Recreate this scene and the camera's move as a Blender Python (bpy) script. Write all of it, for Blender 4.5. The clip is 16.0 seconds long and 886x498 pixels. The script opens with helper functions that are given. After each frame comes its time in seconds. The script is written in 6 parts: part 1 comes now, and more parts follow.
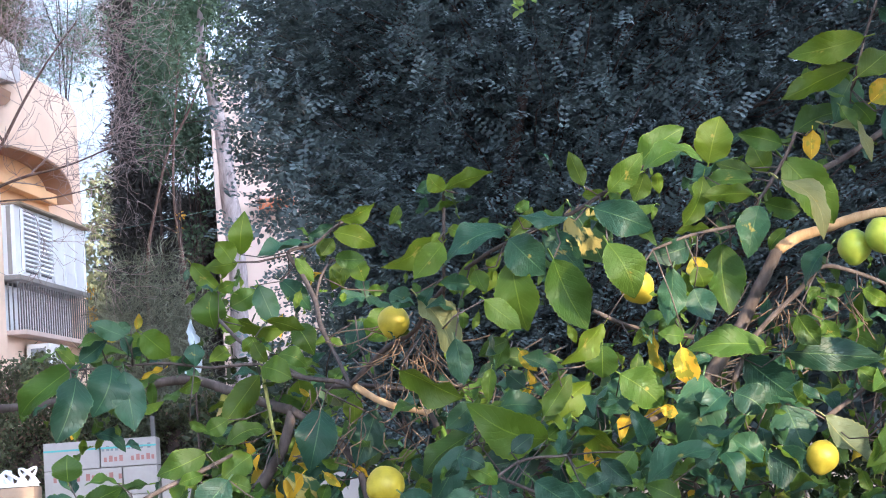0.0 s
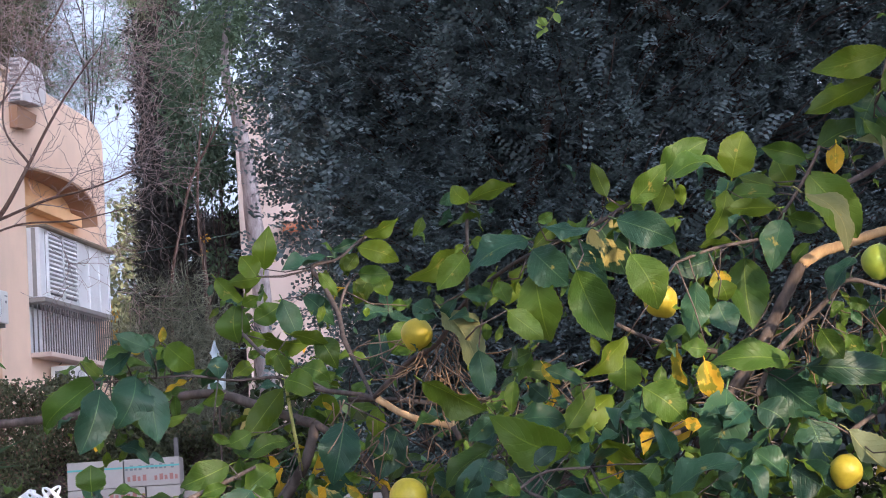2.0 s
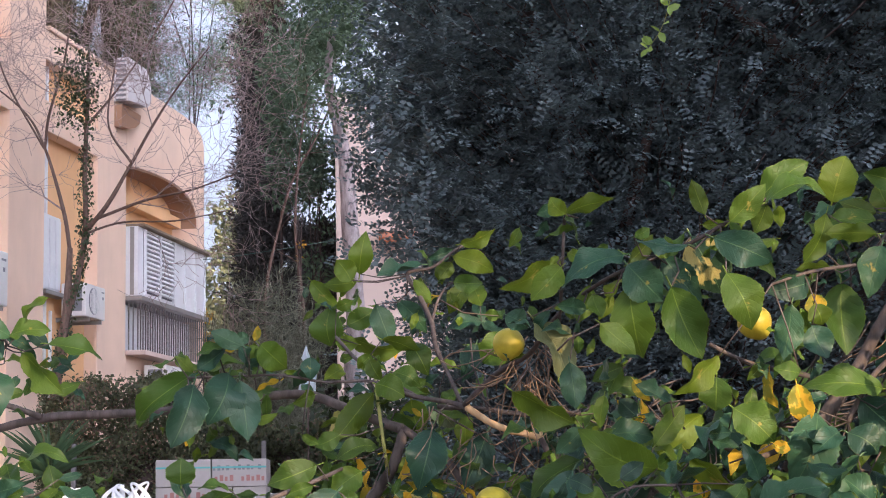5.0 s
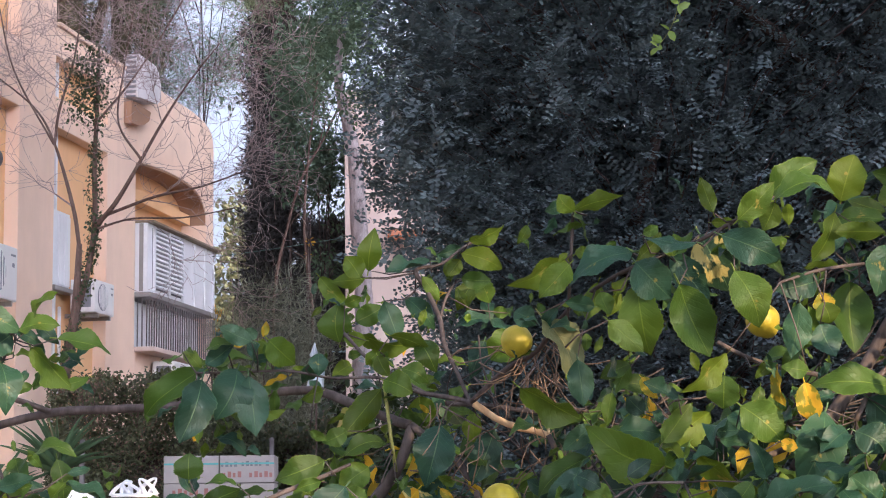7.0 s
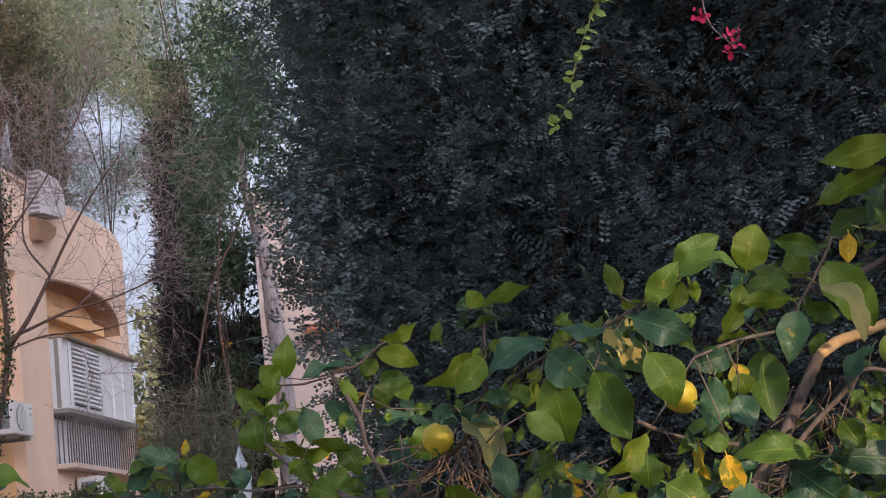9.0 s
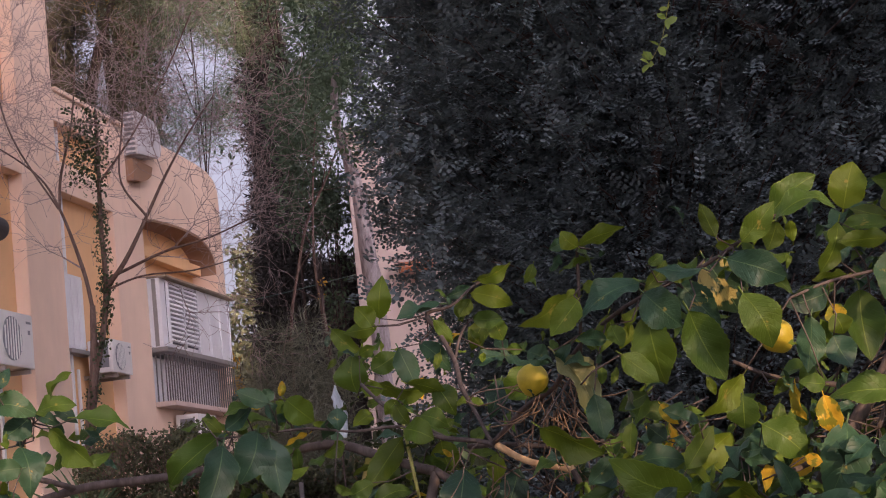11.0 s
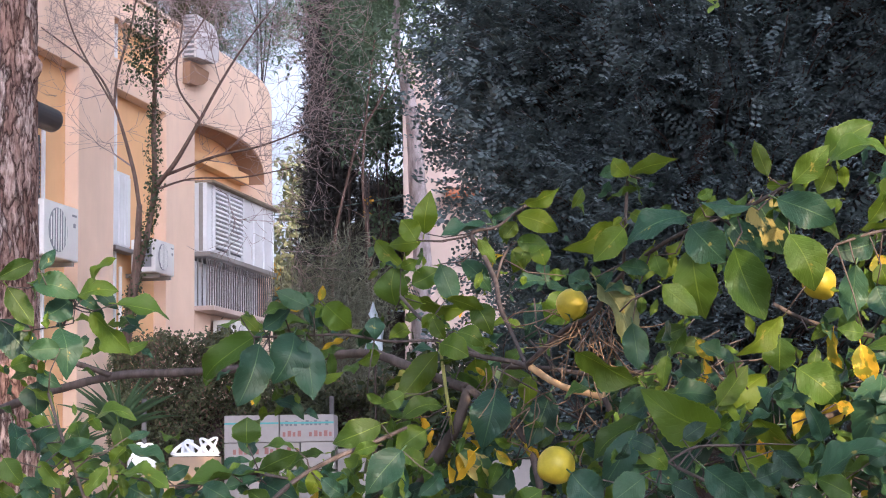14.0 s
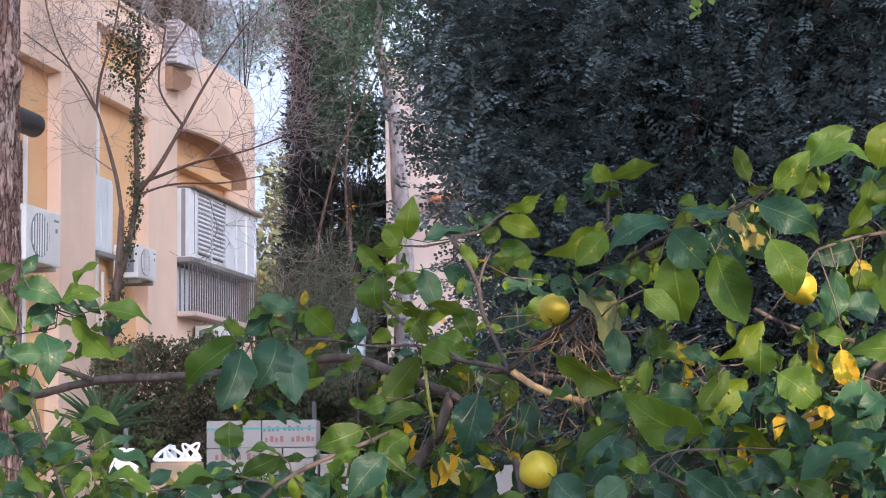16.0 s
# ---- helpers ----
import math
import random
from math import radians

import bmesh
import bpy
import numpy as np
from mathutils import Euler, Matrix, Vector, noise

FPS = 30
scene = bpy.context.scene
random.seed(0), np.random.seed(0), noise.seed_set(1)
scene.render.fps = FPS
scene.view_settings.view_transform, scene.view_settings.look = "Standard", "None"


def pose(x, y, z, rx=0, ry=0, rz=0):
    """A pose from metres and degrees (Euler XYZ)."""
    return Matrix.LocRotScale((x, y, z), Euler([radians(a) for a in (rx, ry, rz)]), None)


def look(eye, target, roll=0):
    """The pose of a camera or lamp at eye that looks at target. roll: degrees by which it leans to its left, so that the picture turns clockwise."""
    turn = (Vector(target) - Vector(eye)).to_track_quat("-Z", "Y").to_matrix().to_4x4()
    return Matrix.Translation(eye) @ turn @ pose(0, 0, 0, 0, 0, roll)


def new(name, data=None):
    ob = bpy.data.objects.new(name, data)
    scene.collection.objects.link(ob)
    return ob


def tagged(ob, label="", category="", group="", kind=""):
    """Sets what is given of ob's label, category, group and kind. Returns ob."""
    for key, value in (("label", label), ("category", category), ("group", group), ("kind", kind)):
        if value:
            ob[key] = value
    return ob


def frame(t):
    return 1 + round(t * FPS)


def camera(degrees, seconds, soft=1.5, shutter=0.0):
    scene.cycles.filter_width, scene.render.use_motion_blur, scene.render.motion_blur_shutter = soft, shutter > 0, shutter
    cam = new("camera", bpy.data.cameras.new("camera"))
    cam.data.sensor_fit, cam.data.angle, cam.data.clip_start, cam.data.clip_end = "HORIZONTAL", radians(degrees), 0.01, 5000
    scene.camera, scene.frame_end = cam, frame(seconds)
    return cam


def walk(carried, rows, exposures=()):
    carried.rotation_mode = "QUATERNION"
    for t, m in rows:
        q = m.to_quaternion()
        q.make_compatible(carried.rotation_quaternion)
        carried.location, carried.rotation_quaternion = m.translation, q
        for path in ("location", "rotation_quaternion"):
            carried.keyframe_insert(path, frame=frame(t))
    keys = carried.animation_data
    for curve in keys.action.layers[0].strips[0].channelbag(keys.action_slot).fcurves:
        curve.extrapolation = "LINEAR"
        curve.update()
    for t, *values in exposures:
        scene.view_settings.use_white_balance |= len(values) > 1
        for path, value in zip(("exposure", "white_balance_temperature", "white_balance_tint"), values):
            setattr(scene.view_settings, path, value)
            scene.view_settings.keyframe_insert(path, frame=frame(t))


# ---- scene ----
cam = camera(26.74, 16.0, soft=1.05)
walk(cam, [
    (0, pose(-0.0036, 0.0295, 1.6282, 96.587, 4.117, -5.078)),
    (0.5, pose(-0.0032, 0.0302, 1.6171, 97.584, 2.985, -5.523)),
    (1, pose(-0.0066, 0.0252, 1.601, 97.414, 1.942, -5.767)),
    (1.5, pose(-0.0053, 0.0257, 1.6027, 97.243, 3.104, -5.429)),
    (2, pose(-0.0047, 0.0264, 1.6048, 97.41, 3.907, -4.367)),
    (2.5, pose(-0.0066, 0.0227, 1.6003, 97.978, 2.864, -3.339)),
    (3, pose(-0.0065, 0.0255, 1.5988, 97.922, 2.75, -2.864)),
    (3.5, pose(-0.0067, 0.025, 1.5965, 98.411, 2.397, -2.546)),
    (4, pose(-0.0067, 0.0217, 1.5949, 98.462, 2.029, -2.157)),
    (4.5, pose(-0.0073, 0.0201, 1.5925, 98.172, 1.498, -1.958)),
    (4.7, pose(-0.0082, 0.0154, 1.5925, 98.017, 1.207, -1.939)),
    (7, pose(-0.0076, 0.01, 1.5889, 97.939, 0.731, -1.583)),
    (7.5, pose(-0.0062, 0.0174, 1.5907, 97.986, 1.022, -1.598)),
    (8, pose(-0.0067, 0.0038, 1.6082, 100.09, 4.245, -2.559)),
    (8.2, pose(-0.0044, 0.0024, 1.6116, 100.644, 4.93, -2.918)),
    (10.3, pose(0.0085, 0.0004, 1.6355, 99.628, 8.031, -1.355)),
    (10.5, pose(0.0095, 0.005, 1.6415, 99.454, 8.446, -0.836)),
    (11, pose(0.0045, 0.0014, 1.624, 98.797, 5.782, -0.482)),
    (11.5, pose(0.0036, -0.0005, 1.6205, 98.272, 5.253, -0.37)),
    (12, pose(0.0032, 0.0023, 1.6167, 97.872, 4.684, -0.237)),
    (12.5, pose(0.0022, -0.0149, 1.6097, 97.585, 3.749, -0.254)),
    (13, pose(0.0012, 0.0029, 1.6103, 97.349, 3.319, -0.161)),
    (13.5, pose(-0.0002, -0.0037, 1.6026, 96.907, 1.747, -0.014)),
    (14, pose(-0.0002, -0.0025, 1.6006, 96.64, 0.829, 0.257)),
    (14.5, pose(0, -0, 1.6, 96.689, 0.894, 0.105)),
    (15, pose(0.0004, 0.0022, 1.6004, 96.773, 0.986, -0.012)),
    (15.5, pose(0.0003, -0.0032, 1.6004, 96.876, 1.188, -0.093)),
    (16, pose(0.0001, -0.0108, 1.598, 96.81, 0.843, -0.279)),
], exposures=((0, 1.95, 4980, 13), (0.5, 1.47, 5000, 14), (1.5, 1.35, 5080, 17), (3, 1.34, 5450, 22), (7.5, 1.31, 5420, 21), (8.2, 1.15, 5550, 19), (10.3, 0.54, 5800, 30), (11, 0.57, 6050, 36), (11.5, 0.87, 5950, 29), (12, 1.15, 5720, 26), (12.5, 1.3, 5500, 24), (13.5, 1.46, 5450, 22), (14.5, 1.51, 5370, 20), (16, 1.46, 5320, 17)))

# ---------------------------------------------------------------- light
world = bpy.data.worlds.new("sky")
scene.world = world
world.use_nodes = True
wt = world.node_tree
wt.nodes.clear()
w_out = wt.nodes.new("ShaderNodeOutputWorld")
w_bg = wt.nodes.new("ShaderNodeBackground")
w_sky = wt.nodes.new("ShaderNodeTexSky")
w_sky.sky_type = "NISHITA"
w_sky.sun_disc = False
w_sky.sun_elevation = radians(12)
w_sky.sun_rotation = radians(152.6)
w_sky.air_density = 1.0
w_sky.dust_density = 6.0
w_bg.inputs["Strength"].default_value = 0.15
w_haze = wt.nodes.new("ShaderNodeHueSaturation")  # thin high cloud
w_haze.inputs["Saturation"].default_value = 0.28
wt.links.new(w_sky.outputs[0], w_haze.inputs["Color"])
wt.links.new(w_haze.outputs[0], w_bg.inputs["Color"])
wt.links.new(w_bg.outputs[0], w_out.inputs["Surface"])

sun_data = bpy.data.lights.new("sun", "SUN")
sun_data.energy = 4.2
sun_data.angle = radians(0.5)
sun_data.color = (1.0, 0.68, 0.34)
sun = new("sun", sun_data)
sun.matrix_world = look((45, -87, 20.8), (0, 0, 0))


# ---------------------------------------------------------------- materials
def nodes_of(name):
    m = bpy.data.materials.new(name)
    m.use_nodes = True
    nt = m.node_tree
    nt.nodes.clear()
    return m, nt


def nd(nt, node, **at):
    n = nt.nodes.new(node)
    for k, v in at.items():
        if k == "operation":
            n.operation = v
        elif k == "blend":
            n.blend_type = v
        elif k == "kind":
            n.data_type = v
    return n


def mixrgb(nt, fac, a, b, blend="MIX"):
    n = nd(nt, "ShaderNodeMix", kind="RGBA", blend=blend)
    for sock, v in ((n.inputs[0], fac), (n.inputs[6], a), (n.inputs[7], b)):
        if isinstance(v, bpy.types.NodeSocket):
            nt.links.new(v, sock)
        else:
            sock.default_value = (*v, 1) if isinstance(v, tuple) else v
    return n.outputs[2]


def math_n(nt, op, a, b=0.0, c=0.0):
    n = nd(nt, "ShaderNodeMath", operation=op)
    for i, v in enumerate((a, b, c)):
        if isinstance(v, bpy.types.NodeSocket):
            nt.links.new(v, n.inputs[i])
        else:
            n.inputs[i].default_value = v
    return n.outputs[0]


def noise_n(nt, scale, detail=4.0, coord="Object", stretch=None, rough=0.6):
    tc = nd(nt, "ShaderNodeTexCoord")
    n = nd(nt, "ShaderNodeTexNoise")
    n.inputs["Scale"].default_value = scale
    n.inputs["Detail"].default_value = detail
    n.inputs["Roughness"].default_value = rough
    src = tc.outputs[coord]
    if stretch:
        mp = nd(nt, "ShaderNodeMapping")
        mp.inputs["Scale"].default_value = stretch
        nt.links.new(src, mp.inputs[0])
        src = mp.outputs[0]
    nt.links.new(src, n.inputs["Vector"])
    return n.outputs["Fac"]


def ramp_n(nt, fac, *stops):
    r = nd(nt, "ShaderNodeValToRGB")
    els = r.color_ramp.elements
    while len(els) < len(stops):
        els.new(0.5)
    for e, (p, c) in zip(els, stops):
        e.position, e.color = p, (*c, 1)
    nt.links.new(fac, r.inputs[0])
    return r.outputs[0]


def bump_n(nt, height, strength, dist):
    b = nd(nt, "ShaderNodeBump")
    b.inputs["Strength"].default_value = strength
    b.inputs["Distance"].default_value = dist
    nt.links.new(height, b.inputs["Height"])
    return b.outputs[0]


def finish(nt, color, rough=0.7, metal=0.0, normal=None, spec=0.5, translucent=None, amount=0.0):
    p = nd(nt, "ShaderNodeBsdfPrincipled")
    o = nd(nt, "ShaderNodeOutputMaterial")
    for key, v in (("Base Color", color), ("Roughness", rough), ("Metallic", metal), ("Specular IOR Level", spec)):
        if isinstance(v, bpy.types.NodeSocket):
            nt.links.new(v, p.inputs[key])
        else:
            p.inputs[key].default_value = (*v, 1) if isinstance(v, tuple) else v
    if normal:
        nt.links.new(normal, p.inputs["Normal"])
    last = p.outputs[0]
    if amount:
        tr = nd(nt, "ShaderNodeBsdfTranslucent")
        if isinstance(translucent, bpy.types.NodeSocket):
            nt.links.new(translucent, tr.inputs[0])
        else:
            tr.inputs[0].default_value = (*translucent, 1)
        mx = nd(nt, "ShaderNodeMixShader")
        mx.inputs[0].default_value = amount
        nt.links.new(last, mx.inputs[1])
        nt.links.new(tr.outputs[0], mx.inputs[2])
        last = mx.outputs[0]
    nt.links.new(last, o.inputs[0])


def plain(name, color, rough=0.6, metal=0.0, vary=0.12, scale=6.0, spec=0.5, bump=0.0):
    m, nt = nodes_of(name)
    a = noise_n(nt, scale, 5)
    b = noise_n(nt, scale * 9, 3)
    f = math_n(nt, "ADD", math_n(nt, "MULTIPLY", a, 0.7), math_n(nt, "MULTIPLY", b, 0.3))
    lo = tuple(c * (1 - vary) for c in color)
    hi = tuple(min(1, c * (1 + vary)) for c in color)
    col = ramp_n(nt, f, (0.3, lo), (0.7, hi))
    finish(nt, col, rough, metal, bump_n(nt, b, bump, 0.004) if bump else None, spec)
    return m


def plaster(name, color, stain):
    m, nt = nodes_of(name)
    big = noise_n(nt, 0.9, 5)
    streak = noise_n(nt, 2.2, 5, stretch=(1, 1, 0.16))
    fine = noise_n(nt, 60, 3)
    c = ramp_n(nt, big, (0.3, tuple(x * 0.9 for x in color)), (0.7, tuple(min(1, x * 1.06) for x in color)))
    s = math_n(nt, "MULTIPLY", ramp_n(nt, streak, (0.5, (0, 0, 0)), (0.78, (1, 1, 1))), 0.45)
    c = mixrgb(nt, s, c, stain)
    finish(nt, c, 0.9, 0, bump_n(nt, fine, 0.35, 0.006), 0.2)
    return m


def bark(name, dark, light, stretch=(1, 1, 0.25), scale=22.0, depth=0.012):
    m, nt = nodes_of(name)
    a = noise_n(nt, scale, 7, stretch=stretch, rough=0.7)
    b = noise_n(nt, scale * 0.18, 4)
    c = ramp_n(nt, a, (0.36, dark), (0.62, light))
    c = mixrgb(nt, math_n(nt, "MULTIPLY", b, 0.5), c, tuple((x + y) * 0.5 for x, y in zip(dark, light)))
    finish(nt, c, 0.9, 0, bump_n(nt, a, 0.8, depth), 0.2)
    return m


def leaf_mat(name, color, thin, amount, rough=0.42, spot=None, vein=0.25):
    """A leaf: midrib and side veins along its own length, one shade per leaf."""
    m, nt = nodes_of(name)
    uv = nd(nt, "ShaderNodeUVMap")
    uv.uv_map = "leaf"
    sep = nd(nt, "ShaderNodeSeparateXYZ")
    nt.links.new(uv.outputs[0], sep.inputs[0])
    u, v = sep.outputs[0], sep.outputs[1]
    side = math_n(nt, "ABSOLUTE", math_n(nt, "SUBTRACT", v, 0.5))
    rib = math_n(nt, "LESS_THAN", side, 0.014)
    wave = math_n(nt, "SINE", math_n(nt, "MULTIPLY", math_n(nt, "SUBTRACT", u, math_n(nt, "MULTIPLY", side, 0.55)), 58.0))
    veins = math_n(nt, "SMOOTH_MAX", math_n(nt, "SUBTRACT", wave, 0.84), 0.0, 0.06)
    info = nd(nt, "ShaderNodeObjectInfo")
    geo = nd(nt, "ShaderNodeNewGeometry")
    rnd = math_n(nt, "FRACT", math_n(nt, "ADD", info.outputs["Random"], geo.outputs["Random Per Island"]))
    mott = noise_n(nt, 7, 5)
    c = ramp_n(nt, rnd, (0.0, tuple(x * 0.5 for x in color)), (0.5, color), (1.0, (color[0] * 1.7, color[1] * 1.35, color[2] * 0.9)))
    c = mixrgb(nt, math_n(nt, "MULTIPLY", mott, 0.4), c, tuple(x * 0.6 for x in color))
    light = (min(1, color[0] * 2.2 + 0.05), min(1, color[1] * 1.7 + 0.05), color[2] * 1.3 + 0.015)
    c = mixrgb(nt, math_n(nt, "MULTIPLY", veins, vein), c, light)
    c = mixrgb(nt, math_n(nt, "MULTIPLY", rib, 0.75), c, light)
    c = mixrgb(nt, math_n(nt, "MULTIPLY", math_n(nt, "GREATER_THAN", side, 0.475), 0.35), c, light)
    dry = ramp_n(nt, noise_n(nt, 3.1, 4), (0.66, (0, 0, 0)), (0.72, (0.8, 0.8, 0.8)))
    c = mixrgb(nt, math_n(nt, "MULTIPLY", dry, math_n(nt, "GREATER_THAN", rnd, 0.55)), c, (0.34, 0.27, 0.05))
    if spot:
        patch = ramp_n(nt, noise_n(nt, 2.6, 3), (0.53, (0, 0, 0)), (0.58, (1, 1, 1)))
        c = mixrgb(nt, patch, c, spot)
    th = mixrgb(nt, 0.5, thin, c, "MIX")
    hgt = math_n(nt, "ADD", math_n(nt, "MULTIPLY", rib, -0.8), math_n(nt, "ADD", math_n(nt, "MULTIPLY", veins, -1.2), mott))
    finish(nt, c, rough, 0, bump_n(nt, hgt, 0.55, 0.004), 0.36, th, amount)
    return m


def foliage(name, low, high, thin, amount, rough=0.5):
    """Small leaves in masses: one shade per leaf."""
    m, nt = nodes_of(name)
    geo = nd(nt, "ShaderNodeNewGeometry")
    c = ramp_n(nt, geo.outputs["Random Per Island"], (0.0, low), (0.75, high), (1.0, tuple(min(1, x * 1.5) for x in high)))
    c = mixrgb(nt, math_n(nt, "MULTIPLY", noise_n(nt, 0.8, 3), 0.5), c, low)
    finish(nt, c, rough, 0, None, 0.5, thin, amount)
    return m


def sprays(name, low, high, thin, amount, rough=0.5):
    """Foliage whose sprays differ from one another more than the leaflets within one."""
    m, nt = nodes_of(name)
    geo = nd(nt, "ShaderNodeNewGeometry")
    f = math_n(nt, "ADD", math_n(nt, "MULTIPLY", noise_n(nt, 6.0, 1), 0.75), math_n(nt, "MULTIPLY", noise_n(nt, 1.3, 2), 0.55))
    f = math_n(nt, "ADD", f, math_n(nt, "MULTIPLY", geo.outputs["Random Per Island"], 0.22))
    c = ramp_n(nt, f, (0.5, low), (0.72, tuple((a + b) / 2 for a, b in zip(low, high))), (0.98, high))
    finish(nt, c, rough, 0, None, 0.45, thin, amount)
    return m


def plated(name):
    """Pine bark: grey-pink plates between dark red furrows."""
    m, nt = nodes_of(name)
    tc = nd(nt, "ShaderNodeTexCoord")
    mp = nd(nt, "ShaderNodeMapping")
    mp.inputs["Scale"].default_value = (1, 1, 0.26)
    wob = nd(nt, "ShaderNodeTexNoise")
    wob.inputs["Scale"].default_value = 26.0
    wob.inputs["Detail"].default_value = 5.0
    nt.links.new(tc.outputs["Object"], mp.inputs[0])
    nt.links.new(mp.outputs[0], wob.inputs["Vector"])
    add = mixrgb(nt, 0.1, mp.outputs[0], wob.outputs["Color"])
    vor = nd(nt, "ShaderNodeTexVoronoi")
    vor.feature = "DISTANCE_TO_EDGE"
    vor.inputs["Scale"].default_value = 21.0
    nt.links.new(add, vor.inputs["Vector"])
    edge = vor.outputs["Distance"]
    cell = nd(nt, "ShaderNodeTexVoronoi")
    cell.inputs["Scale"].default_value = 21.0
    nt.links.new(add, cell.inputs["Vector"])
    sep = nd(nt, "ShaderNodeSeparateXYZ")
    nt.links.new(cell.outputs["Color"], sep.inputs[0])
    fine = noise_n(nt, 70, 6, stretch=(1, 1, 0.3))
    big = noise_n(nt, 16, 5, stretch=(1, 1, 0.4))
    tone = math_n(nt, "ADD", math_n(nt, "MULTIPLY", sep.outputs[0], 0.45), math_n(nt, "MULTIPLY", big, 0.6))
    c = ramp_n(nt, tone, (0.25, (0.22, 0.125, 0.1)), (0.5, (0.36, 0.24, 0.205)), (0.75, (0.55, 0.45, 0.41)))
    c = mixrgb(nt, ramp_n(nt, fine, (0.42, (0, 0, 0)), (0.66, (0.9, 0.9, 0.9))), c, (0.12, 0.068, 0.055))
    c = mixrgb(nt, ramp_n(nt, edge, (0.0, (0.95, 0.95, 0.95)), (0.09, (0, 0, 0))), c, (0.07, 0.036, 0.03))
    h = math_n(nt, "ADD", math_n(nt, "MINIMUM", math_n(nt, "MULTIPLY", edge, 4.0), 0.5), math_n(nt, "MULTIPLY", fine, 0.7))
    finish(nt, c, 0.9, 0, bump_n(nt, h, 1.0, 0.03), 0.2)
    return m


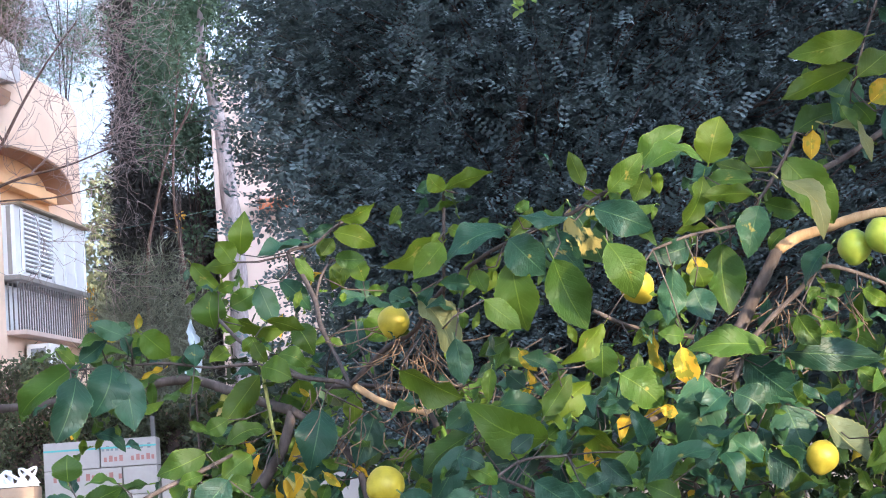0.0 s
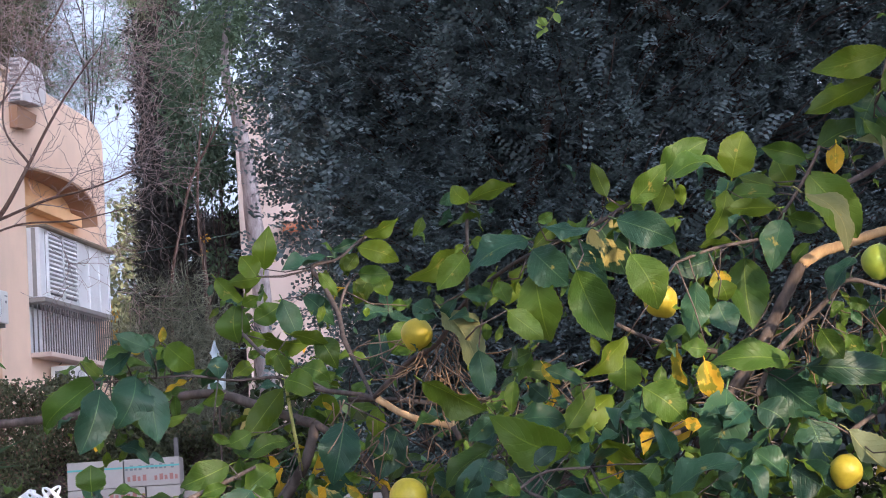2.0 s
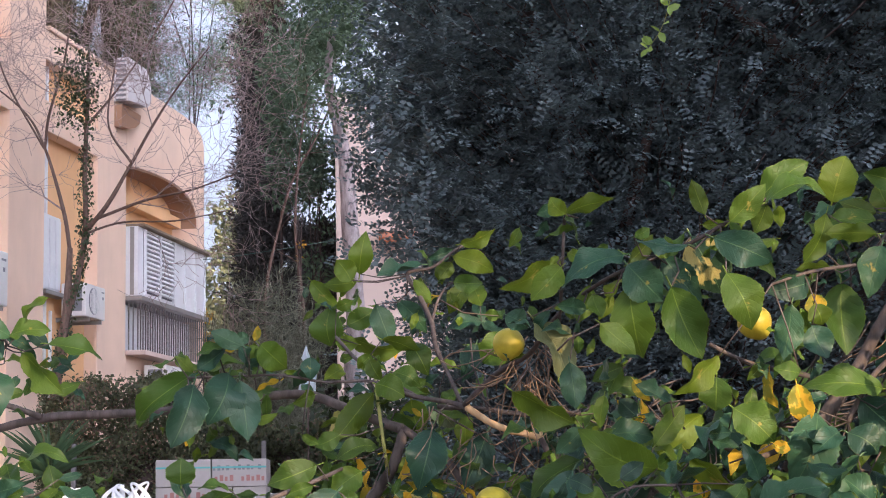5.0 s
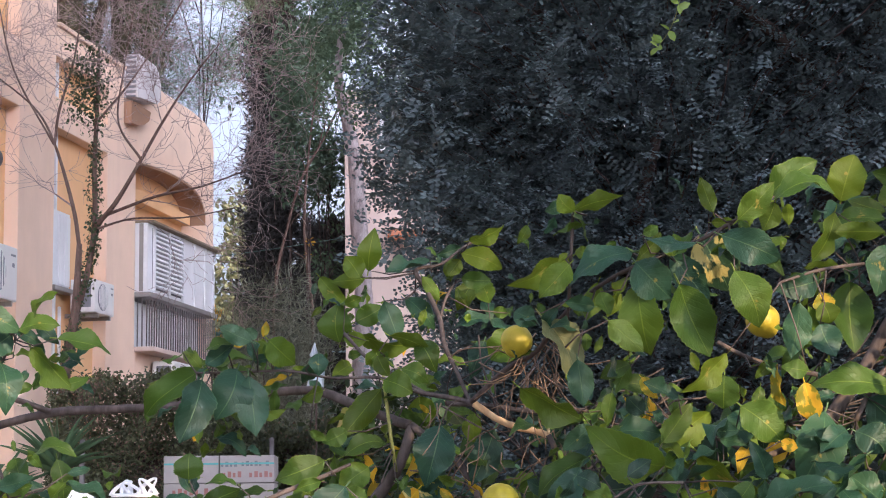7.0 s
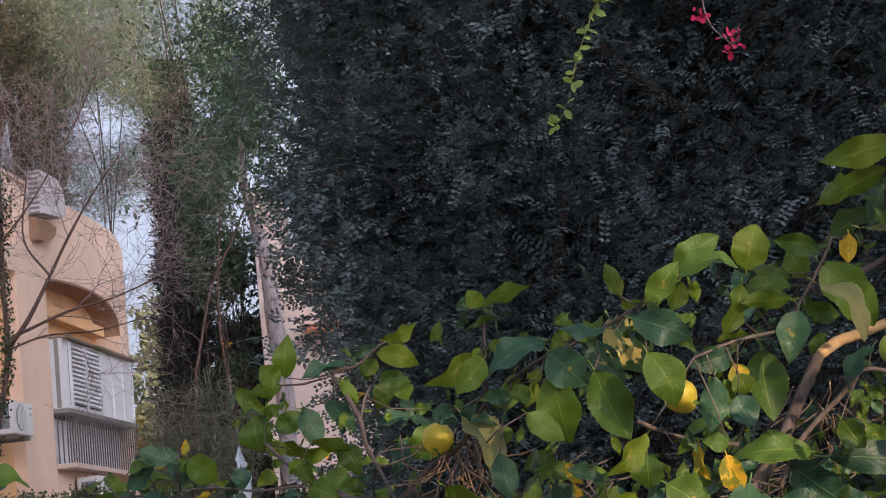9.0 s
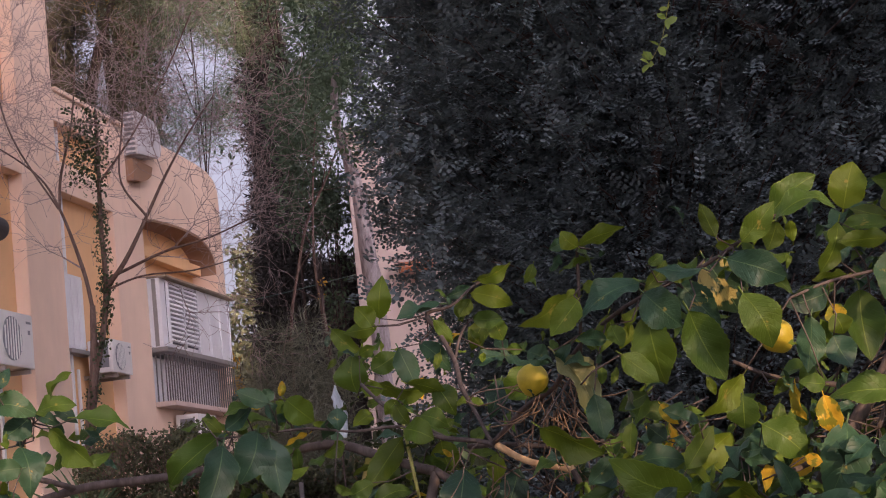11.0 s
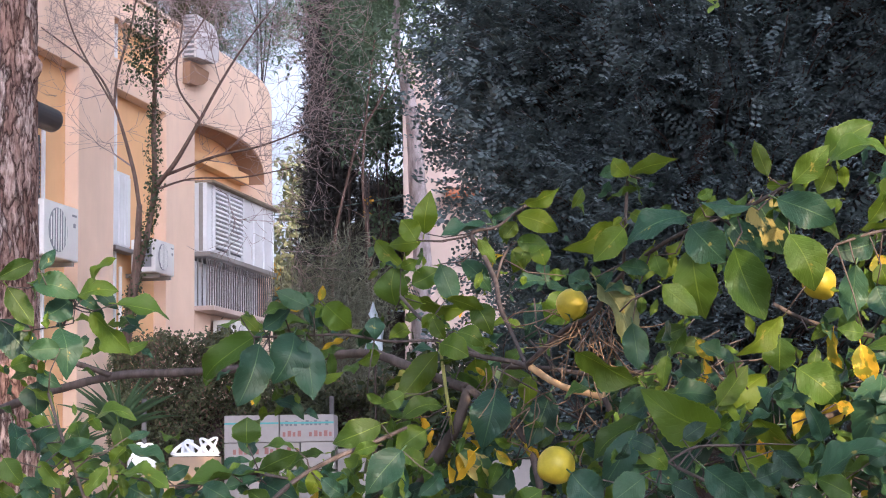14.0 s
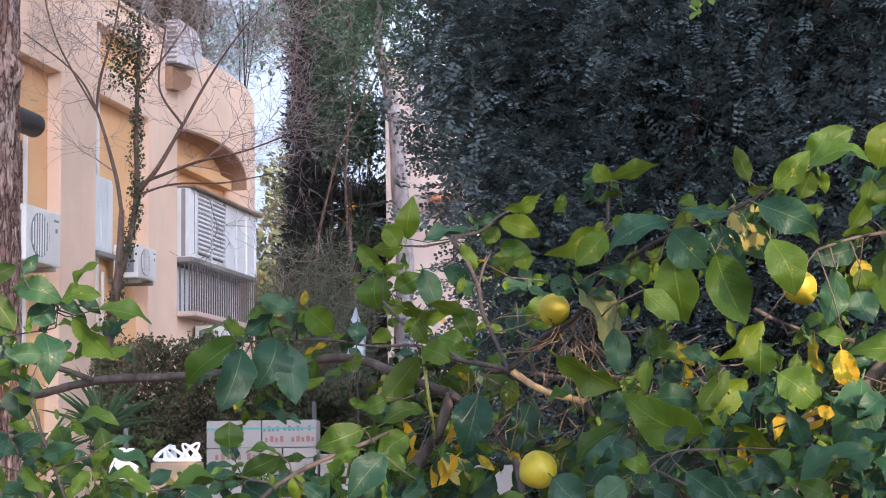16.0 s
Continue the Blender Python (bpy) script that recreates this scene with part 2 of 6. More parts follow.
M = {
    "wall": plaster("peach_render", (0.8, 0.6, 0.46), (0.62, 0.47, 0.38)),
    "recess": plaster("orange_render", (0.77, 0.48, 0.25), (0.58, 0.36, 0.2)),
    # shade below the arch is part of this brown
    "soffit": plaster("shaded_brown_render", (0.33, 0.2, 0.13), (0.22, 0.14, 0.1)),
    "far_wall": plaster("pink_render", (0.58, 0.47, 0.41), (0.45, 0.36, 0.32)),
    "white": plain("white_paint", (0.74, 0.75, 0.77), 0.45, vary=0.08, scale=3),
    "metal_grey": plain("grey_metal", (0.3, 0.29, 0.28), 0.5, 0.4),
    "rail": plain("dark_iron", (0.16, 0.15, 0.15), 0.55, 0.5),
    "black": plain("black_plastic", (0.035, 0.037, 0.045), 0.45),
    "slat_dark": plain("dark_shutter", (0.06, 0.065, 0.08), 0.5),
    "ac": plain("cream_enamel", (0.72, 0.71, 0.69), 0.4, vary=0.06),
    "fan": plain("fan_grey", (0.22, 0.23, 0.25), 0.5),
    "roof": plain("red_roof", (0.3, 0.06, 0.05), 0.7, vary=0.3),
    "tin": plain("rusted_sheet", (0.3, 0.24, 0.17), 0.7, 0.3, vary=0.3),
    "glass_dark": plain("dark_pane", (0.03, 0.035, 0.04), 0.1),
    "carton": plain("grey_card", (0.35, 0.325, 0.31), 0.85, vary=0.1, scale=4),
    "carton_brown": plain("brown_card", (0.34, 0.25, 0.18), 0.85, vary=0.12),
    "ink_red": plain("red_ink", (0.3, 0.14, 0.125), 0.8, vary=0.2),
    "ink_grey": plain("grey_ink", (0.17, 0.18, 0.2), 0.8, vary=0.2),
    "tape": plain("green_tape", (0.1, 0.36, 0.36), 0.5),
    "bag": plain("white_film", (0.85, 0.86, 0.88), 0.35, vary=0.04),
    "blue_film": plain("pale_blue_film", (0.6, 0.68, 0.76), 0.35, vary=0.12),
    "cable": plain("green_cable", (0.05, 0.1, 0.08), 0.6),
    "ground": plain("dry_soil", (0.16, 0.12, 0.085), 0.95, vary=0.35, scale=1.5, bump=0.6),
    "pink": plain("bract", (0.75, 0.03, 0.12), 0.55, vary=0.2),
    "terracotta": plain("terracotta", (0.42, 0.16, 0.08), 0.8, vary=0.2),
    "lemon_bark": bark("lemon_bark", (0.05, 0.04, 0.037), (0.135, 0.112, 0.104), scale=40, depth=0.003),
    # warm sun on some branches is put into this bark colour
    "sunlit_bark": bark("sunlit_lemon_bark", (0.4, 0.25, 0.12), (0.66, 0.47, 0.27), scale=36, depth=0.003),
    "shoot": plain("green_stem", (0.3, 0.3, 0.08), 0.6, vary=0.25, scale=30),
    "pine_bark": plated("pine_bark"),
    "twig": bark("bare_twig", (0.22, 0.165, 0.155), (0.44, 0.35, 0.33), scale=30, depth=0.004),
    "bare_bark": bark("bare_bark", (0.085, 0.055, 0.045), (0.2, 0.14, 0.115), scale=34, depth=0.006),
    "dormer": plaster("grey_render", (0.66, 0.63, 0.63), (0.42, 0.38, 0.37)),
    "pale_bark": bark("pale_bark", (0.22, 0.18, 0.18), (0.52, 0.46, 0.46), (1, 1, 0.3), 16.0, 0.02),
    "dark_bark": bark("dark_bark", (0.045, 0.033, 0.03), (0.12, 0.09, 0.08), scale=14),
    "dry": plain("dry_stalk", (0.22, 0.15, 0.1), 0.85, vary=0.3, scale=40),
    "carob": sprays("carob_leaf", (0.042, 0.058, 0.064), (0.16, 0.208, 0.222), (0.11, 0.165, 0.135), 0.26, 0.5),
    "holm": sprays("dark_green_leaf", (0.05, 0.078, 0.052), (0.14, 0.2, 0.13), (0.14, 0.22, 0.1), 0.32, 0.55),
    "cypress": foliage("cypress_leaf", (0.045, 0.043, 0.04), (0.13, 0.118, 0.11), (0.05, 0.06, 0.03), 0.1, 0.8),
    "pine": foliage("pine_needle", (0.09, 0.125, 0.085), (0.24, 0.3, 0.2), (0.24, 0.32, 0.18), 0.42, 0.6),
    "scrub": foliage("scrub_leaf", (0.05, 0.045, 0.03), (0.13, 0.12, 0.07), (0.15, 0.15, 0.06), 0.25, 0.7),
    "lit": foliage("far_leaf", (0.1, 0.12, 0.075), (0.22, 0.245, 0.15), (0.26, 0.28, 0.15), 0.3, 0.6),
    # serves the golden tree and two shrubs whose sunlit glow is painted
    "golden": foliage("autumn_and_sunlit_leaf", (0.35, 0.18, 0.02), (0.6, 0.36, 0.04), (0.7, 0.42, 0.05), 0.4, 0.6),
    "feather": foliage("feather_leaf", (0.13, 0.14, 0.1), (0.26, 0.27, 0.2), (0.2, 0.22, 0.14), 0.25, 0.7),
    "hedge": foliage("hedge_leaf", (0.045, 0.052, 0.028), (0.15, 0.16, 0.08), (0.13, 0.17, 0.05), 0.2, 0.5),
    "ivy": foliage("ivy_leaf", (0.02, 0.035, 0.015), (0.06, 0.085, 0.035), (0.08, 0.12, 0.03), 0.2, 0.45),
    "vine": foliage("vine_leaf", (0.16, 0.26, 0.05), (0.3, 0.42, 0.09), (0.35, 0.5, 0.1), 0.4, 0.5),
    "lemon_inner": foliage("lemon_inner_leaf", (0.04, 0.08, 0.03), (0.09, 0.17, 0.035), (0.25, 0.34, 0.04), 0.25, 0.45),
    "yucca": foliage("sword_leaf", (0.05, 0.1, 0.05), (0.11, 0.19, 0.09), (0.1, 0.18, 0.06), 0.15, 0.45),
}
LEAF = {
    "g": leaf_mat("leaf_green", (0.056, 0.12, 0.013), (0.2, 0.32, 0.03), 0.22, 0.5),
    # backlight is put into the yellow-green, blue sky sheen into the deep green
    "y": leaf_mat("leaf_yellow_green_backlit", (0.072, 0.138, 0.008), (0.36, 0.45, 0.03), 0.3, 0.5, vein=0.3),
    "b": leaf_mat("leaf_deep_green_sheen", (0.024, 0.076, 0.045), (0.08, 0.19, 0.04), 0.13, 0.46),
    "p": leaf_mat("leaf_pale", (0.15, 0.19, 0.1), (0.34, 0.36, 0.12), 0.25, 0.55),
    "v": leaf_mat("leaf_variegated", (0.045, 0.12, 0.06), (0.2, 0.3, 0.06), 0.2, 0.48, spot=(0.5, 0.42, 0.13)),
    # the glow of leaves in direct sun is put into this yellow
    "Y": leaf_mat("leaf_sunlit_yellow", (0.66, 0.45, 0.025), (0.9, 0.64, 0.04), 0.45, 0.5, spot=(0.22, 0.24, 0.02)),
}


# ---------------------------------------------------------------- mesh helpers
def part(name, bm, material, parent=None, label="", smooth=False):
    me = bpy.data.meshes.new(name)
    if smooth:
        for f in bm.faces:
            f.smooth = True
    bm.to_mesh(me)
    bm.free()
    me.materials.append(material)
    ob = new(name, me)
    ob.parent = parent
    if label:
        tagged(ob, label)
    return ob


def thing(name, at, label, category, group="", kind=""):
    ob = new(name)
    ob.location = at
    bpy.context.view_layer.update()
    return tagged(ob, label, category, group, kind)


def under(ob, parent):
    """Hang ob, built in world places, under a thing that stands elsewhere."""
    ob.parent = parent
    ob.matrix_parent_inverse = Matrix.Translation(parent.location).inverted()
    return ob


def box(bm, lo, hi, bevel=0.0):
    r = bmesh.ops.create_cube(bm, size=1)
    vs = r["verts"]
    for v in vs:
        v.co = Vector([a + (b - a) * (c + 0.5) for a, b, c in zip(lo, hi, v.co)])
    if bevel:
        es = list({e for v in vs for e in v.link_edges})
        bmesh.ops.bevel(bm, geom=es, offset=bevel, segments=2, affect="EDGES", profile=0.6)
    return bm


def boxed(lo, hi, bevel=0.0):
    return box(bmesh.new(), lo, hi, bevel)


def smooth_line(pts, steps=4):
    """Catmull-Rom through points (x, y, z, r)."""
    p = [np.array(q, float) for q in pts]
    p = [2 * p[0] - p[1], *p, 2 * p[-1] - p[-2]]
    out = []
    for i in range(1, len(p) - 2):
        for k in range(steps):
            t = k / steps
            out.append(0.5 * (2 * p[i] + (p[i + 1] - p[i - 1]) * t + (2 * p[i - 1] - 5 * p[i] + 4 * p[i + 1] - p[i + 2]) * t * t + (3 * p[i] - p[i - 1] - 3 * p[i + 1] + p[i + 2]) * t**3))
    out.append(p[-2])
    return out


def tube_arrays(line, sides=8, rough=0.0, rng=None):
    """Vertices and faces of a tapered tube along (x, y, z, r)."""
    verts, faces = [], []
    ref = np.array([0.31, 0.2, 0.93])
    n = len(line)
    for i, q in enumerate(line):
        a, b = line[max(i - 1, 0)][:3], line[min(i + 1, n - 1)][:3]
        d = b - a
        d = d / (np.linalg.norm(d) + 1e-9)
        s = np.cross(d, ref)
        if np.linalg.norm(s) < 0.05:
            s = np.cross(d, np.array([1.0, 0, 0]))
        s = s / np.linalg.norm(s)
        t = np.cross(d, s)
        for k in range(sides):
            a_k = 2 * math.pi * k / sides
            r = max(q[3], 0.0006) * (1 + (rng.uniform(-rough, rough) if rough else 0))
            verts.append(tuple(q[:3] + r * (math.cos(a_k) * s + math.sin(a_k) * t)))
    for i in range(n - 1):
        for k in range(sides):
            faces.append((i * sides + k, i * sides + (k + 1) % sides, (i + 1) * sides + (k + 1) % sides, (i + 1) * sides + k))
    faces.append(tuple(range(sides - 1, -1, -1)))
    faces.append(tuple((n - 1) * sides + k for k in range(sides)))
    return verts, faces


def from_arrays(name, verts, faces, material, parent=None, label="", smooth=True):
    me = bpy.data.meshes.new(name)
    me.from_pydata(verts, [], faces)
    if smooth:
        me.shade_smooth()
    me.materials.append(material)
    ob = new(name, me)
    ob.parent = parent
    if label:
        tagged(ob, label)
    return ob


def tubes(name, lines, material, parent=None, sides=6, label="", rough=0.0, rng=None):
    verts, faces = [], []
    for line in lines:
        v, f = tube_arrays(line, sides, rough, rng)
        o = len(verts)
        verts += v
        faces += [tuple(i + o for i in g) for g in f]
    return from_arrays(name, verts, faces, material, parent, label)


def unit(a):
    return a / (np.linalg.norm(a, axis=-1, keepdims=True) + 1e-9)


def leaf_cloud(name, base, axis, normal, length, width, material, parent=None, label="", fold=0.25, fine=True):
    """Many small leaves: base places, directions, normals (n x 3), lengths and widths (n); fine ones are oval and folded."""
    n = len(base)
    axis = unit(axis)
    side = unit(np.cross(normal, axis))
    nor = np.cross(axis, side)
    L, Wd = length[:, None], width[:, None] / 2
    pts = np.stack([
        base,
        base + axis * L * 0.3 + side * Wd * 0.85 + nor * Wd * fold,
        base + axis * L * 0.68 + side * Wd * 0.85 + nor * Wd * fold,
        base + axis * L,
        base + axis * L * 0.68 - side * Wd * 0.85 + nor * Wd * fold,
        base + axis * L * 0.3 - side * Wd * 0.85 + nor * Wd * fold,
    ], 1).reshape(-1, 3)
    idx = np.arange(n)[:, None] * 6
    quads = np.concatenate([idx + np.array([[0, 1, 2, 3]]), idx + np.array([[0, 3, 4, 5]])])
    if not fine:
        mid = base + axis * L * 0.45
        pts = np.stack([base, mid + side * Wd, base + axis * L, mid - side * Wd], 1).reshape(-1, 3)
        quads = np.arange(n)[:, None] * 4 + np.array([[0, 1, 2, 3]])
    me = bpy.data.meshes.new(name)
    me.vertices.add(len(pts))
    me.vertices.foreach_set("co", pts.ravel())
    me.loops.add(quads.size)
    me.loops.foreach_set("vertex_index", quads.ravel().astype(np.int32))
    me.polygons.add(len(quads))
    me.polygons.foreach_set("loop_start", np.arange(len(quads), dtype=np.int32) * 4)
    me.update(calc_edges=True)
    me.materials.append(material)
    ob = new(name, me)
    ob.parent = parent
    return tagged(ob, label, kind="stuff")


def rand_unit(rng, n):
    return unit(rng.normal(size=(n, 3)))


# ---------------------------------------------------------------- ground
bm = bmesh.new()
bmesh.ops.create_grid(bm, x_segments=40, y_segments=40, size=600)
part("ground", bm, M["ground"])
tagged(bpy.data.objects["ground"], "dry bare soil of the courtyard", "ground", kind="structure")

# ---------------------------------------------------------------- peach apartment house
# local places: x out of the facade, y along it and away from the viewer, z up
FACADE = pose(-3.17, 23.0, 0, 0, 0, -11.6)


def local_thing(name, label, category, m, group=""):
    ob = new(name)
    ob.matrix_world = m
    bpy.context.view_layer.update()
    return tagged(ob, label, category, group)


def lpart(name, bm, material, parent, label="", smooth=False):
    ob = part(name, bm, material, None, label, smooth)
    ob.parent = parent
    return ob


def prism(outline, x0, x1):
    """A slab between x0 and x1 with an outline in (y, z)."""
    bm = bmesh.new()
    f = bm.faces.new([bm.verts.new((x0, y, z)) for y, z in outline])
    r = bmesh.ops.extrude_face_region(bm, geom=[f])
    for v in r["geom"]:
        if isinstance(v, bmesh.types.BMVert):
            v.co.x = x1
    bmesh.ops.recalc_face_normals(bm, faces=bm.faces[:])
    return bm


house = local_thing("apartment_house", "peach rendered apartment house with shallow orange recesses", "building", FACADE)
lpart("wall", boxed((-6, -7.5, 0), (-0.16, -2.62, 8.4)), M["recess"], house, "orange rendered back wall of the recesses")
lpart("pier", boxed((-0.16, -3.61, 0), (0, -2.62, 8.4), 0.012), M["wall"], house)
lpart("band", boxed((-0.16, -7.5, 5.87), (0, -3.61, 6.6), 0.01), M["wall"], house)
lpart("band", boxed((-0.16, -7.5, 8.15), (0, -3.61, 8.4), 0.01), M["wall"], house)
lpart("roof", boxed((-6.3, -7.8, 8.42), (0.12, -1.75, 8.58), 0.02), M["roof"], house, "dark red roof edge")
lpart("wall", boxed((-6, -2.62, 0), (-0.8, 3.35, 6.95)), M["wall"], house)
lpart("wall", boxed((-0.8, -2.62, 0), (-0.16, -0.95, 6.95)), M["recess"], house)
lpart("band", boxed((-0.16, -2.617, 5.86), (0, -0.95, 6.2), 0.01), M["wall"], house)
lpart("band", boxed((-0.16, -2.617, 6.66), (0, -0.95, 7.0), 0.01), M["wall"], house)
lpart("pier", boxed((-0.8, -0.95, 0), (0, 0.06, 7.0), 0.012), M["wall"], house)
lpart("wall", boxed((-0.8, 0.06, 0), (0, 3.0, 3.56)), M["wall"], house)
lpart("pier", boxed((-0.8, 3.0, 0), (0, 3.35, 5.8)), M["wall"], house)
arch = [(0.06 + 2.94 * q, 5.6 + 0.46 * (1 - q**6) ** 0.4 - 0.12 * (1 - q) ** 3) for q in [math.sin(math.pi / 2 * k / 20) for k in range(21)]]
corner = [(3.35, 6.72), (3.33, 6.82), (3.26, 6.91), (3.14, 6.97), (2.9, 7.03), (2.4, 7.06)]
lpart("arched_wall", prism([*arch, (3.0, 5.8), (3.35, 5.8), *corner, (0.06, 7.06)], -0.8, 0), M["wall"], house)
lpart("soffit", prism([*[(y + 0.003, z - 0.004) for y, z in arch], *[(y, z - 0.03) for y, z in reversed(arch)]], -0.36, -0.01), M["soffit"], house, "arch underside with its shade put into the brown")
lpart("niche_back", boxed((-0.7, 0.062, 3.56), (-0.36, 2.998, 6.2)), M["recess"], house)
lpart("niche_lintel", boxed((-0.36, 0.065, 5.56), (-0.2, 2.9, 5.7), 0.01), M["recess"], house, "orange rendered lintel across the niche")
lpart("parapet_cap", boxed((-0.3, -2.6, 7.0), (0.04, 0.9, 7.05), 0.01), M["wall"], house)

# enclosed balcony in the niche
bay = lpart("enclosed_balcony", boxed((-0.5, 0.08, 4.3), (0.15, 2.86, 5.17), 0.01), M["white"], house, "white shuttered balcony enclosure")
for y0, y1 in ((0.3, 0.84), (0.88, 1.42)):
    # dark sheet added to paint the shaded gaps between the slats
    lpart("louvre_frame", prism([(y0 - 0.03, 4.36), (y1 + 0.01, 4.36), (y1 + 0.01, 5.13), (y0 - 0.03, 5.13)], 0.151, 0.157), M["slat_dark"], bay, "dark sheet for the shade between the slats")
    for k in range(13):
        z = 4.385 + k * 0.057
        s = boxed((0.155, y0, z), (0.185, y1, z + 0.036))
        bmesh.ops.rotate(s, verts=s.verts[:], cent=(0.17, 0, z + 0.018), matrix=Matrix.Rotation(radians(-24), 3, "Y"))
        lpart("slat", s, M["white"], bay)
    for y in (y0 - 0.03, y1 - 0.005):
        lpart("stile", boxed((0.152, y, 4.33), (0.192, y + 0.035, 5.15), 0.004), M["white"], bay)
for y in (1.5, 1.98, 2.42, 2.83):
    lpart("stile", boxed((0.15, y, 4.31), (0.172, y + 0.03, 5.16), 0.004), M["white"], bay)
for z in (4.5, 4.8):
    lpart("batten", boxed((0.15, 2.02, z), (0.158, 2.42, z + 0.012)), M["white"], bay)
lpart("end_stile", boxed((0.05, 0.066, 4.31), (0.1, 0.08, 5.16)), M["metal_grey"], bay)
lpart("tin_cover", boxed((-0.5, 0.07, 5.17), (0.24, 2.95, 5.2), 0.008), M["tin"], bay, "rusted sheet cover")
lpart("beam", boxed((-0.5, 0.07, 4.24), (0.2, 2.9, 4.3), 0.008), M["metal_grey"], bay, "grey beam under the shutters")
lpart("inner_panel", boxed((-0.3, 0.1, 3.62), (-0.05, 2.84, 4.2)), M["white"], bay)
lpart("balcony_sill", boxed((-0.5, 0.05, 3.56), (0.26, 2.96, 3.62), 0.008), M["far_wall"], bay, "pale sill under the rails")
for k in range(30):
    y = 0.1 + k * 0.094
    lpart("bar", boxed((0.168, y, 3.62), (0.184, y + 0.016, 4.21)), M["rail"], bay)
for k in range(3):
    x = 0.02 + k * 0.06
    lpart("bar", boxed((x, 0.085, 3.62), (x + 0.014, 0.1, 4.21)), M["rail"], bay)

# dormer box with a rounded shoulder, above the arch
shoulder = [(-0.42, 6.66), (0.3, 6.72), (0.4, 6.77), (0.45, 6.84)] + [(0.17 + 0.28 * math.cos(a), 6.9 + 0.3 * math.sin(a)) for a in (0.3, 0.65, 1.0, 1.3, 1.57)] + [(-0.42, 7.2)]
dormer = lpart("dormer", prism(shoulder, 0.002, 0.19), M["dormer"], house, "pale grey rounded louvred box")
for k in range(8):
    lpart("slat", boxed((0.03, -0.442, 6.68 + k * 0.062), (0.17, -0.428, 6.706 + k * 0.062)), M["dormer"], dormer)
for x in (0.01, 0.165):
    lpart("stile", boxed((x, -0.446, 6.65), (x + 0.02, -0.422, 7.19)), M["dormer"], dormer)
# grey panel added so that the dormer's slat gaps look shaded
lpart("backing", boxed((0.025, -0.426, 6.66), (0.175, -0.418, 7.17)), M["fan"], dormer)
# block added to draw the soft reddish shadow below the dormer
lpart("bracket", prism([(-0.4, 6.62), (0.32, 6.62), (0.26, 6.5), (0.1, 6.42), (-0.12, 6.36), (-0.4, 6.34)], 0.002, 0.1), M["soffit"], house, "brown rounded block standing for a reddish shadow")

# narrow window in the second recess, and the dark shutter with its roll in the first
win = lpart("window", boxed((-0.165, -2.44, 4.1), (-0.1, -1.88, 4.97), 0.008), M["white"], house, "closed white shuttered window")
for k in range(3):
    lpart("leaf", boxed((-0.1, -2.41 + k * 0.18, 4.14), (-0.085, -2.26 + k * 0.18, 4.93), 0.004), M["white"], win)
lpart("window_ledge", boxed((-0.165, -2.5, 4.05), (-0.02, -1.84, 4.1), 0.006), M["metal_grey"], win)
shut = lpart("shutter", boxed((-0.165, -7.2, 3.95), (-0.08, -4.42, 5.0)), M["slat_dark"], house, "dark slatted shutter")
for k in range(20):
    lpart("slat", boxed((-0.082, -7.1, 3.97 + k * 0.048), (-0.062, -4.44, 4.005 + k * 0.048)), M["slat_dark"], shut)
bm = bmesh.new()
bmesh.ops.create_cone(bm, cap_ends=True, segments=20, radius1=0.12, radius2=0.12, depth=2.0)
bmesh.ops.bevel(bm, geom=[e for e in bm.edges if len(e.link_faces) == 2 and any(len(f.verts) > 4 for f in e.link_faces)], offset=0.035, segments=3, affect="EDGES")
bmesh.ops.rotate(bm, verts=bm.verts[:], cent=(0, 0, 0), matrix=Matrix.Rotation(radians(90), 3, "X"))
bmesh.ops.translate(bm, verts=bm.verts[:], vec=(0.24, -5.82, 5.06))
lpart("awning_roll", bm, M["black"], house, "rolled black awning casing", True)
lpart("awning_bracket", boxed((-0.16, -5.2, 5.02), (0.2, -5.16, 5.1)), M["black"], house)
lpart("balcony_rail", boxed((0.0, -7.4, 6.6), (0.05, -4.6, 6.64)), M["white"], house)
for k in range(16):
    lpart("baluster", boxed((0.01, -7.3 + k * 0.17, 6.64), (0.03, -7.28 + k * 0.17, 7.3)), M["white"], house)
for y, z0, z1, r in ((-4.22, 0, 5.3, 0.02), (-2.3, 0, 6.9, 0.025), (-2.08, 0, 3.9, 0.018)):
    lpart("pipe", boxed((-0.16 + 0.004, y, z0), (-0.16 + 2 * r, y + 2 * r, z1), 0.006), M["white"], house)


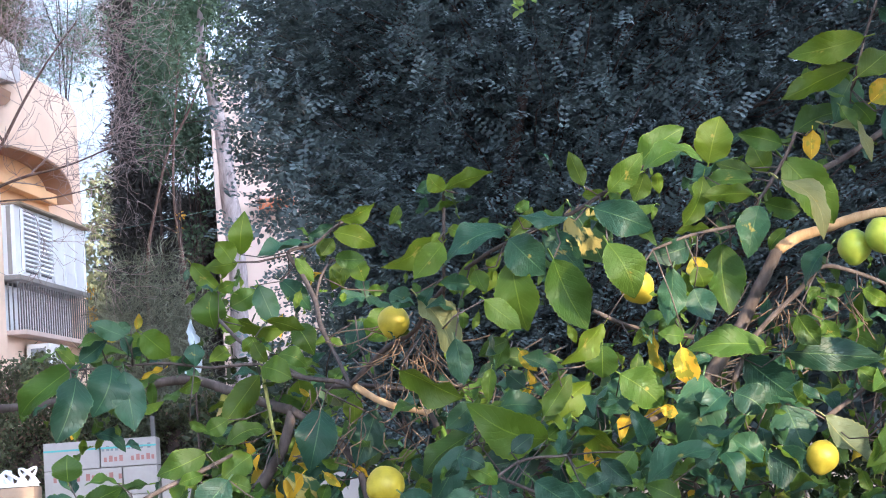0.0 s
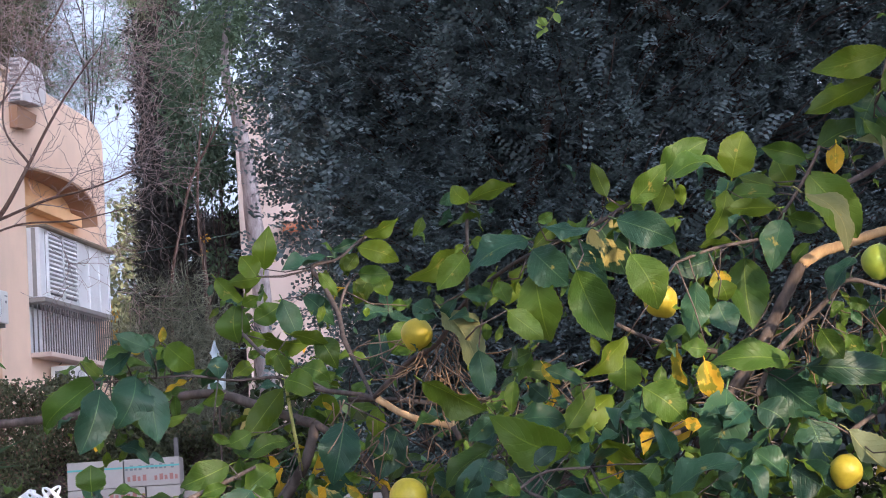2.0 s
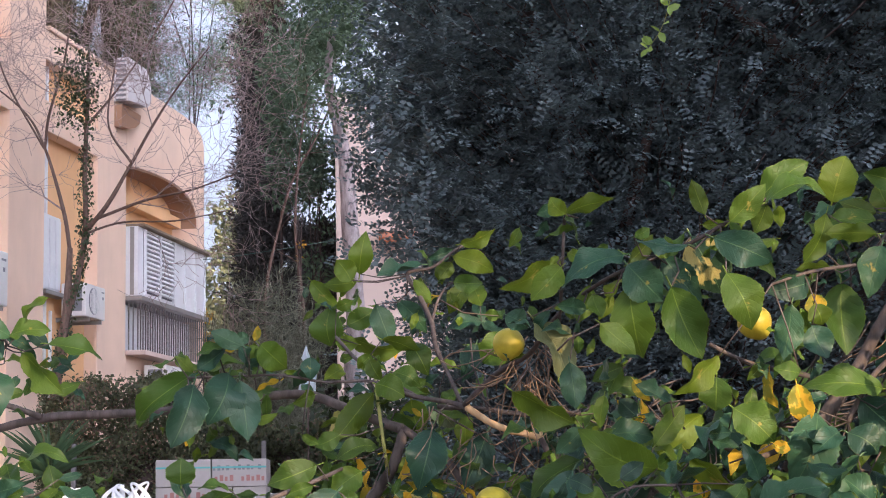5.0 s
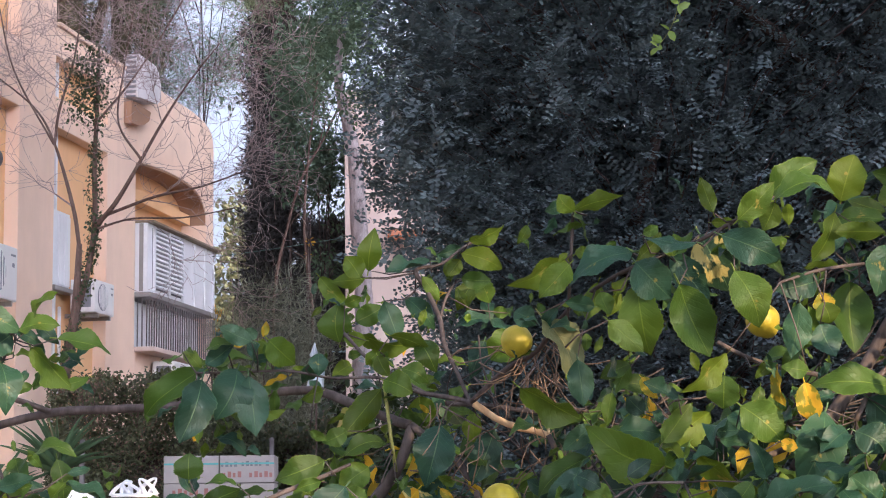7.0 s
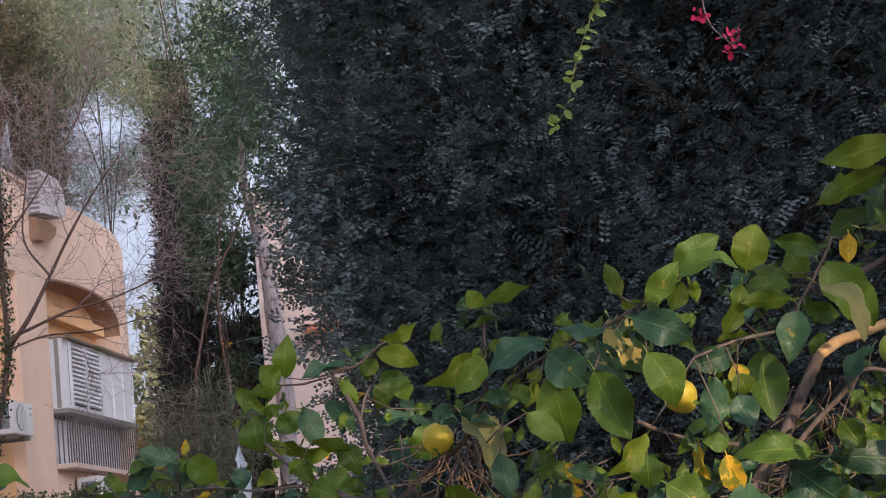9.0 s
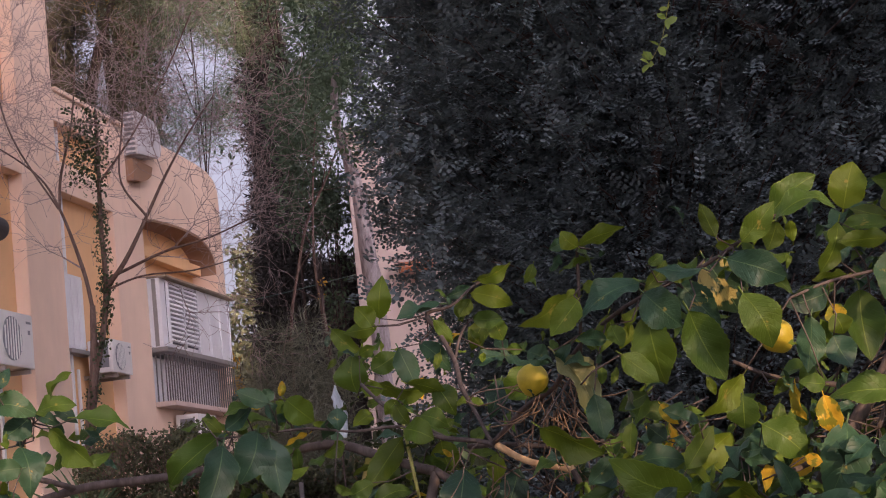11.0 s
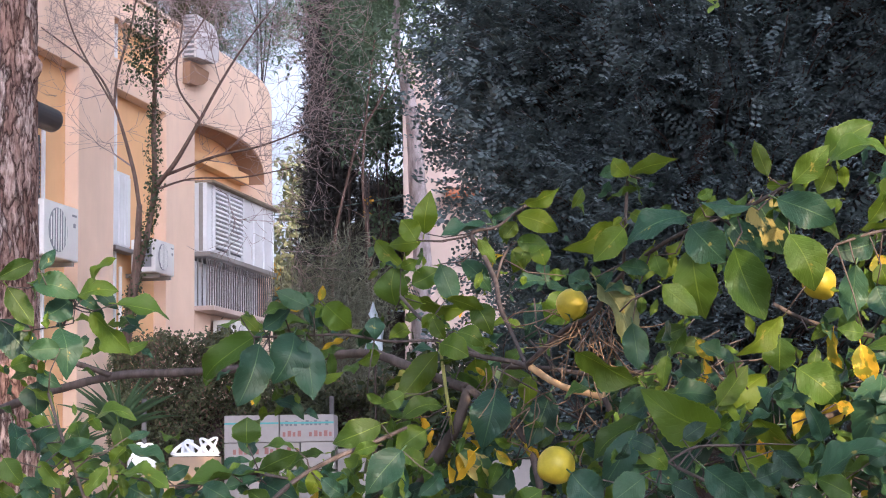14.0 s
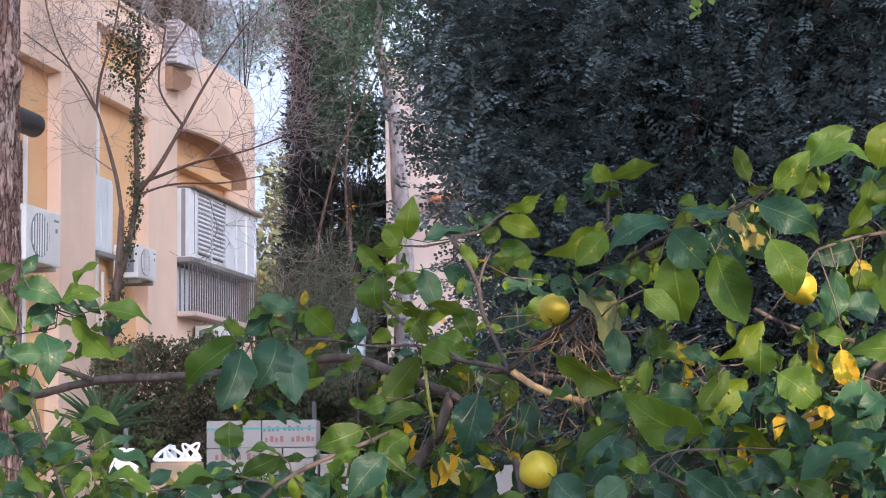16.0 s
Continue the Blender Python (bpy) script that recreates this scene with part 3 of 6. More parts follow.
def air_conditioner(m, w=0.83, d=0.32, h=0.54):
    ac = local_thing("air_conditioner", "cream air conditioner outdoor unit on a wall bracket", "air conditioner", m, "outdoor units on the facade")
    case = lpart("casing", boxed((0, 0, 0), (d, w, h), 0.018), M["ac"], ac)
    bm = bmesh.new()
    bmesh.ops.create_cone(bm, cap_ends=True, segments=28, radius1=h * 0.4, radius2=h * 0.4, depth=0.012)
    bmesh.ops.rotate(bm, verts=bm.verts[:], cent=(0, 0, 0), matrix=Matrix.Rotation(radians(90), 3, "Y"))
    bmesh.ops.translate(bm, verts=bm.verts[:], vec=(d + 0.004, w * 0.38, h * 0.5))
    fan = lpart("fan_opening", bm, M["fan"], case, "dark round fan opening")
    for k in range(7):
        y = w * 0.38 + (k - 3) * h * 0.11
        half = math.sqrt(max(0.0, (h * 0.39) ** 2 - ((k - 3) * h * 0.11) ** 2))
        lpart("grille_bar", boxed((d + 0.01, y - 0.006, h * 0.5 - half), (d + 0.018, y + 0.006, h * 0.5 + half)), M["ac"], case)
    lpart("vent", boxed((0.06, -0.004, 0.06), (d - 0.05, 0.001, h - 0.06)), M["fan"], case, "dark side vent")
    lpart("badge", boxed((d, w * 0.8, h * 0.82), (d + 0.004, w * 0.93, h * 0.86)), M["fan"], case)
    lpart("badge", boxed((d, w * 0.84, h * 0.62), (d + 0.004, w * 0.9, h * 0.7)), M["fan"], case)
    for y in (0.1, w - 0.14):
        lpart("bracket", boxed((-0.15, y, -0.05), (d, y + 0.03, -0.002)), M["metal_grey"], ac)
    return ac


air_conditioner(FACADE @ pose(0.1, -5.42, 3.66))
air_conditioner(FACADE @ pose(-0.06, -1.95, 3.84), 0.62, 0.3, 0.38)
air_conditioner(FACADE @ pose(0.04, 0.62, 3.02), 0.75, 0.3, 0.46)

# ---------------------------------------------------------------- pink house behind the carob
far = thing("pink_house", (2.8, 29, 0), "pale pink rendered house behind the trees", "building")


def wpart(name, bm, material, parent, label="", smooth=False):
    return under(part(name, bm, material, None, label, smooth), parent)


def warr(name, lines, material, parent, sides=6, label="", rough=0.0, rng=None):
    return under(tubes(name, lines, material, None, sides, label, rough, rng), parent)


wpart("wall", boxed((-0.62, 26.0, 0), (4.3, 33, 7.45), 0.02), M["far_wall"], far)
wpart("cornice", boxed((-0.66, 25.95, 7.35), (4.3, 26.0, 7.5), 0.01), M["far_wall"], far)
for x, z in ((-0.12, 6.62), (2.1, 6.62), (2.1, 3.6)):
    w_ob = wpart("window", boxed((x, 25.96, z), (x + 0.75, 26.02, z + 0.75), 0.01), M["white"], far, "white framed window")
    wpart("pane", boxed((x + 0.06, 25.945, z + 0.06), (x + 0.36, 25.958, z + 0.69)), M["glass_dark"], far, "dark pane")
    wpart("pane", boxed((x + 0.4, 25.945, z + 0.06), (x + 0.69, 25.958, z + 0.69)), M["glass_dark"], far, "dark pane")
bm = boxed((-0.02, 25.55, 5.42), (0.5, 26.0, 5.5), 0.01)
bmesh.ops.rotate(bm, verts=bm.verts[:], cent=(0.2, 26, 5.46), matrix=Matrix.Rotation(radians(18), 3, "X"))
wpart("canopy", bm, M["terracotta"], far, "terracotta tiled canopy")


# ---------------------------------------------------------------- trees
def grow(rng, lines, per_m, length, levels, spread=0.9, up=0.25, thin=0.45, kink=0.18):
    """Twigs off the given lines, and twigs off those."""
    made = []
    front = [np.array(l) for l in lines]
    for level in range(levels):
        nxt = []
        for line in front:
            seg = np.linalg.norm(np.diff(line[:, :3], axis=0), axis=1)
            total = seg.sum()
            for _ in range(max(1, int(rng.poisson(total * per_m)))):
                k = int(rng.integers(max(1, len(line) // 4), len(line)))
                p = line[k]
                d = line[k][:3] - line[k - 1][:3]
                d = unit(unit(d) + spread * unit(rng.normal(size=3)) + np.array([0, 0, up]))
                n = 5
                L = length * rng.uniform(0.4, 1.2) * (0.6**level)
                r0 = max(0.0024, p[3] * thin)
                q = [np.array([*p[:3], r0])]
                for i in range(1, n):
                    d = unit(d + kink * rng.normal(size=3))
                    q.append(np.array([*(q[-1][:3] + d * L / (n - 1)), max(0.0019, r0 * (1 - i / n))]))
                nxt.append(np.array(q))
        made += nxt
        front = nxt
        per_m *= 1.5
    return made


def clumps(rng, centres, per, spread, size, ratio, droop=0.0, outward=0.6, flat=0.5):
    """Leaves in clumps round the centres; the leaves point outwards from each one."""
    n = len(centres) * per
    c = np.repeat(centres, per, axis=0)
    off = rand_unit(rng, n) * (rng.random((n, 1)) ** 0.5) * spread
    base = c + off
    axis = unit(unit(off) * outward + rand_unit(rng, n) * 0.7 + np.array([0, 0, -droop]))
    nor = unit(rand_unit(rng, n) + np.array([0, 0, flat * 2]))
    L = size * rng.uniform(0.6, 1.25, n)
    return base, axis, nor, L, L * ratio


def pinnate(rng, base, axis, nor, length, pairs):
    """Leaflets in pairs along each leaf stalk."""
    side = unit(np.cross(nor, axis))
    up = np.cross(axis, side)
    out = []
    for k in range(pairs):
        f = (k + 0.7) / pairs
        for s in (-1, 1):
            b = base + axis * (length * f)[:, None]
            a = unit(side * s + axis * 0.35 + up * rng.uniform(-0.25, 0.35, (len(base), 1)))
            n2 = unit(up + 0.25 * rng.normal(size=base.shape))
            out.append((b, a, n2))
    return [np.concatenate(x) for x in zip(*out)]


# the great carob, all shade side
rng = np.random.default_rng(11)
carob = thing("carob_tree", (1.9, 12.6, 0), "dense dark carob tree with small glossy paired leaflets", "tree")
warr("trunk", [smooth_line([(1.9, 12.6, 0, 0.26), (1.75, 12.5, 1.4, 0.2), (1.35, 12.3, 2.6, 0.16), (1.1, 12.2, 4.2, 0.1), (0.9, 12.0, 5.6, 0.05)])], M["dark_bark"], carob, 10)
for pts in (
    [(1.8, 12.5, 1.2, 0.15), (2.5, 12.3, 2.6, 0.11), (3.1, 12.0, 4.2, 0.07), (3.4, 11.8, 5.6, 0.04)],
    [(2.5, 12.3, 2.6, 0.08), (3.8, 12.0, 3.2, 0.06), (4.9, 11.7, 3.6, 0.03)],
    [(1.6, 12.4, 2.1, 0.07), (1.5, 11.8, 3.0, 0.05), (1.7, 11.3, 4.0, 0.03)],
    [(3.1, 12.0, 4.2, 0.05), (2.2, 11.5, 4.8, 0.04), (1.6, 11.2, 5.3, 0.02)],
):
    warr("limb", [smooth_line(pts)], M["dark_bark"], carob, 8)


def carob_edge(z):
    """How far the crown reaches towards the peach house at each height."""
    return np.interp(z, [1.6, 2.8, 3.1, 3.5, 4.0, 4.5, 5.6, 7.0], [0.42, 0.32, 0.28, 0.18, 0.0, -0.18, -0.32, -0.1])


def carob_centres(n):
    out = []
    while len(out) < n:
        x, y, z = rng.uniform(-0.7, 5.4), rng.uniform(10.3, 12.5), rng.uniform(1.0, 7.6)
        e = ((x - 3.1) / 4.4) ** 2 + ((y - 12.3) / 2.0) ** 2 + ((z - 4.6) / 4.2) ** 2
        lobe = noise.noise(Vector((x * 0.9, y * 0.9, z * 0.9)))
        low = 2.35 + 0.3 * math.sin(x * 2.1) if x > 0.9 else 2.2
        if e + 0.4 * lobe < 1.0 and x > carob_edge(z) + 0.3 * rng.random() ** 2 and z > low - 0.35 + 0.5 * rng.random():
            out.append((x, y, z))
    return np.array(out)


# second group: unseen overhang added to shade the crown's right side
cen = np.concatenate([carob_centres(1500), np.stack([rng.uniform(3.0, 5.6, 120), rng.uniform(8.9, 10.5, 120), rng.uniform(5.3, 6.9, 120)], 1), np.array([(rng.uniform(0.05, 1.3), rng.uniform(11.0, 12.4), rng.uniform(1.6, 4.4)) for _ in range(420)])])
cen = cen[cen[:, 0] > carob_edge(cen[:, 2])]
depth = cen[:, 1] + 0.5 * np.maximum(0, cen[:, 2] - 5.4)
for name, pick, fine in (("crown", depth < 11.3, True), ("crown_back", depth >= 11.3, False)):
    b, a, nn, L, _ = clumps(rng, cen[pick], 23, 0.3, 0.165, 0.4, droop=0.05, outward=0.9, flat=0.9)
    a = unit(a * (1.4, 0.75, 0.7) + np.array([0.0, -0.2, 0.05]))
    lb, la, ln = pinnate(rng, b, a, nn, L, 5)
    ls = np.tile(L, 10) * 0.21 * rng.uniform(0.85, 1.15, len(lb))
    under(leaf_cloud(name, lb, la, ln, ls, ls * (0.58 if fine else 0.75), M["carob"], None, fold=0.12, fine=fine), carob)
n = 62000
z = rng.uniform(1.7, 7.2, n)
base = np.stack([carob_edge(z) + 0.35 + (6.4 - carob_edge(z)) * rng.random(n), rng.uniform(12.2, 13.4, n), z], 1)
L = rng.uniform(0.1, 0.17, n)
under(leaf_cloud("inner_crown", base, rand_unit(rng, n), unit(rand_unit(rng, n) + (0, -0.6, 0.3)), L, L * 0.6, M["carob"], None, fine=False), carob)
twigs = []
for c in cen[::2]:
    e = np.array([1.9, 12.3, c[2] - 0.9])
    d = unit(e - c)
    p = [np.array([*(c + d * s + rng.normal(size=3) * 0.03), 0.004 + 0.006 * s]) for s in (0, 0.25, 0.5, 0.8)]
    twigs.append(p)
tagged(warr("twig", twigs, M["dark_bark"], carob, 4), kind="stuff")

# loose sprays that hang clear of the crown before the pink wall
cen = np.array([(rng.uniform(-0.32, 0.35), rng.uniform(10.6, 11.2), z) for z in rng.uniform(2.5, 4.15, 24)])
keep = cen[:, 0] > -0.3 + 0.2 * np.sin(cen[:, 2] * 5)
b, a, nn, L, _ = clumps(rng, cen[keep], 8, 0.16, 0.13, 0.4, droop=0.3, outward=0.8, flat=0.7)
lb, la, ln = pinnate(rng, b, a, nn, L, 4)
ls = np.tile(L, 8) * 0.33
under(leaf_cloud("outer_spray", lb, la, ln, ls, ls * 0.62, M["carob"], None, fold=0.12), carob)

for x, y, w in ((0.5, 13.6, 0.5), (1.0, 13.3, 0.6), (1.7, 13.4, 0.8), (5.4, 13.8, 1.0), (3.8, 13.6, 1.0), (2.2, 13.6, 0.9), (1.2, 14.2, 1.0), (2.9, 14.4, 1.1), (4.6, 14.2, 1.1), (0.1, 14.8, 0.7), (6.2, 14.2, 1.1)):
    sh = thing("shrub", (x, y, 0), "dark leafy shrub in the shade of the carob", "shrub", "shrubs below the carob")
    warr("stem", [smooth_line([(x, y, 0, 0.04), (x, y, 0.8, 0.03), (x + 0.1, y, 1.8, 0.01)])], M["dark_bark"], sh, 6)
    c = np.array([(x + w * rng.normal() * 0.5, y + 0.35 * rng.normal(), rng.uniform(0.3, 2.5)) for _ in range(120)])
    b, a, nn, L, Wd = clumps(rng, c, 30, 0.3, 0.09, 0.5, flat=0.4)
    under(leaf_cloud("crown", b, a, nn, L, Wd, M["ivy"], None), sh)

# bare tree before the peach house, with an ivy-clad stem
rng = np.random.default_rng(5)
bare = thing("bare_tree", (-3.25, 18.5, 0), "leafless tree with reddish-brown tangled twigs", "tree")
limbs = {
    'trunk': [(-3.21, 18.50, 2.92, 0.054), (-3.12, 18.50, 3.60, 0.045), (-3.09, 18.50, 4.25, 0.03)],
    'stem': [(-3.12, 18.50, 3.54, 0.036), (-3.00, 18.50, 3.99, 0.031), (-2.94, 18.50, 4.45, 0.028), (-2.95, 18.50, 5.02, 0.024), (-2.93, 18.50, 5.66, 0.021), (-2.92, 18.50, 6.25, 0.014)],
    'a': [(-3.09, 18.50, 4.22, 0.021), (-3.16, 18.50, 4.63, 0.021), (-3.36, 18.50, 5.29, 0.014), (-3.59, 18.50, 5.67, 0.010), (-4.11, 18.50, 6.09, 0.007)],
    'b': [(-3.35, 18.50, 5.26, 0.014), (-3.31, 18.50, 5.61, 0.014), (-3.17, 18.50, 6.13, 0.010), (-3.09, 18.50, 6.72, 0.007)],
    'c': [(-2.94, 18.50, 4.42, 0.028), (-2.70, 18.30, 4.64, 0.024), (-2.44, 18.20, 5.05, 0.017), (-2.23, 18.10, 5.39, 0.014), (-1.97, 18.00, 5.76, 0.010), (-1.66, 18.00, 6.16, 0.007)],
    'd': [(-2.44, 18.20, 5.04, 0.014), (-2.70, 18.40, 5.46, 0.010), (-2.67, 18.50, 6.01, 0.009), (-2.56, 18.50, 6.71, 0.007)],
    'e': [(-2.80, 18.40, 4.53, 0.017), (-2.27, 18.00, 4.64, 0.014), (-1.81, 17.80, 4.70, 0.010), (-1.36, 17.60, 4.82, 0.007)],
    'f': [(-2.95, 18.50, 4.39, 0.014), (-2.54, 18.30, 4.47, 0.010), (-2.00, 18.00, 4.43, 0.008), (-1.48, 17.80, 4.49, 0.005)],
    'g': [(-2.93, 18.50, 5.49, 0.014), (-2.58, 18.60, 5.97, 0.010), (-2.19, 18.70, 6.64, 0.009), (-1.90, 18.80, 7.26, 0.007)],
    'h': [(-3.36, 18.50, 5.26, 0.010), (-3.75, 18.40, 6.00, 0.010), (-3.92, 18.40, 6.70, 0.007)],
}
lines = {k: smooth_line(v, 5) for k, v in limbs.items()}
warr("trunk", [smooth_line([(-3.3, 18.5, 0, 0.075), (-3.32, 18.5, 1.2, 0.07), *limbs["trunk"]], 4)], M["bare_bark"], bare, 8, rough=0.08, rng=rng)
for k in lines:
    if k != "trunk":
        warr("limb", [lines[k]], M["bare_bark"], bare, 7)
tw = grow(rng, [np.array(l) for k, l in lines.items() if k not in ("trunk", "stem")], 4.8, 1.2, 3, spread=0.95, up=0.05, kink=0.32)
tw = [t for t in tw if t[2][2] > 5.75 or rng.random() < 0.8]
tagged(warr("twig_mass", [list(t) for t in tw], M["twig"], bare, 4, "fine tangled bare twigs"), kind="stuff")

stem = np.array(smooth_line([limbs["trunk"][0], (-3.16, 18.5, 3.3, 0.05), *limbs["stem"][1:]], 14))[:, :3]
pick = np.concatenate([stem[rng.integers(0, len(stem), 2300)], stem[rng.integers(int(len(stem) * 0.82), len(stem), 1100)]])
tuft = np.array([noise.noise(Vector((0, 0, z * 4.0))) for z in pick[:, 2]])
pick = pick[rng.random(len(pick)) < 0.75 + 0.9 * tuft]
n = len(pick)
swell = np.where(pick[:, 2] > 5.5, 0.24, 0.08)[:, None]
off = rand_unit(rng, n) * swell * rng.random((n, 1)) ** 0.5 * (1.2, 1, 0.8)
off[:, 0] -= np.where(pick[:, 2] > 5.5, 0.12, 0.0)
ivy = thing("ivy_vine", (-3.1, 18.5, 0), "dark ivy climbing a bare tree stem", "climbing plant", kind="stuff")
L = rng.uniform(0.02, 0.045, n)
under(leaf_cloud("ivy_leaves", pick + off, unit(rand_unit(rng, n) + (0, 0, -0.6)), unit(off + rand_unit(rng, n) * 0.03), L, L * 0.8, M["ivy"], None), ivy)

# pale peeling trunk before the pink wall, and thin grey stems
rng = np.random.default_rng(8)
pale = thing("pale_tree", (-0.35, 21, 0), "tree with a pale peeling leaning trunk", "tree")
pale_pts = [(-0.31, 21.00, 3.30, 0.108), (-0.30, 21.00, 4.20, 0.102), (-0.35, 21.00, 4.98, 0.095), (-0.38, 21.00, 5.54, 0.083), (-0.48, 21.00, 6.03, 0.064), (-0.57, 21.00, 6.56, 0.051), (-0.50, 21.00, 7.23, 0.038)]
warr("trunk", [smooth_line([(-0.33, 21, 0, 0.15), (-0.33, 21, 1.5, 0.14), *pale_pts], 6)], M["pale_bark"], pale, 12, rough=0.1, rng=rng)
cen = np.array([(-0.25 + rng.normal() * 0.5, 20.8 + rng.normal() * 0.3, rng.uniform(6.0, 8.8)) for _ in range(150)])
b, a, nn, L, Wd = clumps(rng, cen, 44, 0.3, 0.075, 0.5)
under(leaf_cloud("crown", b, a, nn, L, Wd, M["holm"], None), pale)
grey = thing("thin_grey_tree", (-1.3, 23.3, 0), "slender grey leafless tree", "tree")
grey_a = [(-1.44, 23.00, 3.48, 0.021), (-1.41, 23.00, 4.40, 0.021), (-1.28, 23.00, 5.03, 0.017), (-1.10, 23.00, 5.67, 0.017), (-0.81, 23.00, 6.21, 0.014), (-0.56, 23.00, 6.75, 0.010)]
grey_b = [(-0.99, 24.00, 3.56, 0.025), (-1.02, 24.00, 4.36, 0.025), (-1.10, 24.00, 5.25, 0.018), (-1.04, 24.00, 6.22, 0.015), (-0.91, 24.00, 7.28, 0.011)]
for pts in (grey_a, grey_b):
    warr("limb", [smooth_line([(pts[0][0], pts[0][1], 0, 0.06), *[(x, y, z, r) for x, y, z, r in pts]], 5)], M["bare_bark"], grey, 7)
tw = grow(rng, [np.array(smooth_line(p, 4)) for p in (grey_a, grey_b)], 1.5, 1.0, 3, spread=1.0, up=0.0)
tagged(warr("twig_mass", [list(t) for t in tw], M["bare_bark"], grey, 4), kind="stuff")


# tall conifers behind
def conifer(x, y, height, radius, seed, per=64, base=0.6, n=420, material="cypress", size=0.085):
    r = np.random.default_rng(seed)
    t = thing("cypress", (x, y, 0), "tall dark brownish cypress with ragged edges", "tree", "cypresses behind the houses")
    warr("trunk", [smooth_line([(x, y, 0, 0.22), (x + 0.05, y, height * 0.5, 0.14), (x, y, height, 0.03)])], M["dark_bark"], t, 8)
    c = []
    while len(c) < n:
        z = r.uniform(base, height)
        w = radius * (1 - 0.55 * z / height) * (0.75 + 0.5 * noise.noise(Vector((x, z * 0.7, seed))))
        an = r.uniform(0, 2 * math.pi)
        q = r.random() ** 0.4
        c.append((x + w * q * math.cos(an), y + w * q * math.sin(an), z))
    bb, aa, n2, LL, WW = clumps(r, np.array(c), per, 0.24, size, 0.2, droop=-0.3, flat=0.0)
    under(leaf_cloud("crown", bb, aa, n2, LL, WW, M[material], None, fine=False), t)
    return t


conifer(-1.93, 30, 10.6, 0.66, 21, n=900, size=0.15)
conifer(-1.25, 31.5, 6.4, 0.62, 22, n=540, size=0.14)
conifer(-0.85, 29.3, 6.0, 0.52, 23, n=440, size=0.14)
conifer(-4.75, 36, 15, 0.8, 27, n=460, size=0.15)
conifer(-6.3, 37, 15, 1.1, 28, n=520, size=0.15)
conifer(-8.0, 38, 14, 1.2, 29, n=420, size=0.15)


def broad_tree(name, label, x, y, z0, z1, rx, ry, seed, n, per, spread, size, ratio, material, hole=0.0, trunk=0.2, group="trees in the distance"):
    r = np.random.default_rng(seed)
    t = thing(name, (x, y, 0), label, "tree", group)
    top = (z0 + z1) / 2
    warr("trunk", [smooth_line([(x, y, 0, trunk), (x + 0.1, y, top * 0.6, trunk * 0.7), (x, y, top, trunk * 0.4)])], M["dark_bark"], t, 8)
    for k in range(5):
        an = k * 1.3 + seed
        warr("limb", [smooth_line([(x, y, top * (0.55 + 0.08 * k), trunk * 0.5), (x + rx * 0.4 * math.cos(an), y + ry * 0.4 * math.sin(an), top * 0.95, trunk * 0.3), (x + rx * 0.8 * math.cos(an), y + ry * 0.8 * math.sin(an), top * 1.1, trunk * 0.1)])], M["dark_bark"], t, 6)
    c = []
    while len(c) < n:
        p = r.uniform(-1, 1, 3)
        e = (p**2).sum()
        q = (x + rx * p[0], y + ry * p[1], top + (z1 - z0) / 2 * p[2])
        if e < 1 and noise.noise(Vector(q) * 0.8) > hole - 0.35:
            c.append(q)
    bb, aa, n2, LL, WW = clumps(r, np.array(c), per, spread, size, ratio, flat=0.2)
    under(leaf_cloud("crown", bb, aa, n2, LL, WW, M[material], None, fine=False), t)
    return t


broad_tree("scrub_tree", "dense brownish-green tree behind the house", -5.9, 33, 8.0, 15.5, 2.7, 2.2, 31, 1000, 56, 0.3, 0.17, 0.09, "scrub", 0.2)
broad_tree("pine_tree", "green pine with soft needle tufts", -1.6, 28.4, 9.0, 14.5, 2.2, 1.4, 32, 620, 84, 0.34, 0.14, 0.1, "pine", 0.25, 0.03)
broad_tree("evergreen_tree", "dark evergreen with gaps of sky between its boughs", -0.98, 27.5, 5.0, 10.8, 0.72, 0.8, 42, 300, 44, 0.24, 0.1, 0.45, "holm", 0.3, 0.018)
broad_tree("pine_tree", "green pine with drooping needle tufts behind the house", -3.4, 33, 8.7, 15.5, 1.5, 1.2, 43, 460, 90, 0.3, 0.13, 0.1, "pine", 0.2, 0.025)
broad_tree("golden_tree", "tree with golden autumn leaves", -5.2, 36, 11.8, 14.2, 0.7, 0.7, 33, 50, 24, 0.3, 0.16, 0.5, "golden", 0.2)
broad_tree("sunlit_tree", "sunlit yellow-green tree far off", -3.9, 46, 0.5, 9.4, 1.3, 1.5, 34, 420, 30, 0.45, 0.2, 0.5, "lit", 0.1)
broad_tree("sunlit_tree", "sunlit yellow-green tree far off", -1.4, 48, 0.5, 6.5, 1.8, 1.5, 35, 160, 24, 0.45, 0.16, 0.5, "scrub", 0.2)
# two small spots of low sun, painted as golden leaves
broad_tree("sunlit_shrub", "small shrub with its sunlight put into golden leaves", -2.85, 30, 3.9, 4.9, 0.28, 0.28, 36, 14, 18, 0.12, 0.1, 0.6, "golden", 0.0, 0.04)
broad_tree("sunlit_shrub", "small shrub with its sunlight put into golden leaves", -1.05, 24, 4.75, 5.1, 0.05, 0.05, 41, 2, 12, 0.04, 0.06, 0.6, "golden", -0.5, 0.03)
broad_tree("feathery_shrub", "soft grey-green feathery garden shrub", -1.25, 20.2, 1.4, 4.15, 0.62, 0.5, 37, 150, 70, 0.24, 0.22, 0.035, "feather", 0.0, 0.06)
broad_tree("woodland_tree", "dark woodland tree far off", 5.5, 40, 2, 14, 4.5, 2, 38, 240, 24, 0.7, 0.3, 0.5, "hedge", 0.2)
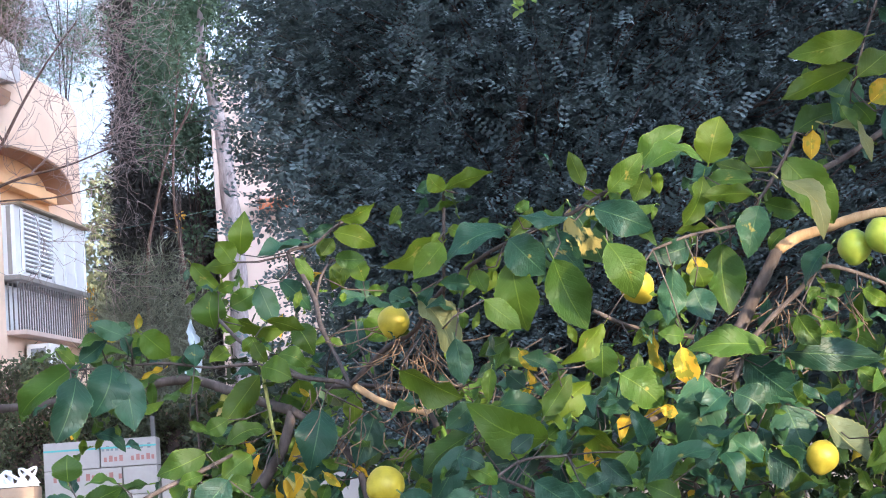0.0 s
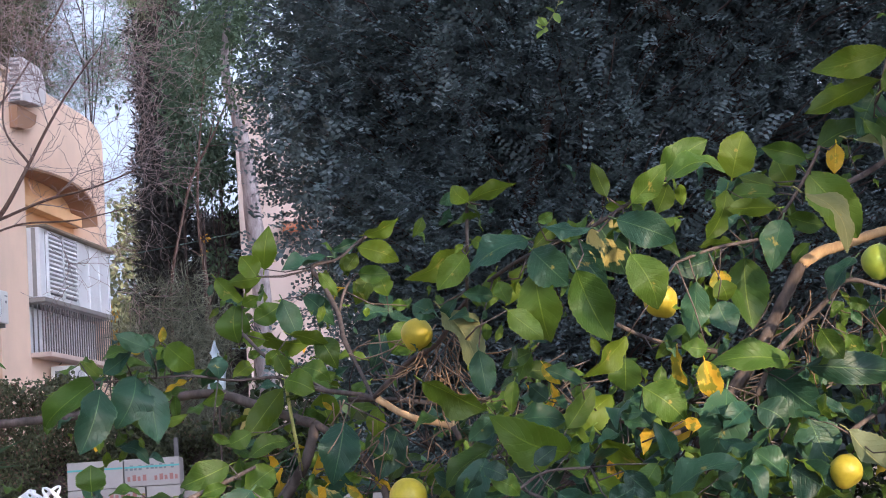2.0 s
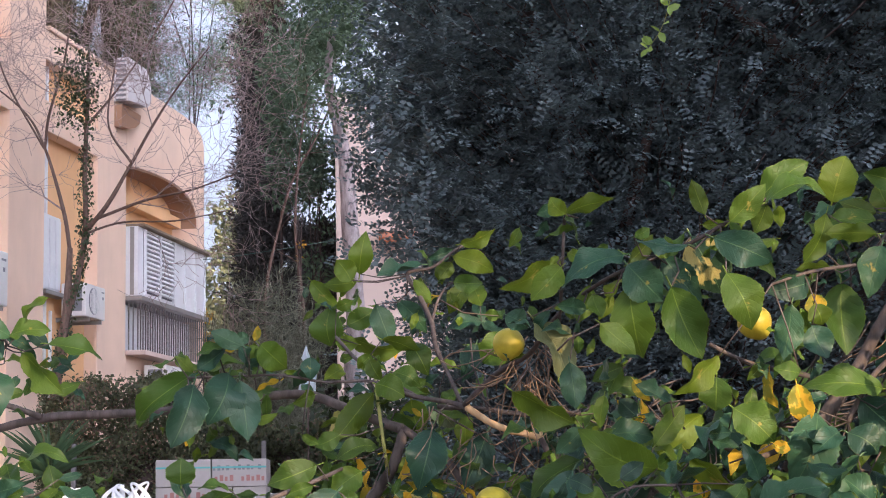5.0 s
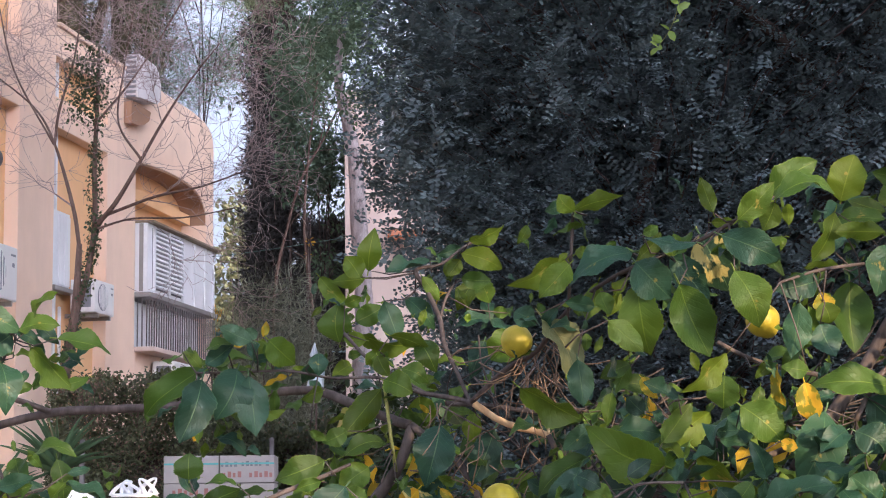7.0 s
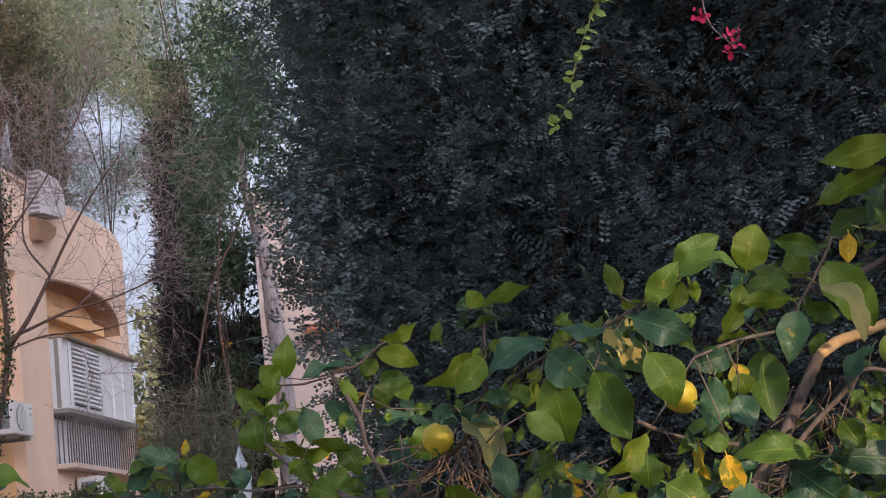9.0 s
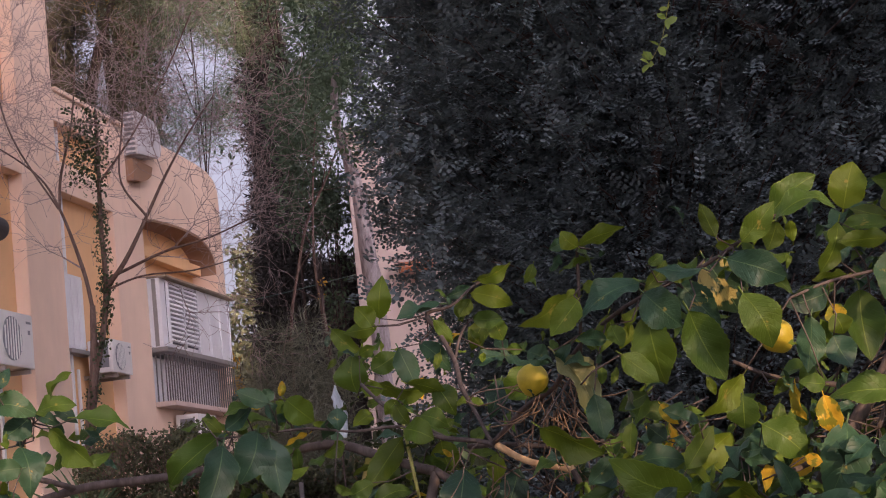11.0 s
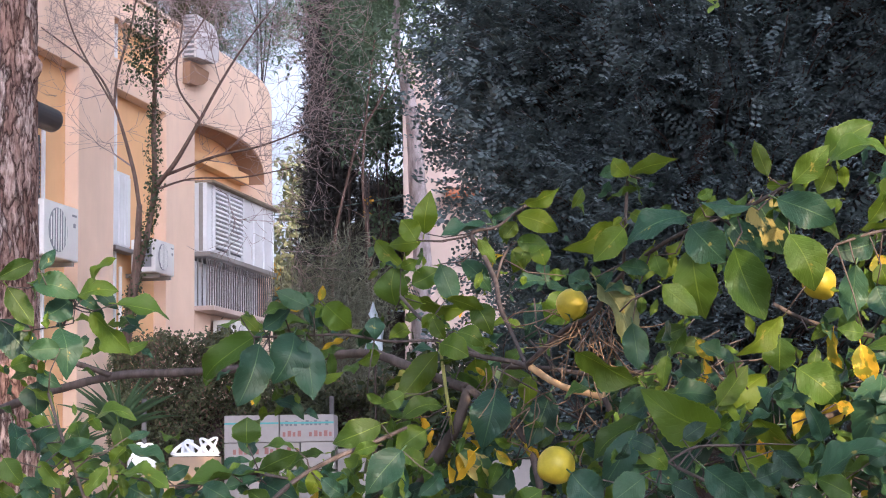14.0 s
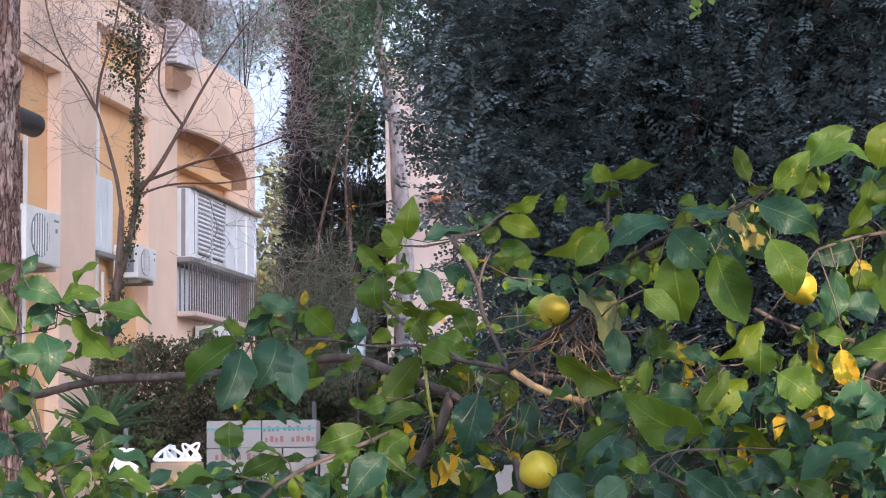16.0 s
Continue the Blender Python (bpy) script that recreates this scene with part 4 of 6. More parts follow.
broad_tree("woodland_tree", "dark woodland tree far off", -10.5, 44, 2, 14, 4.0, 2, 39, 240, 24, 0.7, 0.3, 0.5, "scrub", 0.2)

# pine whose trunk stands beside the viewer's way; its crown spreads overhead
rng = np.random.default_rng(44)
pine = thing("umbrella_pine", (-1.97, 8.05, 0), "old pine with thick reddish flaking bark", "tree")
verts, faces, ring, rows_n = [], [], 96, 400
for i in range(rows_n):
    z = 0.0 + i * 0.022
    cx, cy = -1.965 + 0.012 * math.sin(z * 1.3), 8.05
    for k in range(ring):
        an = 2 * math.pi * k / ring
        r0 = 0.185 - 0.006 * z
        v = Vector((math.cos(an) * 3.2, math.sin(an) * 3.2, z * 1.5)) + noise.noise_vector(Vector((math.cos(an) * 2, math.sin(an) * 2, z * 9))) * 0.25
        d1 = noise.voronoi(v * 1.7)[0]
        plate = min(1.0, (d1[1] - d1[0]) * 5.0)
        r = r0 + 0.012 * plate + 0.008 * noise.noise(v * 4)
        knot = math.exp(-((z - 3.36) ** 2 / 0.004 + (math.remainder(an + 0.35, 2 * math.pi)) ** 2 / 0.08))
        r += 0.05 * knot
        verts.append((cx + r * math.cos(an), cy + r * math.sin(an), z))
for i in range(rows_n - 1):
    for k in range(ring):
        faces.append((i * ring + k, i * ring + (k + 1) % ring, (i + 1) * ring + (k + 1) % ring, (i + 1) * ring + k))
under(from_arrays("trunk", verts, faces, M["pine_bark"]), pine)
top = (-1.99, 8.05, 8.6, 0.12)
for an, le in ((2.4, 3.2), (1.7, 3.0), (3.2, 2.6), (0.6, 1.6), (4.6, 1.6), (2.0, 4.2)):
    warr("limb", [smooth_line([top, (top[0] + 0.3 * le * math.cos(an), top[1] + 0.3 * le * math.sin(an), 9.1, 0.07), (top[0] + 0.55 * le * math.cos(an), top[1] + 0.55 * le * math.sin(an), 9.5, 0.03)])], M["pine_bark"], pine, 7)
cen = []
while len(cen) < 150:
    p = rng.uniform(-1, 1, 3)
    if (p**2).sum() < 1:
        q = (-2.4 + 1.9 * p[0], 8.2 + 1.8 * p[1], 9.6 + 0.9 * p[2])
        if noise.noise(Vector(q) * 0.9) > -0.1:
            cen.append(q)
b, a, nn, L, Wd = clumps(rng, np.array(cen), 55, 0.34, 0.2, 0.05, flat=0.0)
under(leaf_cloud("crown", b, a, nn, L, Wd, M["pine"], None), pine)

# unseen wall and trees, added behind the viewer to block and dapple low sun
wall_b = part("wall_south", boxed((10.1, -12.4, 0), (27, -12, 19), 0.02), M["far_wall"])
tagged(wall_b, "unseen plain pale wall added to block the low sun", "wall", kind="structure")
broad_tree("sun_block_tree", "unseen tall leafy tree added to dapple the low sun", 7.3, -11.5, 2.4, 9.4, 2.7, 1.2, 50, 92, 60, 0.34, 0.17, 0.6, "hedge", 0.1, 0.12, "")
broad_tree("sun_block_tree", "unseen narrow leafy tree added to block the low sun", 8.2, -12.6, 5.9, 11.6, 0.95, 0.8, 52, 190, 60, 0.3, 0.17, 0.6, "hedge", -0.2, 0.045, "")
broad_tree("sun_block_tree", "unseen low leafy tree added to block the low sun", 8.95, -11.9, 3.0, 5.25, 0.6, 0.6, 53, 30, 50, 0.24, 0.14, 0.6, "hedge", -0.2, 0.05, "")

# ---------------------------------------------------------------- hedge, sword plants
rng = np.random.default_rng(51)
hedge = thing("ivy_hedge", (-1.7, 16.4, 0), "dense ivy-grown hedge on a fence", "hedge", kind="stuff")
n = 66000
x = rng.uniform(-2.95, 0.4, n)
hh = np.interp(x, [-3.25, -2.9, -2.2, -1.75, -1.5, -0.4, 0.4], [2.55, 2.72, 2.8, 2.7, 2.45, 2.3, 2.2])
hh = hh + 0.1 * np.sin(x * 9) * rng.random(n)
z = hh * np.sqrt(rng.uniform(0.16, 1.0, n))
bulge = 0.22 * np.sin(x * 5 + z * 3) + 0.14 * np.sin(x * 11 - z * 7)
y = 16.2 + bulge + rng.exponential(0.16, n)
base = np.stack([x, y, z + rng.normal(size=n) * 0.03], 1)
L = rng.uniform(0.02, 0.05, n)
under(leaf_cloud("hedge_leaves", base, unit(rand_unit(rng, n) + (0, -0.3, -0.4)), unit(rand_unit(rng, n) * 0.8 + (0, -0.5, 0.6)), L, L * 0.7, M["hedge"], None, fine=False), hedge)
pick = rng.random(n) < 0.09 * (1 + np.sin(x * 3.3 + z * 4))
under(leaf_cloud("dry_leaves", base[pick] - (0, 0.03, 0), rand_unit(rng, pick.sum()), unit(rand_unit(rng, pick.sum()) + (0, -0.8, 0.4)), L[pick], L[pick] * 0.5, M["dry"], None, fine=False), hedge)
tw = grow(rng, [np.array([(px, 16.1, 0.4, 0.008), (px + 0.1, 16.0, 1.5, 0.006), (px + 0.05, 15.95, 2.3, 0.004)]) for px in rng.uniform(-2.8, 0.3, 9)], 4, 0.45, 2, spread=1.1, up=0.2, kink=0.3)
under(tubes("twig_mass", [list(t) for t in tw], M["bare_bark"], None, 4), hedge)
# dark box added for the shade deep between the hedge leaves
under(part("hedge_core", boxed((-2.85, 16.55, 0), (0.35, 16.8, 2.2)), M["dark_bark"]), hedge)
fence = thing("fence", (-1.2, 15.75, 0), "dark iron fence posts before the hedge", "fence")
for px in (-2.6, -1.02, 0.1):
    wpart("post", boxed((px, 15.72, 0), (px + 0.04, 15.76, 2.2), 0.006), M["rail"], fence)

bm = bmesh.new()
prev = None
for i in range(9):
    t = i / 8
    w = 0.5 * math.sin(math.pi * min(1, 0.12 + t * 0.88)) ** 0.6 * (1 - t * 0.6)
    zz = -0.45 * t * t
    row = [bm.verts.new((t, -w, zz + 0.25 * w)), bm.verts.new((t, 0, zz)), bm.verts.new((t, w, zz + 0.25 * w))]
    if prev:
        bm.faces.new((prev[0], prev[1], row[1], row[0]))
        bm.faces.new((prev[1], prev[2], row[2], row[1]))
    prev = row
sword = bpy.data.meshes.new("sword_leaf")
bm.to_mesh(sword)
bm.free()
sword.shade_smooth()
sword.materials.append(M["yucca"])
for cx, cy, cz, le, count in ((-2.3, 11.0, 1.6, 0.4, 30), (-1.98, 11.2, 1.78, 0.42, 34)):
    y_ob = thing("yucca", (cx, cy, 0), "green sword-leaved yucca plant", "plant", "yuccas by the wall")
    warr("stem", [smooth_line([(cx, cy, 0, 0.05), (cx + 0.02, cy, cz * 0.5, 0.045), (cx, cy, cz - 0.02, 0.03)])], M["dark_bark"], y_ob, 8)
    for k in range(count):
        an, el = k * 2.4, 86 - 58 * (k / count)
        l_ob = new("leaf", sword)
        m = pose(cx, cy, cz + 0.03, 0, -el, math.degrees(an)) @ Matrix.Diagonal((le * (0.75 + 0.5 * ((k * 7) % 10) / 10), 0.026, le * 0.7, 1))
        l_ob.parent = y_ob
        l_ob.matrix_parent_inverse = Matrix.Translation(y_ob.location).inverted()
        l_ob.matrix_basis = m

# ---------------------------------------------------------------- cartons and carrier bags
rng = np.random.default_rng(61)


def carton(x0, x1, z, h, y0=9.6, depth=0.34, marks=(), taped=False, material="carton", label="grey printed cardboard carton in a stack", group="stacked cartons"):
    t = thing("carton", ((x0 + x1) / 2, y0 + depth / 2, z), label, "box", group)
    body = wpart("body", boxed((x0 + 0.002, y0, z + 0.001), (x1 - 0.002, y0 + depth, z + h - 0.002), 0.004), M[material], t)
    for mx0, mx1, mz, mh, ink in marks:
        step = mh * 0.85
        k = 0
        cx = x0 + (x1 - x0) * mx0
        while cx < x0 + (x1 - x0) * mx1:
            wpart("print_mark", boxed((cx, y0 - 0.0015, z + h * mz), (cx + step * (0.55 + 0.15 * (k % 2)), y0 + 0.002, z + h * mz + mh * (0.75 + 0.25 * ((k * 3) % 2)))), M[ink], t)
            cx += step * (1.6 if k % 5 == 4 else 1.0)
            k += 1
    if taped:
        wpart("tape", boxed((x0 + 0.003, y0 - 0.003, z + h * 0.66), (x1 - 0.003, y0 + 0.001, z + h * 0.725)), M["tape"], t, "green tape strip")
    return t


Z1, H = 1.733, 0.142
carton(-1.165, -0.882, Z1, H, taped=True)
carton(-0.88, -0.598, Z1, H, taped=True, marks=((0.03, 0.34, 0.58, 0.026, "ink_grey"), (0.4, 0.9, 0.6, 0.026, "ink_grey"), (0.06, 0.38, 0.2, 0.03, "ink_red"), (0.54, 0.95, 0.2, 0.03, "ink_red")))
carton(-1.165, -0.775, Z1 - H, H, marks=((0.12, 0.95, 0.58, 0.034, "ink_red"), (0.86, 0.96, 0.12, 0.034, "ink_red")))
carton(-0.773, -0.598, Z1 - H, H)
carton(-1.165, -0.882, Z1 - 2 * H, H, marks=((0.3, 0.95, 0.58, 0.034, "ink_red"),))
carton(-0.88, -0.598, Z1 - 2 * H, H, marks=((0.05, 0.5, 0.58, 0.034, "ink_red"), (0.6, 0.8, 0.1, 0.034, "ink_red")))
for k in range(3, 12):
    carton(-1.165, -0.882, Z1 - k * H, H)
    carton(-0.88, -0.598, Z1 - k * H, H)
wpart_base = thing("pallet", (-0.88, 9.77, 0), "low wooden pallet under the cartons", "pallet")
wpart("deck", boxed((-1.2, 9.58, 0.0), (-0.56, 9.98, Z1 - 11 * H), 0.004), M["dry"], wpart_base)
carton(-0.594, -0.42, 1.2, 0.5, 9.75, 0.3, label="pale carton beside the stack")
carton(-0.594, -0.42, 0.0, 1.198, 9.75, 0.3, label="pale carton beside the stack")
carton(0.12, 0.46, 0.0, 1.63, 9.9, 0.3, label="tall pale carton behind the lemon tree", group="")
for x0, x1, z1 in ((-1.72, -1.4, 1.58), (-1.398, -1.17, 1.665)):
    carton(x0, x1, 0.0, z1, 9.25, 0.3, material="carton_brown", label="plain brown cardboard carton", group="brown cartons")


def carrier_bag(x, y, z, w, h, seed, spots=(-1, 1)):
    r = np.random.default_rng(seed)
    t = thing("carrier_bag", (x, y, z), "white plastic carrier bag with upright handles", "bag", "carrier bags")
    bm = bmesh.new()
    box(bm, (-0.5, -0.5, 0), (0.5, 0.5, 1))
    bmesh.ops.subdivide_edges(bm, edges=bm.edges[:], cuts=7, use_grid_fill=True)
    for v in bm.verts:
        c = v.co.copy()
        pinch = 1 - 0.35 * c.z**2
        n1 = noise.noise(Vector((c.x * 4 + seed, c.y * 4, c.z * 3)))
        v.co = Vector((x + c.x * w * (1 + 0.16 * n1), y + c.y * 0.12 * pinch * (1 + 0.4 * n1), z + 0.002 + c.z * h * (1 + 0.14 * noise.noise(Vector((c.x * 6, seed, 0))))))
    wpart("body", bm, M["bag"], t, "", True)
    for s in spots:
        verts, faces = [], []
        wide, high, lean = 0.02 + 0.012 * r.random(), 0.05 + 0.03 * r.random(), 0.035 * r.normal()
        for k in range(15):
            a = math.pi * k / 14
            px = x + s * w * 0.27 - wide * math.copysign(abs(math.cos(a)) ** 0.8, math.cos(a))
            pz = z + h * 0.82 + high * math.sin(a) ** 0.8
            px += lean * math.sin(a)
            ox, oz = -0.012 * math.cos(a), 0.006 * math.sin(a)
            for dx, dy, dz in ((-ox, -0.004, -oz), (ox, -0.004, oz), (ox, 0.002, oz), (-ox, 0.002, -oz)):
                verts.append((px + dx, y - 0.03 * s + dy + 0.012 * math.sin(3 * a + seed), pz + dz))
        for k in range(14):
            for e in range(4):
                faces.append((k * 4 + e, k * 4 + (e + 1) % 4, k * 4 + 4 + (e + 1) % 4, k * 4 + 4 + e))
        under(from_arrays("handle", verts, faces, M["bag"]), t)


carrier_bag(-1.54, 9.38, 1.58, 0.14, 0.12, 3)
carrier_bag(-1.28, 9.38, 1.665, 0.22, 0.018, 4, (-1.5, -0.7, 0.2, 0.8, 1.5))

# pale blue plastic bag hanging in the garden, held by an added stake
film = thing("bag_on_stake", (-0.48, 12, 0), "crumpled pale blue plastic bag on an added stake", "stake")
warr("stake", [smooth_line([(-0.48, 12, 0, 0.008), (-0.48, 12, 1.4, 0.007), (-0.48, 12, 2.4, 0.006)])], M["dark_bark"], film, 6)
bm = bmesh.new()
rings = ((2.325, 0.045), (2.36, 0.05), (2.41, 0.046), (2.46, 0.036), (2.5, 0.03), (2.54, 0.034), (2.565, 0.02), (2.59, 0.026), (2.62, 0.012), (2.65, 0.005))
last = None
for zz, rr in rings:
    ring = []
    for k in range(22):
        an = 2 * math.pi * k / 22
        crease = 1 + 0.3 * math.sin(an * 5 + zz * 23) + 0.25 * noise.noise(Vector((math.cos(an) * 2, math.sin(an) * 2, zz * 16)))
        ring.append(bm.verts.new((-0.48 + rr * crease * math.cos(an) + 0.012 * math.sin(zz * 21), 12 + rr * crease * math.sin(an), zz + 0.012 * math.sin(an * 3))))
    if last:
        for k in range(22):
            bm.faces.new((last[k], last[(k + 1) % 22], ring[(k + 1) % 22], ring[k]))
    last = ring
bm.faces.new(last)
wpart("film", bm, M["blue_film"], film, "", True)

# cable between the houses
cab = thing("cable", (-2.0, 22, 4.5), "thin green cable strung between the houses", "cable")
cable_pts = [(-2.15, 22.50, 4.66, 0.005), (-1.98, 22.90, 4.73, 0.005), (-1.34, 24.00, 4.98, 0.005), (-0.63, 25.80, 5.36, 0.006)]
warr("wire", [smooth_line(cable_pts, 6)], M["cable"], cab, 5)

# hanging vine and bougainvillea before the carob
rng = np.random.default_rng(71)
vine = thing("hanging_vine", (1.25, 7, 4.4), "light green vine shoot hanging from above", "climbing plant")
vine_pts = [(1.32, 7.00, 4.01, 0.002), (1.24, 7.00, 3.80, 0.002), (1.15, 7.00, 3.60, 0.002), (1.10, 7.00, 3.44, 0.001), (1.03, 7.00, 3.33, 0.001)]
vl = smooth_line([(2.0, 11.2, 6.4, 0.006), (1.7, 9.4, 6.2, 0.005), (1.45, 7.4, 5.2, 0.004), *vine_pts], 8)
warr("stem", [vl], M["shoot"], vine, 5)
vp = np.array(vl)[22:, :3]
vp = vp[rng.integers(0, len(vp), 44)]
L = rng.uniform(0.03, 0.06, len(vp))
under(leaf_cloud("leaves", vp, unit(rand_unit(rng, len(vp)) + (0, -0.2, -0.3)), unit(rand_unit(rng, len(vp)) * 0.7 + (0, -0.8, 0.3)), L, L * 0.6, M["vine"], None), vine)
boug = thing("bougainvillea", (2.4, 9.5, 4.8), "bougainvillea shoot with crimson bracts", "climbing plant")
warr("stem", [smooth_line([(2.9, 11.0, 6.3, 0.01), (2.7, 9.9, 6.0, 0.008), (2.4, 9.6, 5.2, 0.006), (2.28, 9.5, 4.55, 0.004), (2.4, 9.45, 4.3, 0.003)], 6)], M["twig"], boug, 5)
cen = np.concatenate([np.array([[2.39, 9.47, 4.32]]) + rng.normal(size=(26, 3)) * 0.035, np.array([[2.26, 9.48, 4.5]]) + rng.normal(size=(14, 3)) * 0.025])
L = rng.uniform(0.025, 0.045, len(cen))
under(leaf_cloud("bracts", cen, rand_unit(rng, len(cen)), unit(rand_unit(rng, len(cen)) + (0, -0.8, 0)), L, L * 0.85, M["pink"], None), boug)

# ---------------------------------------------------------------- lemon tree
lemon_tree = thing("lemon_tree", (0.9, 3.75, 0), "lemon tree with large leaves, thin boughs and ripe fruit", "tree")
rng = np.random.default_rng(81)


def leaf_mesh(kind, v):
    """A lemon leaf of length and width 1 along x, on a short stalk; v varies bend, fold and edge."""
    r = np.random.default_rng(100 + v)
    bend, fold, curl = (0.28, -0.16, 0.45, 0.12, -0.26)[v], (0.42, 0.7, 0.26, 0.55, -0.32)[v], (0.12, -0.18, 0.24, -0.1, 0.06)[v]
    ph = r.uniform(0, 6, 3)
    nu, nv = 26, 4
    twist = (0.5, -0.65, 0.8, -0.45, 0.25)[v]
    bm = bmesh.new()
    lay = bm.loops.layers.uv.new("leaf")
    grid, uvs = [], {}
    for i in range(nu + 1):
        t = i / nu
        half = 0.5 * min(1.0, 3.1 * t ** (0.72 + 0.03 * v) * (1 - t) ** (0.86 + 0.05 * v)) if 0 < t < 1 else 0.0
        half *= 1 + 0.04 * math.sin(t * 13 + ph[0]) + 0.03 * (-1) ** i
        half = max(half, 0.012)
        sway = curl * 0.25 * math.sin(math.pi * t)
        row = []
        for j in range(nv + 1):
            s = j / nv * 2 - 1
            z = bend * (0.25 - (t - 0.5) ** 2) * 2 + fold * abs(s) * half * 0.5
            z += 0.1 * math.sin(t * 10 + ph[1] + s) * abs(s) * half * 2 + 0.014 * math.sin(t * 23 + ph[2] - s * 3) * abs(s)
            tw, ly = twist * (t - 0.4), s * half
            vert = bm.verts.new((t, ly * math.cos(tw) + sway, z + ly * math.sin(tw) * 0.6 - 0.22 * max(0.0, t - 0.6) ** 2 * (1 + v)))
            uvs[vert] = (t, j / nv)
            row.append(vert)
        grid.append(row)
    for i in range(nu):
        for j in range(nv):
            bm.faces.new((grid[i][j], grid[i + 1][j], grid[i + 1][j + 1], grid[i][j + 1]))
    prev = None
    for i in range(3):
        x = -0.14 + 0.07 * i
        row = [bm.verts.new((x, 0.022 * math.cos(k * 1.57), 0.02 * math.sin(k * 1.57) - 0.08 * (x / 0.14) ** 2 * 0.5)) for k in range(4)]
        for q in row:
            uvs[q] = (0.0, 0.5)
        if prev:
            for k in range(4):
                bm.faces.new((prev[k], prev[(k + 1) % 4], row[(k + 1) % 4], row[k]))
        prev = row
    for f in bm.faces:
        f.smooth = True
        for lp in f.loops:
            lp[lay].uv = uvs[lp.vert]
    me = bpy.data.meshes.new("leaf")
    bm.to_mesh(me)
    bm.free()
    me.materials.append(LEAF[kind])
    return me


LEAF_MESH = {(k, v): leaf_mesh(k, v) for k in LEAF for v in range(5)}
LEAF_N = [0]
LEAF_SPOTS = []
IN_TREE = Matrix.Translation(lemon_tree.location).inverted()
EYE = Vector((0, 0, 1.6))


def leaf_at(kind, base, tip, width, tilt):
    """One leaf from its foot to its tip, placed to fit the camera's view; tilt turns it about its length, away from
    facing the camera.
    """
    base, tip = Vector(base), Vector(tip)
    ax = tip - base
    length = ax.length
    ax.normalize()
    face = (EYE - base).normalized()
    face = (face - ax * face.dot(ax)).normalized()
    side = face.cross(ax)
    if side.z > 0:
        tilt = -tilt
    turn = Matrix.Rotation(radians(tilt + (LEAF_N[0] * 37) % 33 - 16), 3, ax)
    face, side = turn @ face, turn @ side
    m = Matrix((ax, side, face)).transposed().to_4x4()
    m.translation = base
    LEAF_N[0] += 1
    LEAF_SPOTS.append((*base, *tip))
    ob = new("leaf", LEAF_MESH[kind, (LEAF_N[0] * 7) % 5])
    ob.parent = lemon_tree
    ob.matrix_parent_inverse = IN_TREE
    ob.matrix_basis = m @ Matrix.Diagonal((length * 1.05, width * 1.12, length * 0.9, 1))


def leaf_mass(name, kind, base, tip, width):
    """A joined mass of leaves of the same shape as the single ones."""
    verts, faces, uv = [], [], []
    for i, (p, q, w) in enumerate(zip(base, tip, width)):
        me = LEAF_MESH[kind, i % 5]
        co = np.empty(len(me.vertices) * 3)
        me.vertices.foreach_get("co", co)
        co = co.reshape(-1, 3)
        ax = q - p
        le = np.linalg.norm(ax)
        ax = ax / le
        nor = unit(np.array([rng.normal() * 0.5, -0.55, 0.6 + rng.normal() * 0.4]))
        nor = unit(nor - ax * (nor @ ax))
        side = np.cross(nor, ax)
        o = len(verts)
        verts += [tuple(v) for v in p + co[:, :1] * ax * le + co[:, 1:2] * side * w + co[:, 2:] * nor * le * 0.9]
        faces += [tuple(o + k for k in f.vertices) for f in me.polygons]
        src = np.empty(len(me.loops) * 2)
        me.uv_layers["leaf"].data.foreach_get("uv", src)
        uv.append(src)
    ob = from_arrays(name, verts, faces, LEAF[kind])
    ob.data.uv_layers.new(name="leaf").data.foreach_set("uv", np.concatenate(uv))
    tagged(ob, kind="stuff")
    return under(ob, lemon_tree)


BOUGH = {"branch": "lemon_bark", "trunk": "lemon_bark", "peeled_branch": "sunlit_bark", "green_shoot": "shoot"}


BOUGH_SPOTS = []


def bough(name, pts):
    BOUGH_SPOTS.extend(tuple(p[:3]) for p in smooth_line(pts, 6))
    return under(tubes(name, [smooth_line(pts, 6)], M[BOUGH[name]], None, 9, "", 0.09, rng), lemon_tree)


bough('branch', [(-1.102, 4.300, 1.715, 0.0097), (-0.975, 4.200, 1.756, 0.0095), (-0.864, 4.150, 1.785, 0.0094), (-0.729, 4.100, 1.809, 0.0092), (-0.598, 4.050, 1.811, 0.0091), (-0.475, 4.050, 1.816, 0.0091), (-0.348, 4.000, 1.832, 0.0090), (-0.251, 4.000, 1.841, 0.0098), (-0.164, 3.950, 1.839, 0.0096), (-0.091, 3.900, 1.810, 0.0103), (-0.021, 3.900, 1.781, 0.0103), (0.032, 3.850, 1.759, 0.0109)])
bough('branch', [(-0.748, 4.100, 1.810, 0.0069), (-0.819, 4.050, 1.836, 0.0061), (-0.858, 3.950, 1.844, 0.0052), (-0.884, 3.800, 1.843, 0.0036)])
bough('branch', [(-0.759, 3.600, 1.859, 0.0027), (-0.719, 3.500, 1.894, 0.0026), (-0.698, 3.450, 1.916, 0.0026), (-0.762, 3.450, 1.946, 0.0019)])
bough('trunk', [(-0.119, 3.900, 1.472, 0.0161), (-0.071, 3.900, 1.552, 0.0139), (-0.029, 3.880, 1.621, 0.0124), (0.007, 3.860, 1.673, 0.0116), (0.027, 3.850, 1.724, 0.0109), (0.035, 3.850, 1.759, 0.0101)])
